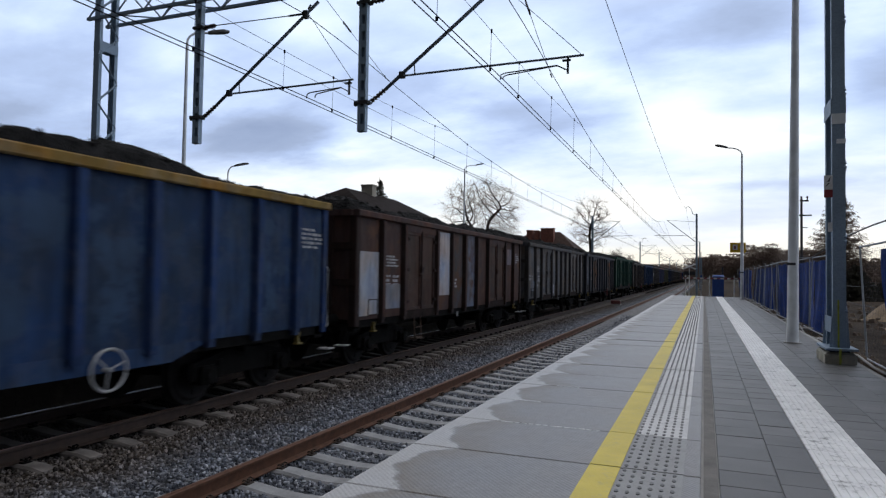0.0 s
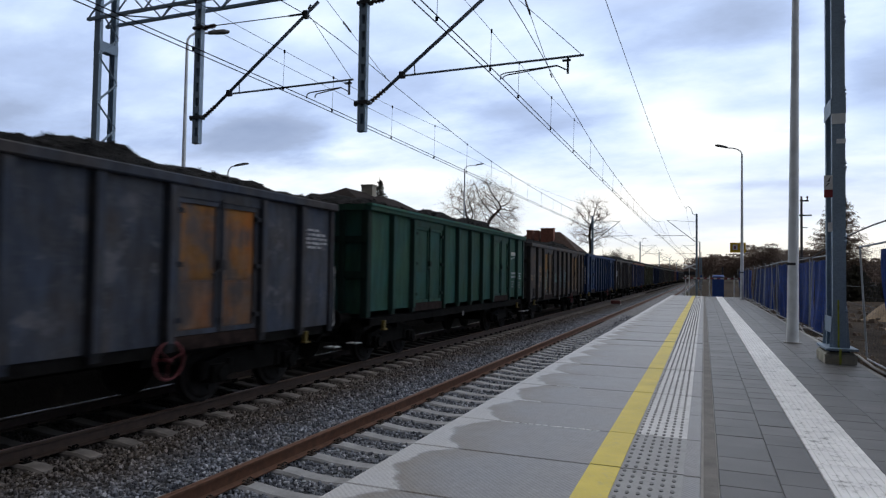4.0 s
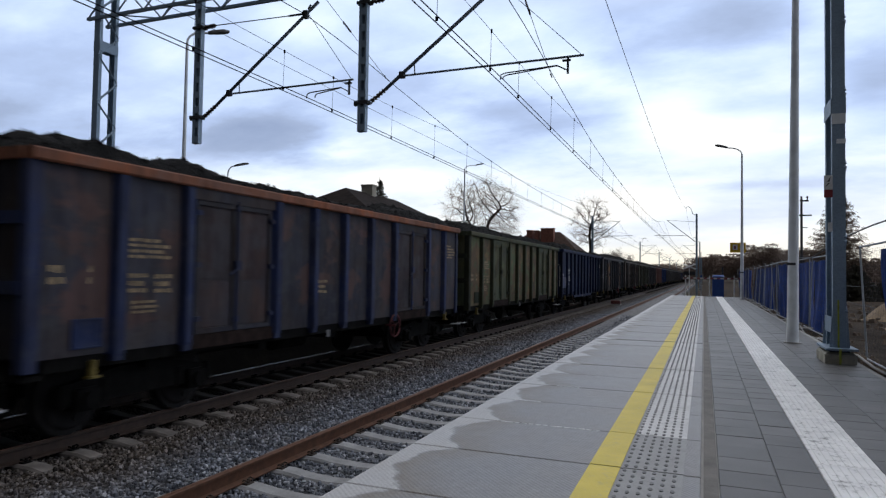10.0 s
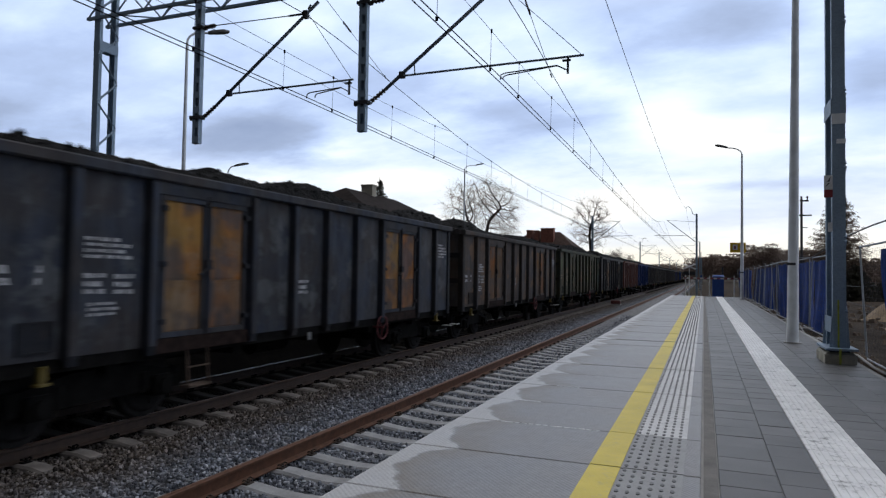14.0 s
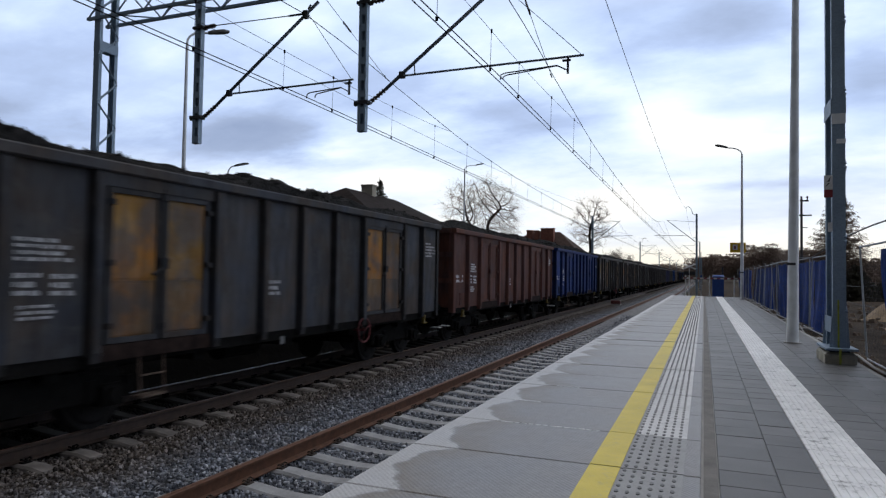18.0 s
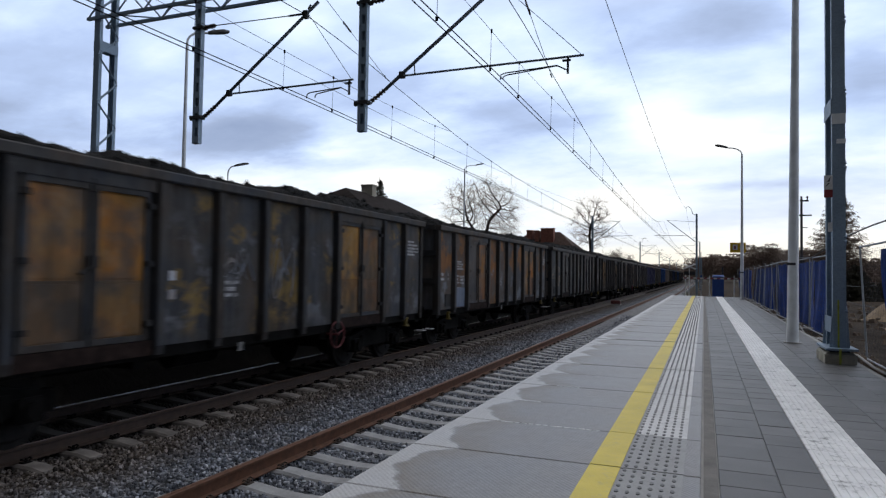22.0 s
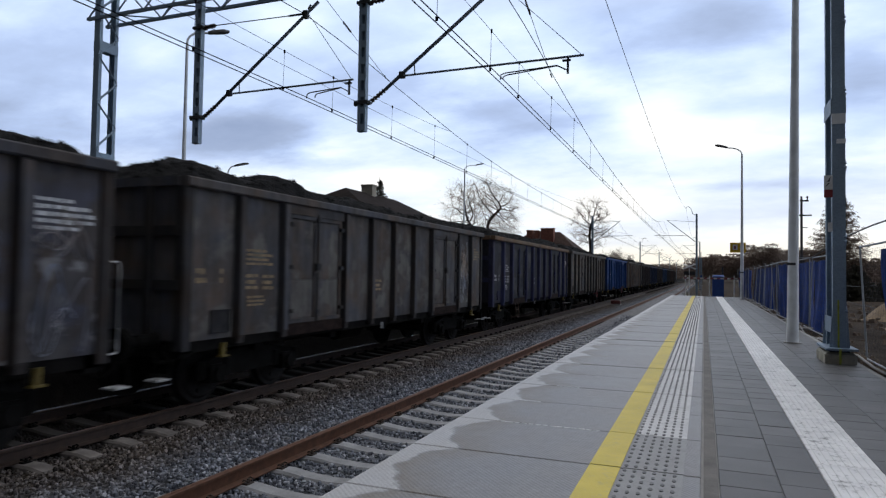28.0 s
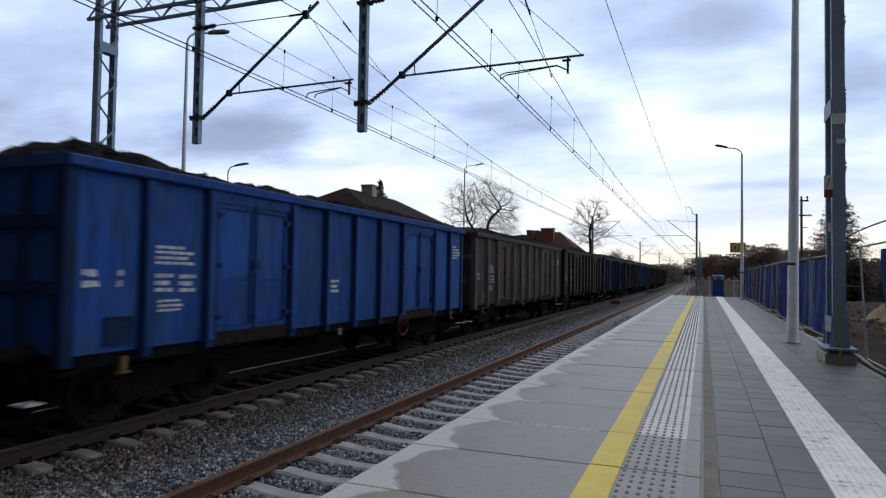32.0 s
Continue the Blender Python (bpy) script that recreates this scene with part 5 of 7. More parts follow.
def grown_tree(name, label, at, stems, lobes, count, seed, step=0.34, thick=0.028, twig=0.0075, hang=0.0, sprays=3, spray_len=0.7):
    """Leafless tree whose limbs grow into the room of its crown. stems: polylines of the trunk; lobes: (centre, half-axes) of the crown's room."""
    rng = np.random.default_rng(seed)
    t = thing(name, label, "tree", at, group="bare trees")
    room = []
    for k in range(count):
        c, a = lobes[k % len(lobes)]
        d = rng.normal(0, 1, 3)
        d *= rng.random() ** 0.4 / np.linalg.norm(d)
        room.append(np.array(c) + d * np.array(a))
    room = np.array(room)
    pos, up, lead = [], [], []
    for stem in stems:
        last = -1
        for a, b in zip(stem, stem[1:]):
            a, b = np.array(a, float), np.array(b, float)
            n = max(1, int(np.linalg.norm(b - a) / step))
            for k in range(n):
                pos.append(a + (b - a) * k / n + rng.normal(0, 0.03, 3))
                up.append(last)
                lead.append(True)
                last = len(pos) - 1
    close = np.full(len(room), 1e9)
    owner = np.zeros(len(room), int)
    fresh = 0
    for _ in range(70):
        for k in range(fresh, len(pos)):
            d = np.linalg.norm(room - pos[k], axis=1)
            hit = d < close
            close[hit], owner[hit] = d[hit], k
        fresh = len(pos)
        live = close > step * 1.3
        if not live.any():
            break
        room, close, owner = room[live], close[live], owner[live]
        pull = {}
        for k in set(owner[close < 4.5].tolist()):
            d = room[(owner == k) & (close < 4.5)] - pos[k]
            pull[k] = (d / np.linalg.norm(d, axis=1)[:, None]).sum(0)
        for k, d in pull.items():
            d = d / (np.linalg.norm(d) + 1e-6) + rng.normal(0, 0.14, 3) + np.array((0, 0, -hang))
            pos.append(pos[k] + d / np.linalg.norm(d) * step)
            up.append(k)
            lead.append(False)
    n = len(pos)
    load = np.ones(n)
    kids = np.zeros(n, int)
    for k in range(n - 1, -1, -1):
        if up[k] >= 0:
            load[up[k]] += load[k]
            kids[up[k]] += 1
    rad = np.maximum(twig, thick * load ** 0.42 * 0.55)
    trunk, crown = Shape(), Shape()
    for k in range(n):
        if up[k] >= 0:
            big = rad[k] > 0.05
            (trunk if big else crown).tube(pos[up[k]], pos[k], max(rad[k], min(rad[up[k]], rad[k] * 1.3)), 8 if big else 4, rad[k], caps=False)
        if load[k] < 9:
            back = pos[k] - pos[up[k]] if up[k] >= 0 else np.array((0, 0, 1.0))
            for _ in range(sprays):
                p = pos[k]
                d = back / (np.linalg.norm(back) + 1e-6) + rng.normal(0, 0.5, 3)
                for e in range(3):
                    d = d / np.linalg.norm(d) + np.array((0, 0, -hang * 1.6 * e)) + rng.normal(0, 0.15, 3)
                    q = p + d / np.linalg.norm(d) * spray_len * rng.uniform(0.2, 0.45)
                    crown.tube(p, q, twig * (1 - 0.25 * e), 3, twig * (0.75 - 0.25 * e), caps=False)
                    p = q
    part("trunk", trunk, M_BARK, t, "dark bark trunk and limbs", smooth=True)
    part("crown", crown, M_TWIG, t, "leafless limbs and twigs")
    return t


grown_tree("bare_willow", "leafless spreading willow with many fine hanging twigs", (-29.3, 88.0, -0.5), (((0.2, 0, -0.3), (0.0, 0, 4.0), (-0.9, 0, 8.0), (-2.2, 0.3, 9.6)), ((0.9, 0, -0.3), (1.0, 0, 7.6), (1.2, 0.5, 9.2), (3.2, 0, 11.0))),
           (((-2.6, 0, 11.6), (2.9, 2.6, 3.6)), ((0.4, 0.3, 12.4), (2.7, 2.6, 3.3)), ((2.9, 0, 11.2), (2.7, 2.6, 3.2)), ((3.6, 0, 8.9), (1.9, 2.0, 2.2)), ((-1.0, 0.5, 10.8), (4.4, 2.8, 3.2))), 820, 4, 0.34, 0.03, 0.0095, 0.14, 4, 1.8)
grown_tree("bare_tree", "slender leafless tree with upswept branches", (-13.5, 85.0, -0.5), (((0, 0, -0.3), (0.1, 0, 3.6), (-0.05, 0.1, 7.0), (0.1, 0, 8.6)),),
           (((0.1, 0, 9.2), (2.3, 2.2, 2.9)), ((-1.0, 0, 7.8), (1.7, 1.6, 2.4)), ((1.2, 0, 7.7), (1.5, 1.5, 2.2)), ((0, 0, 6.6), (2.3, 2.0, 1.6))), 420, 9, 0.34, 0.03, 0.012, -0.12, 4, 1.1)
for i, (x, y, h) in enumerate(((-19, 150, 8), (-16.5, 165, 7.5), (-21, 178, 9), (-24, 200, 10), (19, 190, 9.5), (22, 200, 10.5), (26, 205, 9), (31, 200, 9.5))):
    bare_tree("bare_tree", "leafless tree in the far hedge", (x, y, -0.5), h * 0.45, 6, h * 0.3, 40 + i, 0.7, 0.0, 0.2, 1.2, dense=(2, 1, 1, 1))
bare_tree("bare_tree", "leafless tree on the building site's edge", (13.9, 33.0, -0.2), 5.0, 7, 3.2, 77, 0.7, 0.0, 0.2, 0.9)


def conifer(name, label, at, height, radius, seed, material, density=1.0, fine=1.0):
    r = random.Random(seed)
    t = thing(name, label, "tree", at, group="conifers")
    trunk = Shape().tube((0, 0, -0.2), (0, 0, height), height * 0.016 + 0.03, 8, 0.02)
    wood, leaf = Shape(), Shape()
    n = int(height * 11 * density)
    for i in range(n):
        u = (i + r.random()) / n
        z = height * (0.10 + 0.88 * u)
        a = r.uniform(0, 2 * math.pi)
        length = radius * (1 - u) ** 0.8 * r.uniform(0.7, 1.15) + 0.12
        d = Vector((math.cos(a), math.sin(a), 0))
        lift = r.uniform(-0.04, 0.12) * (1.0 if fine < 1 else 0.0)
        p = Vector((0, 0, z))
        segs = 4
        for k in range(segs):
            q = p + d * (length / segs) + Vector((0, 0, (-0.10 + 0.05 * k) * length * 0.6 + lift * length))
            wood.tube(p, q, 0.018 * (1 - k / 5), 3, 0.012 * (1 - k / 5), caps=False)
            side = Vector((-d.y, d.x, 0))
            for e in (-1, 1):
                for j in range(3):
                    c = p.lerp(q, r.random())
                    tip = c + side * e * length * r.uniform(0.12, 0.28) * (1 - 0.15 * k) + d * length * 0.10 + Vector((0, 0, -r.uniform(0.02, 0.22)))
                    w = d * r.uniform(0.008, 0.022) * fine
                    b = len(leaf.v)
                    leaf.v += [tuple(c - w), tuple(c + w), tuple(tip), tuple((c + tip) / 2 + Vector((0, 0, -r.uniform(0.05, 0.14) * (0.4 if fine < 1 else 1.0))))]
                    leaf.f += [(b, b + 1, b + 2), (b, b + 2, b + 3)]
            p = q
    part("trunk", trunk, M_BARK, t)
    part("branch_work", wood, M_BARK, t)
    part("crown", leaf, material, t, "thin sprays of needles")
    return t


conifer("bare_larch", "tall brownish larch with fine drooping twigs behind the site fence", (9.9, 60.0, -0.2), 8.9, 2.75, 5, M_NEEDLE2, 6.5, 0.42)
conifer("spruce", "small dark spruce behind the house roof", (-28.75, 56.0, -0.5), 10.8, 2.6, 15, M_NEEDLE, 2.5)
for i, (x, y, h, w) in enumerate(((9.2, 50, 2.6, 1.6), (10.6, 48, 1.7, 1.5), (12.2, 50, 1.3, 1.5), (14.0, 47, 1.1, 1.5), (8.4, 56, 3.0, 1.6), (15.8, 52, 1.2, 1.7), (7.6, 64, 3.6, 1.8))):
    conifer("young_conifer", "dense dark green young conifer behind the site", (x, y, -0.3), h, w, 60 + i, M_NEEDLE, 5.0)


def far_wood():
    """The dark belt of woods on the horizon: many small clumps on many stems."""
    rng = np.random.default_rng(3)
    v, f = [], []

    def crown(x, y, h, w, n, size=0.16):
        k = len(v)
        c = np.clip(rng.normal(0, 1, (n, 3)), -1.5, 1.5) * (w * 0.42, w * 0.42, h * 0.25) + (x, y, h * 0.50 - 0.5)
        d = rng.normal(0, 1, (n, 3, 3)) * size
        pts = c[:, None, :] + d
        v.extend(map(tuple, pts.reshape(-1, 3)))
        f.extend((k + 3 * i, k + 3 * i + 1, k + 3 * i + 2) for i in range(n))

    for _ in range(190):
        x = rng.uniform(-4, 95)
        crown(x, 235 + rng.uniform(0, 50), (rng.uniform(7.0, 10.2) if x < 14 else rng.uniform(9.5, 14.5) if x < 44 else rng.uniform(6.5, 8.6)) + 0.8 * math.sin(x * 0.16), rng.uniform(2.4, 4.6), 1700, 0.19)
    for _ in range(60):
        crown(rng.uniform(-60, -11), 300 + rng.uniform(0, 60), rng.uniform(6.5, 8.5), rng.uniform(5, 8), 900, 0.2)
    for _ in range(40):
        crown(rng.uniform(-14, 4), 520 + rng.uniform(0, 60), rng.uniform(5, 8), rng.uniform(8, 12), 260, 0.3)
    for _ in range(70):
        crown(rng.uniform(9, 45), 95 + rng.uniform(0, 35), rng.uniform(2.6, 4.2), rng.uniform(3, 5), 900, 0.13)
    for _ in range(110):
        crown(rng.uniform(-190, -36), 130 + rng.uniform(0, 60), rng.uniform(5, 8), rng.uniform(5, 8), 150)
    me = bpy.data.meshes.new("far_wood")
    me.from_pydata(v, [], f)
    me.materials.append(M_WOOD_FAR)
    ob = new("far_wood", me)
    tagged(ob, "dark bare woods along the horizon", "woods", kind="stuff")


far_wood()

# ---- houses behind the train ----


def hip_roof(x0, x1, y0, y1, z0, z1, inset):
    cy = (y0 + y1) / 2
    v = [(x0, y0, z0), (x1, y0, z0), (x1, y1, z0), (x0, y1, z0), (x0 + inset, cy, z1), (x1 - inset, cy, z1)]
    return Shape().quadlist(v, [(0, 1, 5, 4), (1, 2, 5), (2, 3, 4, 5), (3, 0, 4), (3, 2, 1, 0)])


def house(at, label, w, d, eave, ridge, inset, roof, chimneys, brick):
    h = thing("house", label, "house", at, group="houses")
    x0, x1, y0, y1 = -w / 2, w / 2, -d / 2, d / 2
    part("wall", Shape().box(x0, x1, y0, y1, -0.3, eave), M_RENDER, h, "plastered walls")
    o = part("roof", hip_roof(x0 - 0.5, x1 + 0.5, y0 - 0.5, y1 + 0.5, eave, ridge, inset), roof, h, "tiled hip roof")
    part("eaves_board", Shape().box(x0 - 0.5, x1 + 0.5, y0 - 0.52, y0 - 0.505, eave - 0.14, eave + 0.06), M_DARKSTEEL, o)
    for cx, cy, cw, ct in chimneys:
        c = part("chimney", Shape().box(cx - cw / 2, cx + cw / 2, cy - 0.55, cy + 0.55, eave, ct - 0.12), brick, o, "brick chimney")
        part("chimney_cap", Shape().box(cx - cw / 2 - 0.06, cx + cw / 2 + 0.06, cy - 0.61, cy + 0.61, ct - 0.12, ct), brick, o)
    k = int(w / 2.6)
    for i in range(k):
        x = x0 + (i + 0.5) * w / k
        win = part("window", Shape().box(x - 0.55, x + 0.55, y0 - 0.03, y0 + 0.02, 1.0, 2.5), M_WHITE, h, "white window frame")
        part("pane", Shape().box(x - 0.47, x - 0.03, y0 - 0.036, y0 - 0.033, 1.08, 2.42), M_GLASS, win)
        part("pane", Shape().box(x + 0.03, x + 0.47, y0 - 0.036, y0 - 0.033, 1.08, 2.42), M_GLASS, win)
    part("door", Shape().box(x1 - 0.01, x1 + 0.05, -0.5, 0.5, 0, 2.05), M_BARK, h)
    return h


house(pose(-28.3, 53.7, -0.6, 0, 0, 90), "old station house with a dark tiled hip roof and pale chimney", 20.8, 13.0, 5.2, 8.95, 6.0, M_ROOF, ((-0.7, 0.0, 0.8, 9.72),), M_RENDER)
house((-23.6, 104.0, -0.6), "brick house with brown roof and red chimneys", 11.0, 9.0, 5.4, 8.6, 3.6, M_ROOF2, ((0.9, -2.2, 2.0, 9.05), (-0.8, -2.2, 0.7, 8.7), (-1.9, -2.2, 0.9, 8.75)), M_BRICK)

# ---- the coal train ----
BODY = 12.9
SIDE, TOP, SILL = 1.33, 3.30, 1.02
POSTS = [1.14, 2.27, 4.30, 5.42, 6.50, 7.61, 8.75, 10.70, 11.80]
EVEN = [1.16, 2.27, 3.38, 4.49, 5.49, 6.5, 7.61, 8.72, 9.78, 10.84, 11.9]


def post_mesh():
    """Pressed hat-section post, wider at its root."""
    prof = [(-0.02, 0.105), (-0.02, -0.105), (0.006, -0.105), (0.10, -0.072), (0.108, -0.062), (0.108, 0.062), (0.10, 0.072), (0.006, 0.105)]
    s = Shape().upright([(x, y) for x, y in prof], SILL - 0.02, TOP - 0.15)
    s.box(-0.01, 0.09, -0.07, 0.07, SILL - 0.10, SILL - 0.02)
    return s.mesh("side_post")


def post_web_mesh():
    return Shape().box(0.108, 0.112, -0.055, 0.058, SILL + 0.02, TOP - 0.17).mesh("post_web")


def panel_mesh(w):
    """Side sheet between two posts, slightly dished by years of loading."""
    s = Shape()
    n, m = 5, 6
    for layer in (0.0, -0.03):
        for j in range(m + 1):
            for i in range(n + 1):
                u, t = i / n, j / m
                bulge = 0.018 * math.sin(u * math.pi) * math.sin(t * math.pi) if layer == 0 else 0
                s.v.append((layer + bulge, -w / 2 + w * u, SILL + (TOP - 0.12 - SILL) * t))
    k = (n + 1) * (m + 1)
    for j in range(m):
        for i in range(n):
            a = j * (n + 1) + i
            s.f += [(a, a + 1, a + n + 2, a + n + 1), (k + a, k + a + n + 1, k + a + n + 2, k + a + 1)]
    return s.mesh("side_panel", None, True)


def leaf_mesh():
    """One leaf of a side door: frame and sunk sheet."""
    w, z0, z1 = 0.84, SILL + 0.10, TOP - 0.30
    s = Shape()
    for a, b in ((-w / 2, -w / 2 + 0.07), (w / 2 - 0.07, w / 2)):
        s.box(-0.02, 0.045, a, b, z0, z1)
    s.box(-0.02, 0.045, -w / 2 + 0.07, w / 2 - 0.07, z1 - 0.07, z1)
    s.box(-0.02, 0.045, -w / 2 + 0.07, w / 2 - 0.07, z0, z0 + 0.07)
    return s.mesh("door_leaf")


def door_sheet_mesh(z0, z1):
    s = Shape().box(-0.02, 0.012, -0.36, 0.36, z0, z1)
    s.box(0.012, 0.02, -0.33, 0.33, z0 + 0.03, z1 - 0.03, 0.006)
    return s.mesh("door_sheet")


def door_bar_mesh():
    s = Shape().box(0.0, 0.035, -0.42, 0.42, 2.02, 2.08)
    return s.mesh("door_bar")


def door_lock_mesh():
    s = Shape().tube((0.055, 0, SILL + 0.1), (0.055, 0, TOP - 0.25), 0.02, 6)
    s.box(0.03, 0.10, -0.06, 0.06, 2.02, 2.16).tube((0.09, 0, 2.05), (0.12, -0.22, 1.95), 0.018, 6)
    for z in (1.25, 2.9):
        s.box(0.03, 0.08, -0.04, 0.04, z, z + 0.08)
    return s.mesh("door_lock")


def hinge_mesh():
    return Shape().box(0.0, 0.06, -0.05, 0.05, 0.0, 0.07).mesh("door_hinge")


def lintel_mesh():
    return Shape().box(-0.03, 0.06, -0.93, 0.93, TOP - 0.30, TOP - 0.14).mesh("door_lintel")


def rim_mesh():
    """Top rail round the body, in one piece, with a rounded outer edge."""
    s = Shape()
    o, i = SIDE + 0.105, SIDE - 0.06
    prof = [(i, TOP - 0.13), (o - 0.02, TOP - 0.14), (o, TOP - 0.12), (o, TOP - 0.02), (o - 0.02, TOP), (i, TOP)]
    s.prism(prof, -0.03, BODY + 0.03)
    s.prism([(-x, z) for x, z in reversed(prof)], -0.03, BODY + 0.03)
    for y0, y1 in ((-0.06, 0.07), (BODY - 0.07, BODY + 0.06)):
        s.box(-i, i, y0, y1, TOP - 0.13, TOP - 0.002)
    return s.mesh("top_rail")


def end_mesh():
    return Shape().box(-SIDE, SIDE, 0.0, 0.04, SILL - 0.05, TOP - 0.12).mesh("end_wall")


def end_rib_mesh():
    return Shape().prism([(-SIDE + 0.03, -0.07), (SIDE - 0.03, -0.07), (SIDE - 0.03, 0.07), (-SIDE + 0.03, 0.07)], -0.045, 0.002).mesh("end_rib")


def end_post_mesh():
    return Shape().box(-0.06, 0.06, -0.07, 0.0, SILL, TOP - 0.13).mesh("end_post")


def corner_mesh():
    return Shape().upright([(SIDE - 0.12, -0.03), (SIDE + 0.03, -0.03), (SIDE + 0.045, 0.0), (SIDE + 0.045, 0.13), (SIDE - 0.0, 0.14), (SIDE - 0.02, 0.03), (SIDE - 0.12, 0.02)], SILL - 0.12, TOP - 0.13).mesh("corner_post")


def far_side_mesh():
    s = Shape().box(-SIDE, -SIDE + 0.03, 0.03, BODY - 0.03, SILL, TOP - 0.12)
    for y in POSTS:
        s.box(-SIDE - 0.07, -SIDE, y - 0.07, y + 0.07, SILL - 0.1, TOP - 0.14)
    return s.mesh("far_side_wall")


def frame_mesh():
    s = Shape()
    for x in (-1.30, 1.22):
        s.box(x, x + 0.08, 0.0, BODY, SILL - 0.16, SILL)
    s.box(-1.24, 1.24, 0.0, BODY, SILL - 0.03, SILL + 0.02)
    for y in (0.0, BODY - 0.25):
        s.box(-1.3, 1.3, y, y + 0.25, SILL - 0.22, SILL)
    for x in (-0.25, 0.17):
        s.box(x, x + 0.08, 0.2, BODY - 0.2, SILL - 0.38, SILL - 0.03)
    for y in (1.9, 4.2, 6.4, 8.6, 10.9):
        s.box(-1.2, 1.2, y - 0.1, y + 0.1, SILL - 0.28, SILL - 0.03)
    s.tube((0.5, 5.4, 0.72), (0.5, 6.3, 0.72), 0.18, 12)
    s.tube((-0.45, 6.8, 0.72), (-0.45, 7.9, 0.72), 0.16, 12)
    return s.mesh("underframe")


def fishbelly_mesh():
    """Deep girder below the sill on the doorless wagons."""
    s = Shape()
    v = []
    for x in (1.30, 1.335):
        v += [(x, 2.9, SILL), (x, 3.7, SILL - 0.24), (x, 9.1, SILL - 0.24), (x, 9.9, SILL)]
    s.quadlist(v, [(3, 2, 1, 0), (4, 5, 6, 7), (0, 1, 5, 4), (1, 2, 6, 5), (2, 3, 7, 6), (3, 0, 4, 7)])
    return s.mesh("deep_girder")


def bogie_frame_mesh():
    s = Shape()
    for side in (-1, 1):
        x = side * 1.0
        v = []
        for xx in (x - 0.05, x + 0.05):
            v += [(xx, -1.25, 0.46), (xx, -1.25, 0.62), (xx, -0.45, 0.78), (xx, 0.45, 0.78), (xx, 1.25, 0.62), (xx, 1.25, 0.46), (xx, 0.45, 0.40), (xx, -0.45, 0.40)]
        s.quadlist(v, [tuple(range(7, -1, -1)), tuple(range(8, 16))] + [(i, (i + 1) % 8, 8 + (i + 1) % 8, 8 + i) for i in range(8)])
    s.box(-0.95, 0.95, -0.2, 0.2, 0.5, 0.78)
    return s.mesh("bogie_frame")


def axlebox_mesh():
    s = Shape().box(0.93, 1.14, -0.16, 0.16, 0.33, 0.60, 0.03).tube((1.14, 0, 0.46), (1.19, 0, 0.46), 0.11, 12)
    for y in (-0.28, 0.28):
        s.tube((1.02, y, 0.40), (1.02, y, 0.66), 0.075, 8)
    return s.mesh("axle_box")


def wheelset_mesh():
    s = Shape().tube((-0.95, 0, 0), (0.95, 0, 0), 0.08, 10)
    for side in (-1, 1):
        a = side * 0.69
        s.tube((a - side * 0.02, 0, 0), (a, 0, 0), 0.49, 28)
        s.tube((a, 0, 0), (a + side * 0.10, 0, 0), 0.46, 28)
        s.tube((a + side * 0.10, 0, 0), (a + side * 0.13, 0, 0), 0.40, 28, 0.36)
        s.tube((a + side * 0.10, 0, 0), (a + side * 0.17, 0, 0), 0.15, 12)
        for k in range(4):
            an = k * math.pi / 2
            s.tube((a + side * 0.13, 0.27 * math.cos(an), 0.27 * math.sin(an)), (a + side * 0.145, 0.27 * math.cos(an), 0.27 * math.sin(an)), 0.04, 6)
    return s.mesh("wheelset")


def buffer_mesh():
    s = Shape().tube((0, 0, 0), (0, -0.35, 0), 0.11, 12, 0.09).tube((0, -0.35, 0), (0, -0.55, 0), 0.07, 10)
    s.tube((0, -0.55, 0), (0, -0.60, 0), 0.21, 16)
    return s.mesh("buffer")


def coupling_mesh():
    s = Shape().box(-0.06, 0.06, -0.28, 0.1, -0.05, 0.06)
    s.ring((0, -0.40, -0.06), (1, 0, 0.2), 0.14, 0.025, 12, 5).ring((0, -0.60, -0.10), (1, 0, -0.2), 0.14, 0.025, 12, 5)
    return s.mesh("screw_coupling")


def hose_mesh():
    pts = [(0.45, -0.05, 0.85), (0.45, -0.22, 0.70), (0.40, -0.42, 0.52), (0.33, -0.6, 0.60)]
    return Shape().path(pts, 0.025, 6).mesh("brake_hose")


def handrail_mesh():
    x = SIDE - 0.08
    return Shape().path([(x, -0.02, 0.98), (x, -0.22, 0.98), (x, -0.25, 1.02), (x, -0.25, 2.06), (x, -0.22, 2.10), (x, -0.02, 2.10)], 0.012, 6).mesh("shunter_rail")


def end_rail_mesh():
    """Two uprights and a cross rail in front of the end wall."""
    s = Shape()
    for k in (-1, 1):
        s.path([(k * 0.46, -0.02, 1.36), (k * 0.46, -0.20, 1.36), (k * 0.46, -0.22, 2.50), (k * 0.60, -0.22, 2.52), (k * 1.14, -0.22, 2.52), (k * 1.28, -0.22, 2.50), (k * 1.28, -0.20, 1.46), (k * 1.28, -0.02, 1.46)], 0.011, 6)
    return s.mesh("end_rail")


def corner_step_mesh():
    return Shape().box(1.10, 1.34, -0.11, 0.11, 0.545, 0.565, 0.004).mesh("corner_step")


def step_strap_mesh():
    s = Shape()
    for y in (-0.10, 0.10):
        s.path([(1.30, y, 0.55), (1.30, y, 0.80), (1.22, y * 0.9, 0.92)], 0.012, 5)
    return s.mesh("step_strap")


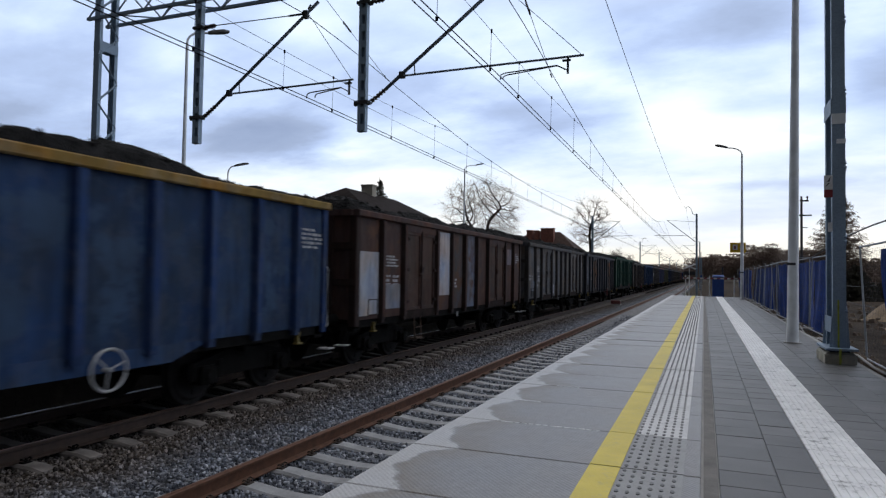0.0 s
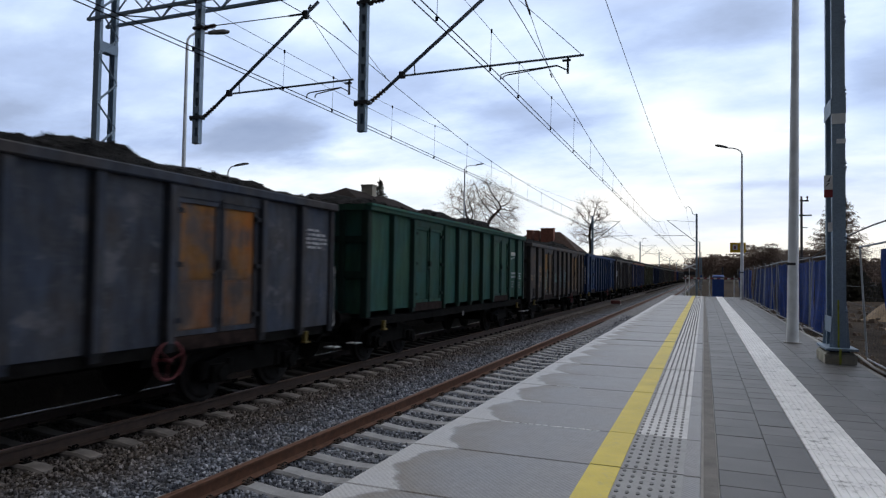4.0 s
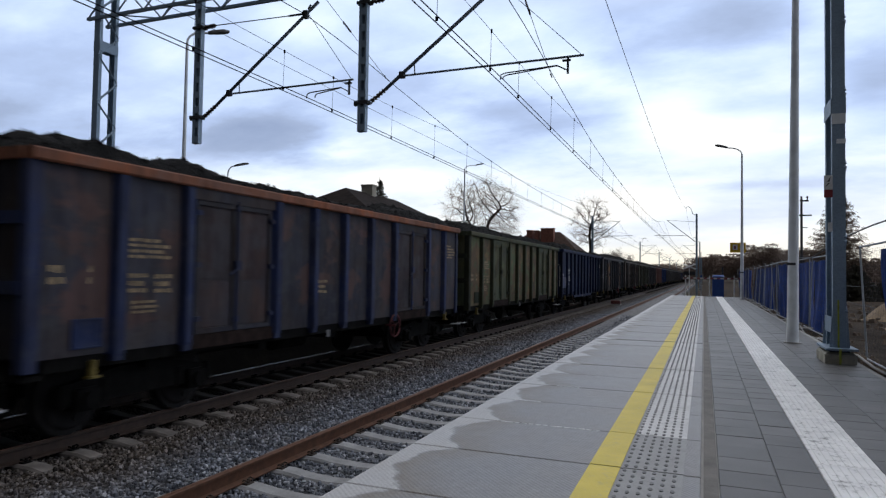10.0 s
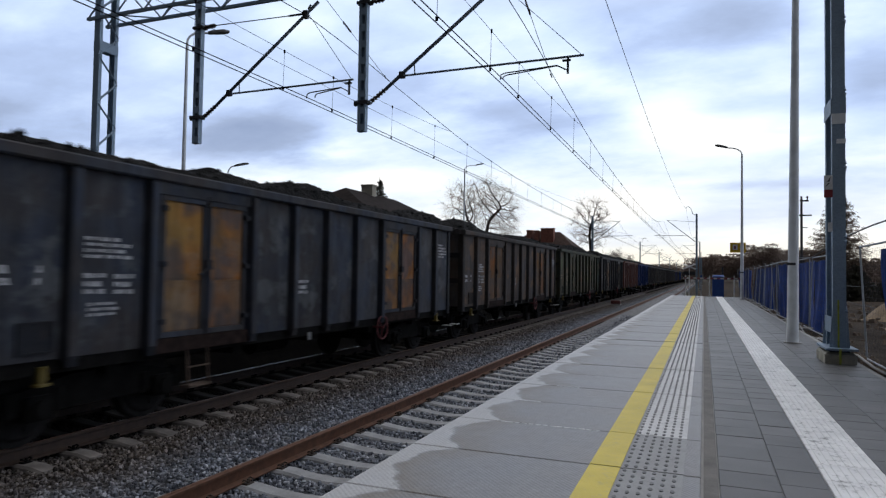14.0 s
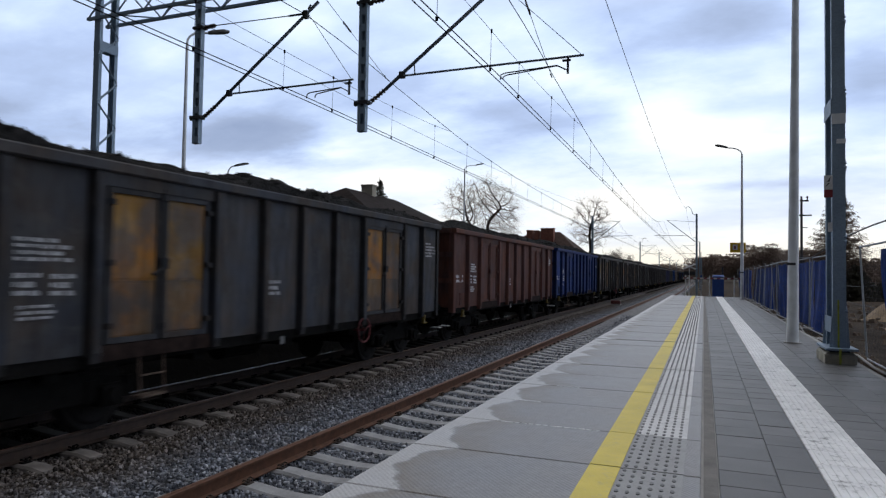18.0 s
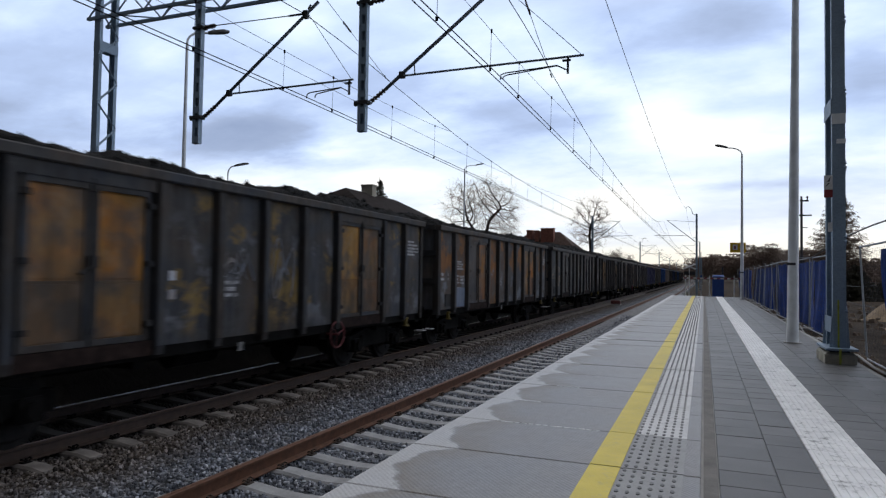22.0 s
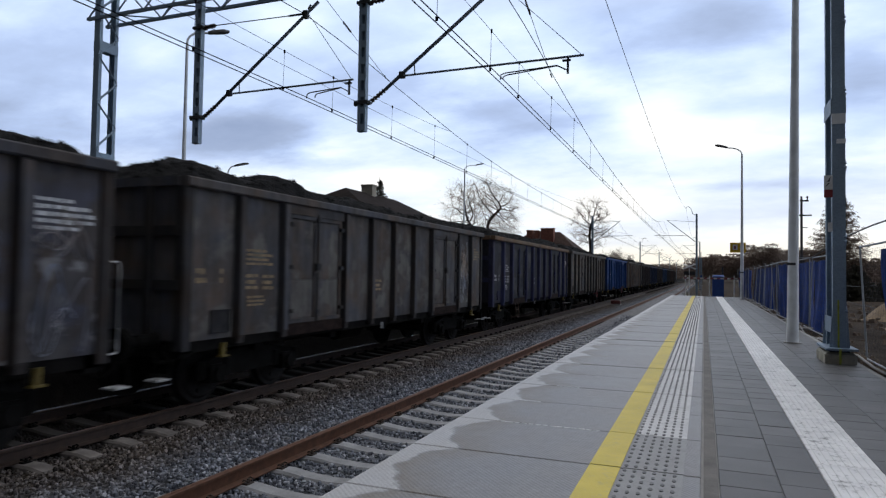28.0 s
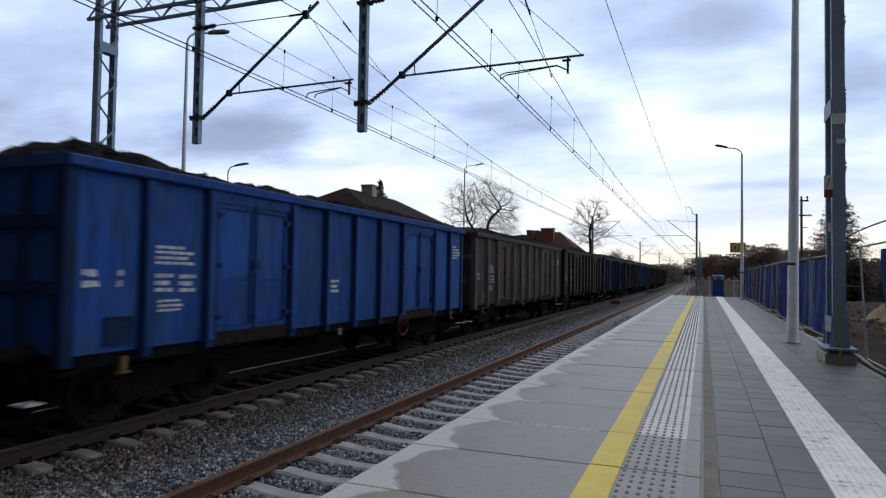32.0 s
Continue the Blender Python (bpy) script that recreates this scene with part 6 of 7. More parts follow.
def step_mesh():
    s = Shape().path([(1.32, -0.2, 0.95), (1.36, -0.2, 0.42), (1.36, 0.2, 0.42), (1.32, 0.2, 0.95)], 0.016, 5)
    s.box(1.22, 1.40, -0.2, 0.2, 0.40, 0.425).tube((1.36, -0.2, 0.68), (1.36, 0.2, 0.68), 0.012, 5)
    return s.mesh("door_step")


def brake_wheel_mesh():
    s = Shape().ring((0, 0, 0), (1, 0, 0), 0.25, 0.017, 24, 6)
    for k in range(3):
        a = radians(20 + 120 * k)
        s.tube((0, 0, 0), (0, 0.25 * math.cos(a), 0.25 * math.sin(a)), 0.010, 5)
    s.tube((-0.25, 0, 0), (0.03, 0, 0), 0.025, 6)
    return s.mesh("brake_wheel")


def bracket_mesh():
    s = Shape().box(1.29, 1.36, -0.035, 0.035, 0.76, 0.92).box(1.28, 1.39, -0.075, 0.075, 0.745, 0.77, 0.005).tube((1.335, 0, 0.90), (1.335, 0, 0.95), 0.045, 10)
    return s.mesh("jacking_bracket")


def bars_mesh(rows, w, h):
    """A block of stencilled lines, as plain bars."""
    s = Shape()
    r = random.Random(rows * 17 + int(w * 100))
    for k in range(rows):
        z = -k * h * 1.55
        a = 0.0
        while a < w * r.uniform(0.6, 1.0):
            b = min(w, a + r.uniform(0.04, 0.17))
            s.box(0.0, 0.003, a, b, z - h * r.uniform(0.75, 1.0), z)
            a = b + r.uniform(0.015, 0.04)
    return s.mesh("stencil_bars")


def holder_mesh():
    s = Shape().box(0.0, 0.008, 0, 0.38, -0.30, 0.0)
    for a, b, c, d in ((-0.02, 0.40, 0.0, 0.02), (-0.02, 0.40, -0.32, -0.30), (-0.02, 0.0, -0.30, 0.0), (0.38, 0.40, -0.30, 0.0)):
        s.box(0.0, 0.022, a, b, c, d)
    return s.mesh("list_holder")


def scrawl_mesh(seed):
    """Loose loops of spray paint, about 0.8 m wide."""
    r = random.Random(seed)
    s = Shape()
    wave = [(r.uniform(0.05, 0.16), r.uniform(2.0, 7.0), r.uniform(0, 6)) for _ in range(4)]
    pts = []
    for i in range(90):
        u = i / 89
        y = 0.08 + 0.68 * u + sum(a * math.sin(w * 6.0 * u + p) for a, w, p in wave[:2])
        z = -0.45 + sum(2.0 * a * math.sin(w * 6.5 * u + p) for a, w, p in wave[2:])
        pts.append((0.004, min(0.86, max(0.0, y)), z))
    s.path(pts, 0.007, 4)
    return s.mesh("painted_scrawl")


def logo_mesh():
    """A trade mark as plain slanting blocks over a curved stroke."""
    s = Shape()
    for k in range(7):
        a = 0.095 * k
        s.quadlist([(x, a + dy, z) for x in (0.0, 0.003) for dy, z in ((0.0, -0.13), (0.075, -0.13), (0.095, 0.0), (0.02, 0.0))], [(3, 2, 1, 0), (4, 5, 6, 7), (0, 1, 5, 4), (1, 2, 6, 5), (2, 3, 7, 6), (3, 0, 4, 7)])
    for k in range(8):
        a = 0.06 * k
        s.box(0.0, 0.003, a, a + 0.061, -0.26 + 0.01 * k, -0.235 + 0.008 * k)
    return s.mesh("trade_mark")


def plate_mesh(w, h):
    return Shape().box(0, 0.004, 0, w, -h, 0).mesh("paint_patch")


MESH = dict(post=post_mesh(), lit_web=post_web_mesh(), foot=corner_step_mesh(), strap=step_strap_mesh(), endrail=end_rail_mesh(), panel=panel_mesh(1.1), endpanel=panel_mesh(1.1), leaf=leaf_mesh(), upper=door_sheet_mesh(1.872, TOP - 0.36), lower=door_sheet_mesh(SILL + 0.16, 1.87), bar=door_bar_mesh(), lock=door_lock_mesh(), hinge=hinge_mesh(), lintel=lintel_mesh(),
            rim=rim_mesh(), end=end_mesh(), erib=end_rib_mesh(), epost=end_post_mesh(), corner=corner_mesh(), far=far_side_mesh(), frame=frame_mesh(), belly=fishbelly_mesh(), bogie=bogie_frame_mesh(), box=axlebox_mesh(),
            wheels=wheelset_mesh(), buffer=buffer_mesh(), coupling=coupling_mesh(), hose=hose_mesh(), rail=handrail_mesh(), step=step_mesh(), brake=brake_wheel_mesh(), jack=bracket_mesh(),
            lines=bars_mesh(6, 0.76, 0.05), bars3=bars_mesh(2, 0.6, 0.085), bars4=bars_mesh(4, 0.7, 0.045), bars2=bars_mesh(5, 0.72, 0.05), bars5=bars_mesh(3, 0.5, 0.04), bars1=bars_mesh(3, 0.3, 0.06), holder=holder_mesh(), scrawl_a=scrawl_mesh(3), scrawl_b=scrawl_mesh(8), scrawl_c=scrawl_mesh(14), card=plate_mesh(0.12, 0.13), sheet=plate_mesh(0.86, 1.35), big=plate_mesh(0.88, 1.7), low=plate_mesh(0.86, 0.55), logo=logo_mesh(), box2=plate_mesh(0.5, 0.42))
WHEELSETS = []


def coal_load(seed, lift=1.0):
    """Heaped coal: several grab-loads side by side, sloping to the rim."""
    r = random.Random(seed)
    s = Shape()
    n, m = 110, 22
    peaks = [(0.9 + k * 1.85 + r.uniform(-0.4, 0.4), r.uniform(-0.2, 0.3), r.uniform(0.25, 0.42), r.uniform(1.4, 2.2)) for k in range(7)]
    for j in range(n + 1):
        y = 0.08 + (BODY - 0.16) * j / n
        for i in range(m + 1):
            u = -1 + 2 * i / m
            x = u * (SIDE - 0.07)
            hgt = 0.11 + 0.14 * noise.noise((y * 0.55, x * 0.4 + seed, seed * 1.7))
            for py, px, ph, pw in peaks:
                d = math.hypot((y - py) / pw, (x - px * 2) / 1.6)
                hgt = max(hgt, -0.05 + ph * max(0.0, 1.2 - d) / 0.95)
            hgt = min(hgt, 0.45) * lift
            edge = min(1.0, (1 - abs(u)) / 0.11, min(y, BODY - y) / 0.3)
            hgt = -0.10 + (hgt + 0.10) * max(0.0, edge) ** 0.7
            p = (x + seed, y, seed * 3.1)
            hgt += 0.05 * noise.noise((p[0] * 2.2, p[1] * 2.2, p[2])) + 0.06 * noise.noise((p[0] * 5, p[1] * 5, p[2])) + 0.05 * noise.noise((p[0] * 11, p[1] * 11, p[2]))
            s.v.append((x, y, TOP + hgt))
    for j in range(n):
        for i in range(m):
            a = j * (m + 1) + i
            s.f.append((a, a + 1, a + m + 2, a + m + 1))
    return s


def coal_lumps(load, seed):
    """Single lumps that lie proud on the heap."""
    r = random.Random(seed)
    s = Shape()
    for _ in range(900):
        c = Vector(r.choice(load.v))
        if abs(c.x) > SIDE - 0.12:
            continue
        c.z -= 0.012
        k = r.uniform(0.025, 0.062)
        pts = [c + Vector((dx, dy, dz)) * k * r.uniform(0.7, 1.25) for dx, dy, dz in ((1, 0, 0), (0, 1, 0), (-1, 0, 0), (0, -1, 0), (0, 0, 1), (0, 0, -1))]
        s.quadlist(pts, [(0, 1, 4), (1, 2, 4), (2, 3, 4), (3, 0, 4), (1, 0, 5), (2, 1, 5), (3, 2, 5), (0, 3, 5)])
    return s


def wagon(label, color, y, seed, rim=None, doors=None, post=None, even=False, panels=None, patches=(), wear=0.6, letters=True, disc=False, wheel=None, step=False, doorbars=False, brackets=True, ink=None, endrail=False, stains=(), posts=POSTS, heap_by=1.0, shade=1.0, tan=False, mottle=None, gold=1.0, lift=0.0):
    """One open four-axle coal wagon. panels: colours of single side sheets by their number; doors: one colour, or one for each of the four leaves."""
    w = thing("coal_wagon", label, "freight wagon", (AXIS_FAR, y, RAIL), group="wagons of the coal train")
    clean = shade * (0.60 + 0.15 * max(0.0, 0.6 - wear))
    marks = tuple((tint(c, 0.62), 0.02 + 0.012 * many, z0 - 0.2, z1 + 0.1, size) for many, c, z0, z1, size in stains)
    base = paint(tint(color, clean), wear, 0.62, tint(mottle, 0.6) if mottle else None, marks)
    # post shade put into the paint: flanks darkened, outer web kept light
    shade_paint = paint(tint(post, 0.6) if post else tint(color, clean * 0.36), wear)
    lit_web = paint(tint(post, 0.75), wear) if post else paint(tint(color, clean * 0.92), wear)
    bare = paint(tint(color, clean * 0.85), wear)
    rm = paint(tint(rim, 0.75), wear) if rim else bare
    panels = panels or {}
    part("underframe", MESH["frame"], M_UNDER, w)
    part("top_rail", MESH["rim"], rm, w, "ochre-painted top rail" if rim else "")
    for y1, turn in ((0.0, 0), (BODY, 180)):
        e = part("end_wall", MESH["end"], bare, w, at=pose(0, y1, 0, 0, 0, turn))
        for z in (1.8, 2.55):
            part("end_rib", MESH["erib"], shade_paint, e, at=(0, 0, z))
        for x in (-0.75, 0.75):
            part("end_post", MESH["epost"], shade_paint, e, at=(x, 0, 0))
    part("far_side_wall", MESH["far"], base, w)
    part("corner_post", MESH["corner"], shade_paint, w)
    part("corner_post", MESH["corner"], shade_paint, w, at=Matrix.Translation((0, BODY, 0)) @ Matrix.Diagonal((1, -1, 1, 1)))
    stops = [0.02] + (EVEN if even else posts) + [BODY - 0.02]
    k = 0
    d = 0
    for a, b in zip(stops, stops[1:]):
        if b - a > 1.5:
            mid = (a + b) / 2
            for side in (-1, 1):
                c = doors[d] if isinstance(doors, list) else doors
                leaf = part("door_leaf", MESH["leaf"], bare, w, "sheet-steel door leaf", at=(SIDE, mid + side * 0.435, 0))
                part("door_sheet", MESH["upper"], paint(tint(c, 0.44 * shade * gold), wear, 0.62, tint(color, 0.65)) if c else base, leaf)
                part("door_sheet", MESH["lower"], paint(tuple(0.27 * shade * gold * u + 0.22 * v for u, v in zip(c, color)), wear, 0.62, tint(color, 0.5)) if c else base, leaf)
                for z in (1.3, 2.05, 2.78):
                    part("door_hinge", MESH["hinge"], shade_paint, leaf, at=(0.03, side * 0.40, z))
                if doorbars:
                    part("door_bar", MESH["bar"], base, leaf, at=(0.012, 0, 0))
                d += 1
            part("door_lock", MESH["lock"], shade_paint, w, at=(SIDE, mid, 0))
            part("door_lintel", MESH["lintel"], bare, w, at=(SIDE, mid, 0))
            part("door_sill", Shape().box(SIDE - 0.03, SIDE + 0.05, a + 0.05, b - 0.05, SILL - 0.10, SILL + 0.09), M_SILL, w)
        else:
            c = panels.get(k)
            part("side_panel", MESH["panel"], paint(tint(c, 0.6 * shade), wear, 0.62, tint(color, 0.6), marks) if c else base, w, at=Matrix.Translation((SIDE, (a + b) / 2, 0)) @ Matrix.Diagonal((1, (b - a) / 1.1, 1, 1)))
            k += 1
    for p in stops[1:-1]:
        o = part("side_post", MESH["post"], shade_paint, w, at=(SIDE, p, 0))
        part("post_web", MESH["lit_web"], lit_web, o)
    if even:
        part("deep_girder", MESH["belly"], base, w)
    heap_shape = coal_load(seed, heap_by)
    load = part("coal_load", heap_shape, M_COAL, w, "heaped black coal", smooth=True)
    tagged(part("coal_rubble", coal_lumps(heap_shape, seed), M_COAL, load), kind="stuff")
    for by in (1.9, BODY - 1.9):
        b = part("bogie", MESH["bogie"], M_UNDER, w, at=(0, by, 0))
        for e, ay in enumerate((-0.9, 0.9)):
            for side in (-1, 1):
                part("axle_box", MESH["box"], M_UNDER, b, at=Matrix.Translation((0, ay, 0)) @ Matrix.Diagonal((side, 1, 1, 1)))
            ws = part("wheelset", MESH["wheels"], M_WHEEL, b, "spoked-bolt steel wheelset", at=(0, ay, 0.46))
            WHEELSETS.append((ws, ay))
    for y0, turn in ((0.0, 0), (BODY, 180)):
        m = pose(0, y0, 0, 0, 0, turn)
        for x in (-0.875, 0.875):
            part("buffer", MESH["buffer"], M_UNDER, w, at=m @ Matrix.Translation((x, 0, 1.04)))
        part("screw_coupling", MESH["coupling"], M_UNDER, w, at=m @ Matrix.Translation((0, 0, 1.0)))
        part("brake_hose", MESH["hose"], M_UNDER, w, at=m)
    part("shunter_rail", MESH["rail"], M_GRAB, w, "pale tubular handrail", at=Matrix.Translation((0, BODY, 0)) @ Matrix.Diagonal((1, -1, 1, 1)))
    if endrail:
        part("end_rail", MESH["endrail"], M_GRAB, w, "pale tubular end rails")
    for yy in (-0.28, BODY + 0.28):
        for side in (-1, 1):
            o = part("corner_step", MESH["foot"], M_HAND, w, "worn bright step under the corner", at=Matrix.Translation((0, yy, 0)) @ Matrix.Diagonal((side, 1, 1, 1)))
            part("step_strap", MESH["strap"], M_UNDER, o)
    if wheel:
        part("brake_wheel", MESH["brake"], wheel, w, "spoked hand-brake wheel", at=(1.42, 8.75 if not even else 8.05, 0.82))
    if brackets:
        for yy in (0.85, BODY - 0.85):
            part("jacking_bracket", MESH["jack"], M_YELLOW, w, "yellow jacking bracket", at=(0, yy, 0))
    part("brake_plate", MESH["card"], M_PLATE, w, "pale brake plate", at=(1.34, 5.95, 0.92))
    if step:
        part("door_step", MESH["step"], M_STEP, w, at=(0, 3.2, 0))
    x = SIDE + 0.012
    if letters:
        r = random.Random(seed + 5)
        lm = ink or (M_LETTER_TAN if tan else M_LETTER)
        part("lettering", MESH["bars3"], lm, w, "white stencilled lines", at=(x, 0.24, 2.02 + r.uniform(-0.06, 0.06)))
        p = stops[1] + 0.17 if not even else 1.34
        if stops[2] - stops[1] < 1.5:
            part("lettering", MESH["bars4"], lm, w, at=(x + 0.006, p, 2.36 + r.uniform(-0.06, 0.06)))
            part("lettering", MESH["bars1"], lm, w, at=(x + 0.006, p, 1.96))
            part("lettering", MESH["bars1"], lm, w, at=(x + 0.006, p + 0.42, 1.95))
            part("lettering", MESH["bars5"], lm, w, at=(x + 0.006, p + 0.06, 1.62))
        part("lettering", MESH["bars2"], lm, w, at=(x, stops[-2] + 0.16, 2.78))
        part("lettering", MESH["bars1"], lm, w, at=(x + 0.01, (5.60 if not even else 5.66), 1.86))
        part("list_holder", MESH["holder"], shade_paint, w, "small dark frame for the waybill", at=(x, 0.56, 1.42))
    for kind, py, pz, c in patches:
        part("painted_scrawl" if "scrawl" in kind else "lettering" if kind in ("bars1", "bars3", "lines") else "trade_mark" if kind == "logo" else "paint_patch", MESH[kind], paint(tint(c, 0.85), 0.35), w, "faded sprayed loops" if "scrawl" in kind else "white stencilled lines" if kind in ("bars1", "bars3", "lines", "logo") else "repainted patch", at=(SIDE + 0.021, py, pz))
    for o in w.children:
        if o.name.startswith(("lettering", "trade_mark")):
            o["kind"] = "stuff"
    if even and step:
        part("hatch_rail", Shape().box(SIDE - 0.01, SIDE + 0.05, 2.40, 3.27, 2.02, 2.10), shade_paint, w, "rail over a small hatch")
        part("hatch_sheet", Shape().box(SIDE + 0.018, SIDE + 0.032, 2.42, 3.25, 1.12, 2.00), base, w)
    if disc:
        s = Shape().tube((SIDE + 0.005, 8.06, 2.45), (SIDE + 0.028, 8.06, 2.45), 0.34, 24)
        e = part("emblem", s, M_YELLOW, w, "round yellow painted emblem")
        part("emblem_shape", Shape().tube((SIDE + 0.03, 8.06, 2.45), (SIDE + 0.033, 8.06, 2.45), 0.27, 20), paint((0.05, 0.055, 0.05), 0.5), e, "dark inner field")
        part("emblem_shape", Shape().box(SIDE + 0.034, SIDE + 0.037, 7.90, 8.20, 2.42, 2.52).box(SIDE + 0.034, SIDE + 0.037, 7.96, 8.12, 2.56, 2.62), paint((0.13, 0.10, 0.03), 0.4), e, "ochre bird-like mark in plain bars")
    if lift:
        # a taller body, with an overhanging lip on its top rail
        part("rail_lip", Shape().box(SIDE + 0.02, SIDE + 0.13, -0.05, BODY + 0.05, TOP - 0.035, TOP + 0.012), paint(tint(color, clean * 1.5), 0.2), w, "overhanging lip of the top rail")
        for o in w.children:
            if not o.name.startswith(("underframe", "bogie", "buffer", "screw_coupling", "brake", "corner_step", "jacking_bracket")):
                o.location.z += lift
    return w


GREY, BROWN, RUST, OCHRE = (0.115, 0.108, 0.104), (0.115, 0.062, 0.048), (0.43, 0.185, 0.042), (0.44, 0.23, 0.055)
PALE, BLUE, DBLUE, GREEN, OLIVE, REDBR = (0.42, 0.43, 0.45), (0.03, 0.10, 0.29), (0.022, 0.04, 0.12), (0.03, 0.105, 0.075), (0.105, 0.12, 0.05), (0.15, 0.07, 0.056)
SLATE, TAN, DARK = (0.09, 0.10, 0.12), (0.30, 0.17, 0.07), (0.075, 0.068, 0.065)
M_WHEELWHITE, M_WHEELRED = M_HAND, plain("brake_wheel_red", (0.10, 0.014, 0.018), 0.7, 0.0, 0.3)
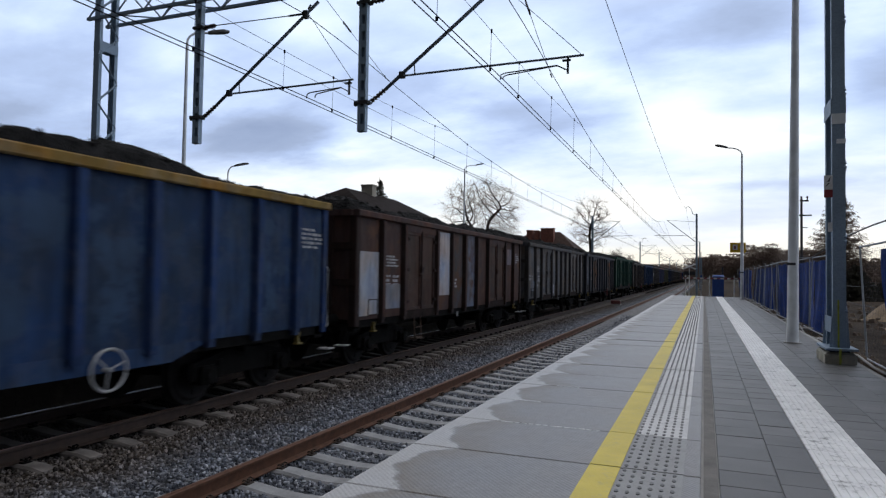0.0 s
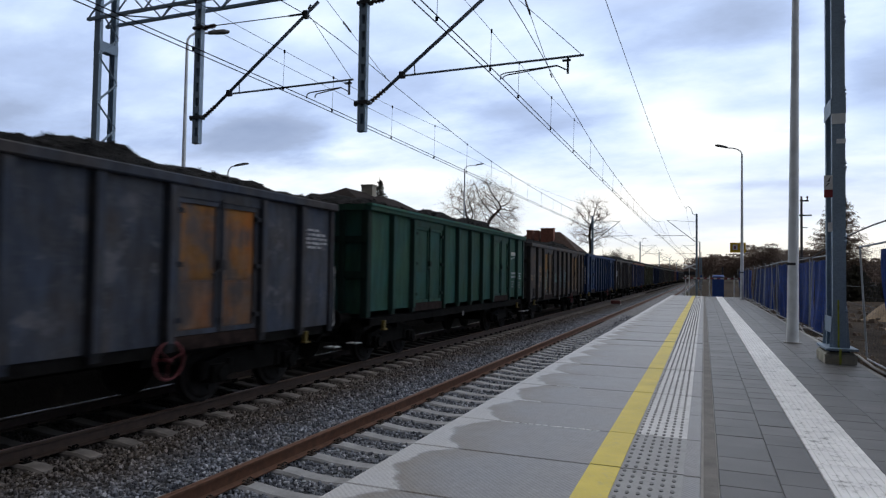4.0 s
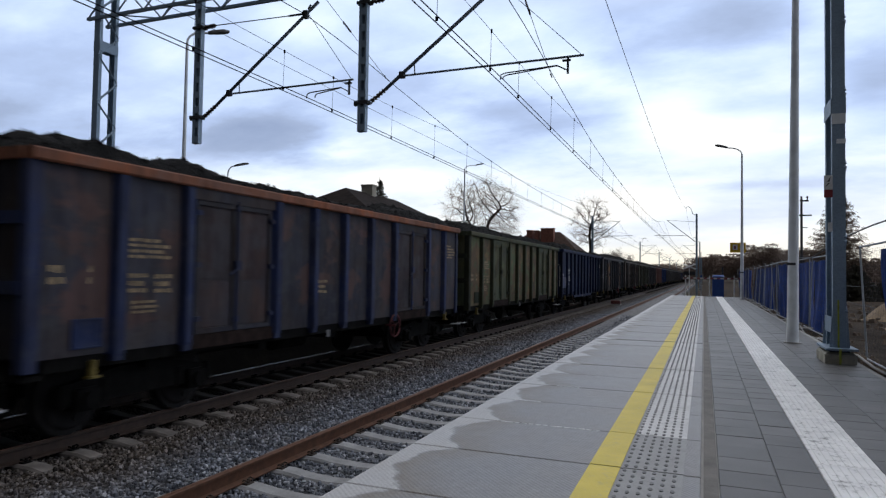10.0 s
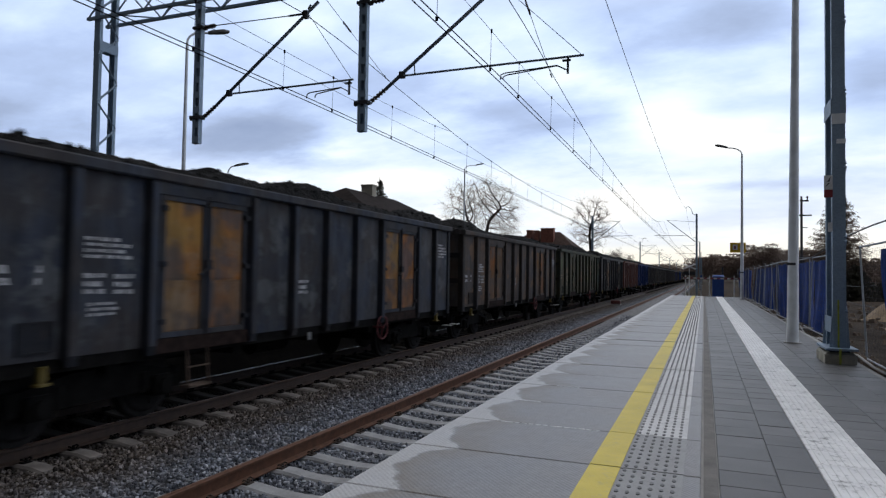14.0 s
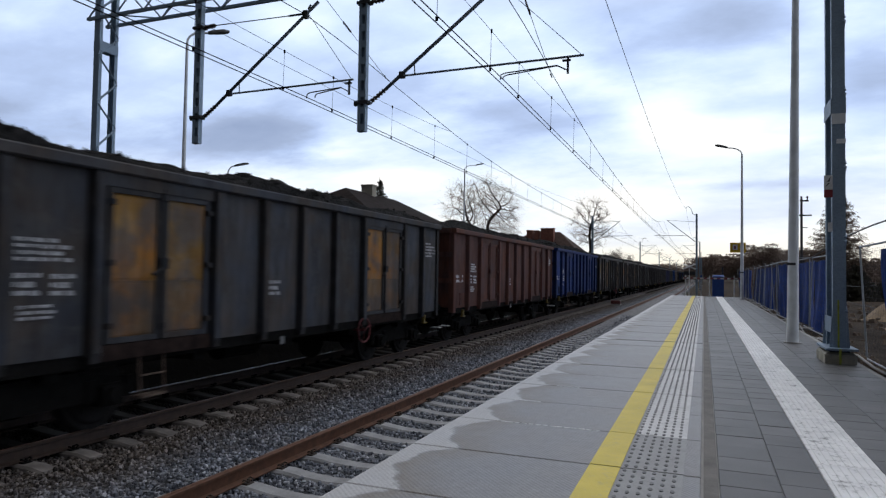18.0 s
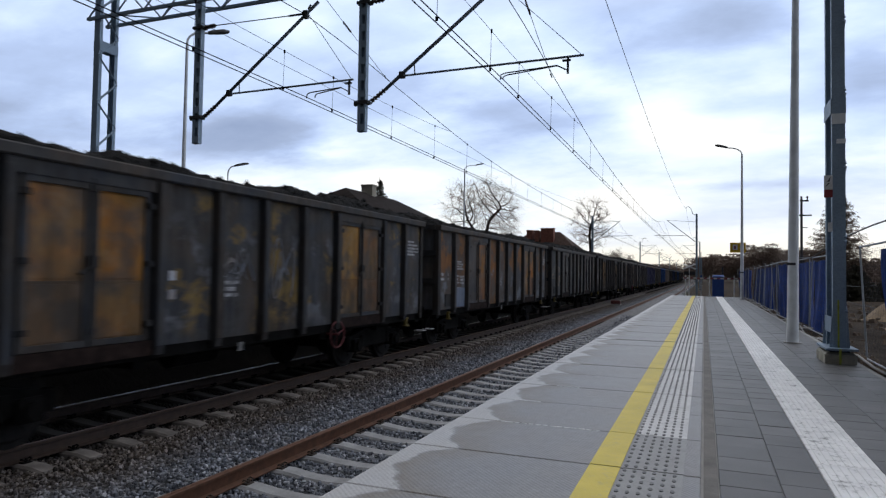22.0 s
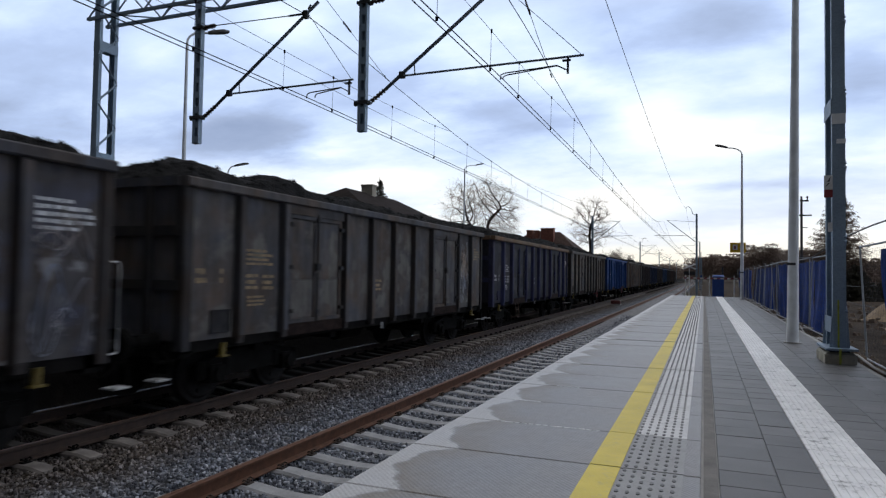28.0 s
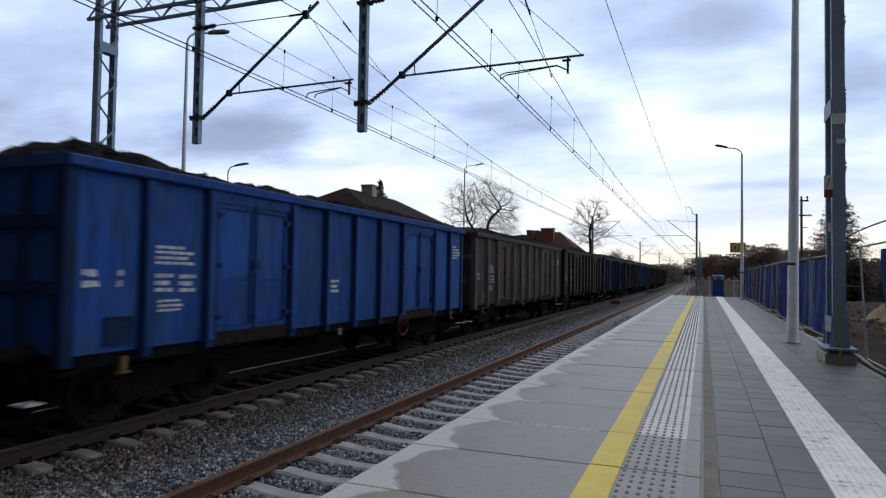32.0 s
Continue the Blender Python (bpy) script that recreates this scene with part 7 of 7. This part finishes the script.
SPECS = [
    dict(label="blue doorless coal wagon with an ochre top rail", color=(0.035, 0.075, 0.16), rim=(0.36, 0.22, 0.05), even=True, wheel=M_WHEELWHITE, post=(0.025, 0.06, 0.16), letters=True, ink=M_LETTER, stains=((4, (0.06, 0.11, 0.2), 1.5, 2.8, 1.0),)),
    dict(label="dark brown coal wagon with white repainted patches", color=BROWN, doors=(0.13, 0.085, 0.06), patches=(("sheet", 0.14, 2.45, PALE), ("low", 1.25, 1.75, (0.2, 0.2, 0.21)), ("big", 4.42, 3.12, (0.46, 0.47, 0.5)), ("low", 10.75, 2.9, (0.25, 0.2, 0.19))), panels={3: (0.1, 0.09, 0.085), 4: (0.12, 0.11, 0.11), 4: (0.2, 0.22, 0.27)}, step=True, stains=((3, (0.17, 0.085, 0.05), 1.4, 2.9, 0.9),)),
    dict(label="dirty grey coal wagon with plain doors", shade=1.35, color=GREY, patches=(("box2", 0.62, 1.75, (0.18, 0.2, 0.24)), ("box2", 4.4, 1.55, PALE)), stains=((6, (0.2, 0.2, 0.205), 1.4, 2.6, 0.9), (2, (0.26, 0.2, 0.15), 1.3, 1.8, 0.5))),
    dict(label="slate-grey coal wagon with rust-orange doors", gold=1.25, color=SLATE, doors=RUST, wheel=M_WHEELRED, stains=((3, (0.2, 0.2, 0.22), 1.5, 2.6, 0.6),)),
    dict(label="dark green coal wagon with white lettering", shade=1.0, lift=0.16, letters=False, color=GREEN, wear=0.25, patches=(("logo", 11.12, 2.66, (0.5, 0.56, 0.55)), ("bars3", 11.16, 1.92, (0.4, 0.46, 0.45)), ("bars1", 12.2, 1.9, (0.3, 0.36, 0.35)), ("bars1", 11.2, 1.6, (0.24, 0.3, 0.28)), ("bars1", 12.1, 1.56, (0.2, 0.26, 0.24)))),
    dict(label="grey-brown coal wagon with ochre doors and faded scrawls", color=(0.11, 0.1, 0.093), doors=[OCHRE, TAN, OCHRE, OCHRE], tan=True, wheel=M_WHEELRED, patches=(("scrawl_a", 4.35, 2.3, (0.22, 0.36, 0.34)), ("scrawl_b", 5.45, 2.35, (0.2, 0.34, 0.33)), ("scrawl_c", 6.55, 2.25, (0.2, 0.3, 0.3)), ("scrawl_b", 2.4, 2.2, (0.2, 0.34, 0.33))), stains=((1, (0.24, 0.14, 0.07), 1.5, 2.8, 0.8),)),
    dict(label="weathered blue coal wagon with a round yellow emblem", mottle=(0.06, 0.10, 0.18), tan=True, color=(0.032, 0.10, 0.28), shade=0.8, wear=0.5, disc=True, doorbars=True, heap_by=0.4, posts=[1.11, 3.11, 4.22, 5.33, 6.44, 7.55, 8.66, 9.77, 11.78], wheel=M_WHEELRED, panels={2: (0.10, 0.14, 0.23), 0: (0.10, 0.14, 0.23)}, endrail=True, ink=M_LETTER, stains=((7, (0.12, 0.15, 0.19), 1.6, 2.9, 1.1), (4, (0.05, 0.06, 0.07), 1.3, 2.8, 0.6))),
    dict(label="patchy grey coal wagon with orange sheets and white squares", color=(0.12, 0.115, 0.115), doors=[(0.28, 0.16, 0.06), GREY, (0.15, 0.15, 0.16), (0.36, 0.22, 0.07)], panels={1: (0.2, 0.13, 0.08), 2: (0.26, 0.19, 0.08)}, patches=(("low", 1.15, 1.75, PALE), ("box2", 0.55, 2.4, PALE), ("low", 5.45, 1.75, PALE), ("card", 6.7, 1.7, PALE)), stains=((3, (0.34, 0.18, 0.07), 2.3, 2.95, 1.2), (4, (0.2, 0.21, 0.23), 1.4, 2.2, 0.9))),
    dict(label="purple-grey coal wagon with a rust-brown top rail", shade=0.85, tan=True, color=(0.095, 0.088, 0.10), rim=(0.27, 0.11, 0.06), post=(0.045, 0.06, 0.13), doors=(0.13, 0.09, 0.09), wheel=M_WHEELRED, stains=((4, (0.17, 0.1, 0.09), 1.5, 2.8, 1.0),)),
    dict(label="olive-green coal wagon with rust scabs", shade=0.8, mottle=(0.19, 0.12, 0.07), tan=True, color=(0.15, 0.17, 0.085), panels={0: (0.17, 0.18, 0.10), 2: (0.22, 0.17, 0.09), 3: (0.12, 0.18, 0.09), 4: (0.2, 0.16, 0.10), 5: (0.18, 0.14, 0.09)}, doors=(0.17, 0.17, 0.09), stains=((16, (0.2, 0.13, 0.08), 1.25, 2.9, 0.75), (7, (0.16, 0.22, 0.11), 1.3, 2.9, 0.9), (5, (0.32, 0.2, 0.1), 1.4, 2.7, 0.5))),
    dict(label="dark blue doorless coal wagon with white lettering", color=DBLUE, shade=0.72, even=True, wear=0.15, step=True, patches=(("low", 0.2, 1.9, (0.16, 0.18, 0.25)),), endrail=True, ink=M_INK),
    dict(label="dark slate coal wagon with golden-orange doors and a step", color=SLATE, shade=0.8, gold=1.9, doors=[OCHRE, (0.40, 0.19, 0.05), OCHRE, RUST], step=True, wheel=M_WHEELRED, stains=((4, (0.15, 0.16, 0.17), 1.4, 2.7, 0.9),)),
    dict(label="grey-brown coal wagon with tan-orange doors", color=(0.13, 0.11, 0.098), shade=0.9, doors=[RUST, TAN, RUST, RUST], wheel=M_WHEELRED, stains=((5, (0.25, 0.15, 0.09), 1.4, 2.8, 0.8),)),
    dict(label="dull olive coal wagon with closed doors", mottle=(0.13, 0.10, 0.06), color=(0.125, 0.135, 0.085), panels={0: (0.16, 0.14, 0.09), 3: (0.15, 0.14, 0.09), 7: (0.10, 0.14, 0.16)}, wheel=M_WHEELRED, step=True, tan=True, shade=0.85, stains=((1, (0.24, 0.12, 0.06), 1.5, 2.9, 0.5), (1, (0.15, 0.2, 0.08), 1.9, 2.6, 1.0))),
    dict(label="dark grey coal wagon with golden-brown doors", shade=0.66, gold=1.9, color=(0.135, 0.135, 0.14), doors=[OCHRE, OCHRE, OCHRE, TAN], wheel=M_WHEELRED, step=True),
    dict(label="red-brown coal wagon in fairly clean paint", color=REDBR, post=(0.15, 0.07, 0.058), wear=0.3, ink=M_INK),
    dict(label="blue coal wagon with white lettering on its end sheets", color=(0.018, 0.05, 0.2), wear=0.1, step=True, ink=M_INK),
    dict(label="dark grey coal wagon with yellowed doors and grey-blue patches", gold=1.4, color=(0.10, 0.098, 0.095), doors=[TAN, OCHRE, OCHRE, TAN], patches=(("scrawl_a", 5.42, 2.55, (0.4, 0.42, 0.45)), ("scrawl_c", 6.5, 2.5, (0.35, 0.37, 0.4)), ("card", 4.5, 1.75, PALE), ("card", 4.5, 2.0, PALE)), wheel=M_WHEELRED, stains=((3, (0.36, 0.24, 0.08), 1.5, 2.9, 0.9), (4, (0.24, 0.25, 0.28), 1.4, 2.5, 0.9))),
    dict(label="grey-brown coal wagon with orange rust sheets", color=(0.155, 0.145, 0.135), doors=[GREY, RUST, OCHRE, RUST], panels={1: (0.22, 0.14, 0.09), 2: (0.32, 0.17, 0.08), 3: (0.22, 0.15, 0.11)}, patches=(("low", 1.25, 1.6, (0.2, 0.22, 0.25)),), gold=1.5, stains=((7, (0.40, 0.17, 0.05), 2.35, 2.95, 1.3), (5, (0.28, 0.3, 0.34), 1.3, 1.9, 0.8))),
    dict(label="sooty dark grey coal wagon", tan=True, mottle=(0.12, 0.13, 0.13), shade=1.3, color=(0.10, 0.096, 0.09), stains=((4, (0.21, 0.2, 0.18), 1.5, 2.8, 1.1),)),
    dict(label="dark grey coal wagon with ochre doors", color=(0.085, 0.08, 0.076), doors=OCHRE, stains=((4, (0.2, 0.17, 0.14), 1.5, 2.8, 0.9),)),
    dict(label="dark grey coal wagon with pale scrawls and brown doors", shade=1.3, color=(0.10, 0.092, 0.09), doors=[RUST, TAN, (0.24, 0.14, 0.08), RUST], patches=(("scrawl_b", 6.55, 2.4, (0.3, 0.34, 0.45)), ("scrawl_a", 11.8, 2.8, (0.34, 0.35, 0.38)), ("scrawl_c", 11.78, 2.0, (0.28, 0.3, 0.35)), ("scrawl_c", 10.7, 2.5, (0.26, 0.28, 0.34)), ("scrawl_a", 1.2, 2.3, (0.25, 0.28, 0.38)), ("lines", 7.7, 2.5, (0.55, 0.56, 0.58))), wheel=M_WHEELRED, ink=M_INK, stains=((7, (0.12, 0.125, 0.17), 1.3, 2.8, 0.9), (3, (0.4, 0.4, 0.42), 1.3, 2.0, 0.4))),
    dict(label="plain warm-grey coal wagon", shade=0.9, color=(0.165, 0.153, 0.146), tan=True, patches=(("scrawl_b", 10.75, 2.9, (0.6, 0.6, 0.58)), ("scrawl_a", 10.72, 2.5, (0.55, 0.55, 0.54)), ("scrawl_c", 10.78, 2.1, (0.5, 0.5, 0.49)), ("scrawl_c", 10.74, 2.8, (0.55, 0.55, 0.54))), stains=((6, (0.24, 0.23, 0.21), 1.3, 2.8, 1.0),)),
    dict(label="dark blue-grey coal wagon with a tan top rail", shade=0.7, color=(0.06, 0.065, 0.085), rim=(0.26, 0.17, 0.10), post=(0.05, 0.055, 0.12), step=True, ink=M_LETTER, stains=((4, (0.12, 0.12, 0.13), 1.4, 2.8, 1.0),)),
    dict(label="warm-grey coal wagon with plain doors", shade=0.95, tan=True, color=(0.18, 0.165, 0.142), wheel=M_WHEELRED, stains=((6, (0.24, 0.22, 0.19), 1.4, 2.8, 1.0),)),
    dict(label="bright blue coal wagon with white lettering", shade=1.2, heap_by=0.62, color=(0.022, 0.085, 0.29), wear=0.12, wheel=M_WHEELRED, ink=M_INK),
    dict(label="brown-black coal wagon with pale scuffed posts", color=(0.10, 0.08, 0.068), post=(0.2, 0.17, 0.145)),
    dict(label="sooty dark grey coal wagon", color=DARK),
    dict(label="dark blue coal wagon", color=DBLUE, wear=0.3),
    dict(label="sooty dark brown coal wagon", color=(0.07, 0.058, 0.05)),
    dict(label="blue coal wagon near the train's tail", color=(0.03, 0.09, 0.24), wear=0.3),
    dict(label="sooty dark grey coal wagon", color=DARK),
    dict(label="dark brown coal wagon", color=BROWN),
    dict(label="sooty dark grey coal wagon at the train's tail", color=DARK),
]
STARTS = [-2.22, 11.83, 25.97, 40.1, 54.4, 68.38, 82.47, 96.44, 110.43, 124.38, 138.43, 152.45, 166.49, 180.56, 194.54, 208.65, 222.55, 236.67, 250.68, 264.69, 278.68, 292.69, 306.81, 320.94, 334.92, 349.0, 363.11]
while len(STARTS) < len(SPECS):
    STARTS.append(STARTS[-1] + 14.05)
WAGONS = [(wagon(y=y0, seed=11 + i, **spec), y0) for i, (y0, spec) in enumerate(zip(STARTS, SPECS))]


def run(t):
    """How far the train has come by t seconds."""
    return 10.494 * t + 0.00615 * t * t + 0.00005 * t ** 3


def motions():
    walk(clouds, [(t, pose(0, 0, 0, 0, 0, 0.06 * (t - 16))) for t in (0.0, 16.0, 32.0)])
    for w, y0 in WAGONS:
        walk(w, [(float(t), pose(AXIS_FAR, y0 - run(t), RAIL)) for t in range(0, 33, 4)])
    # the wheels roll without slipping; wheelsets at the same place in their bogies share one set of keys
    first = {}
    for ws, ay in WHEELSETS:
        if ay not in first:
            walk(ws, [(k / 15.0, Matrix.Translation((0, ay, 0.46)) @ Matrix.Rotation(run(k / 15.0) / 0.46, 4, "X")) for k in range(481)])
            first[ay] = ws.animation_data
        else:
            ws.rotation_mode = "QUATERNION"
            keys = ws.animation_data_create()
            keys.action = first[ay].action
            keys.action_slot = first[ay].action_slot


motions()
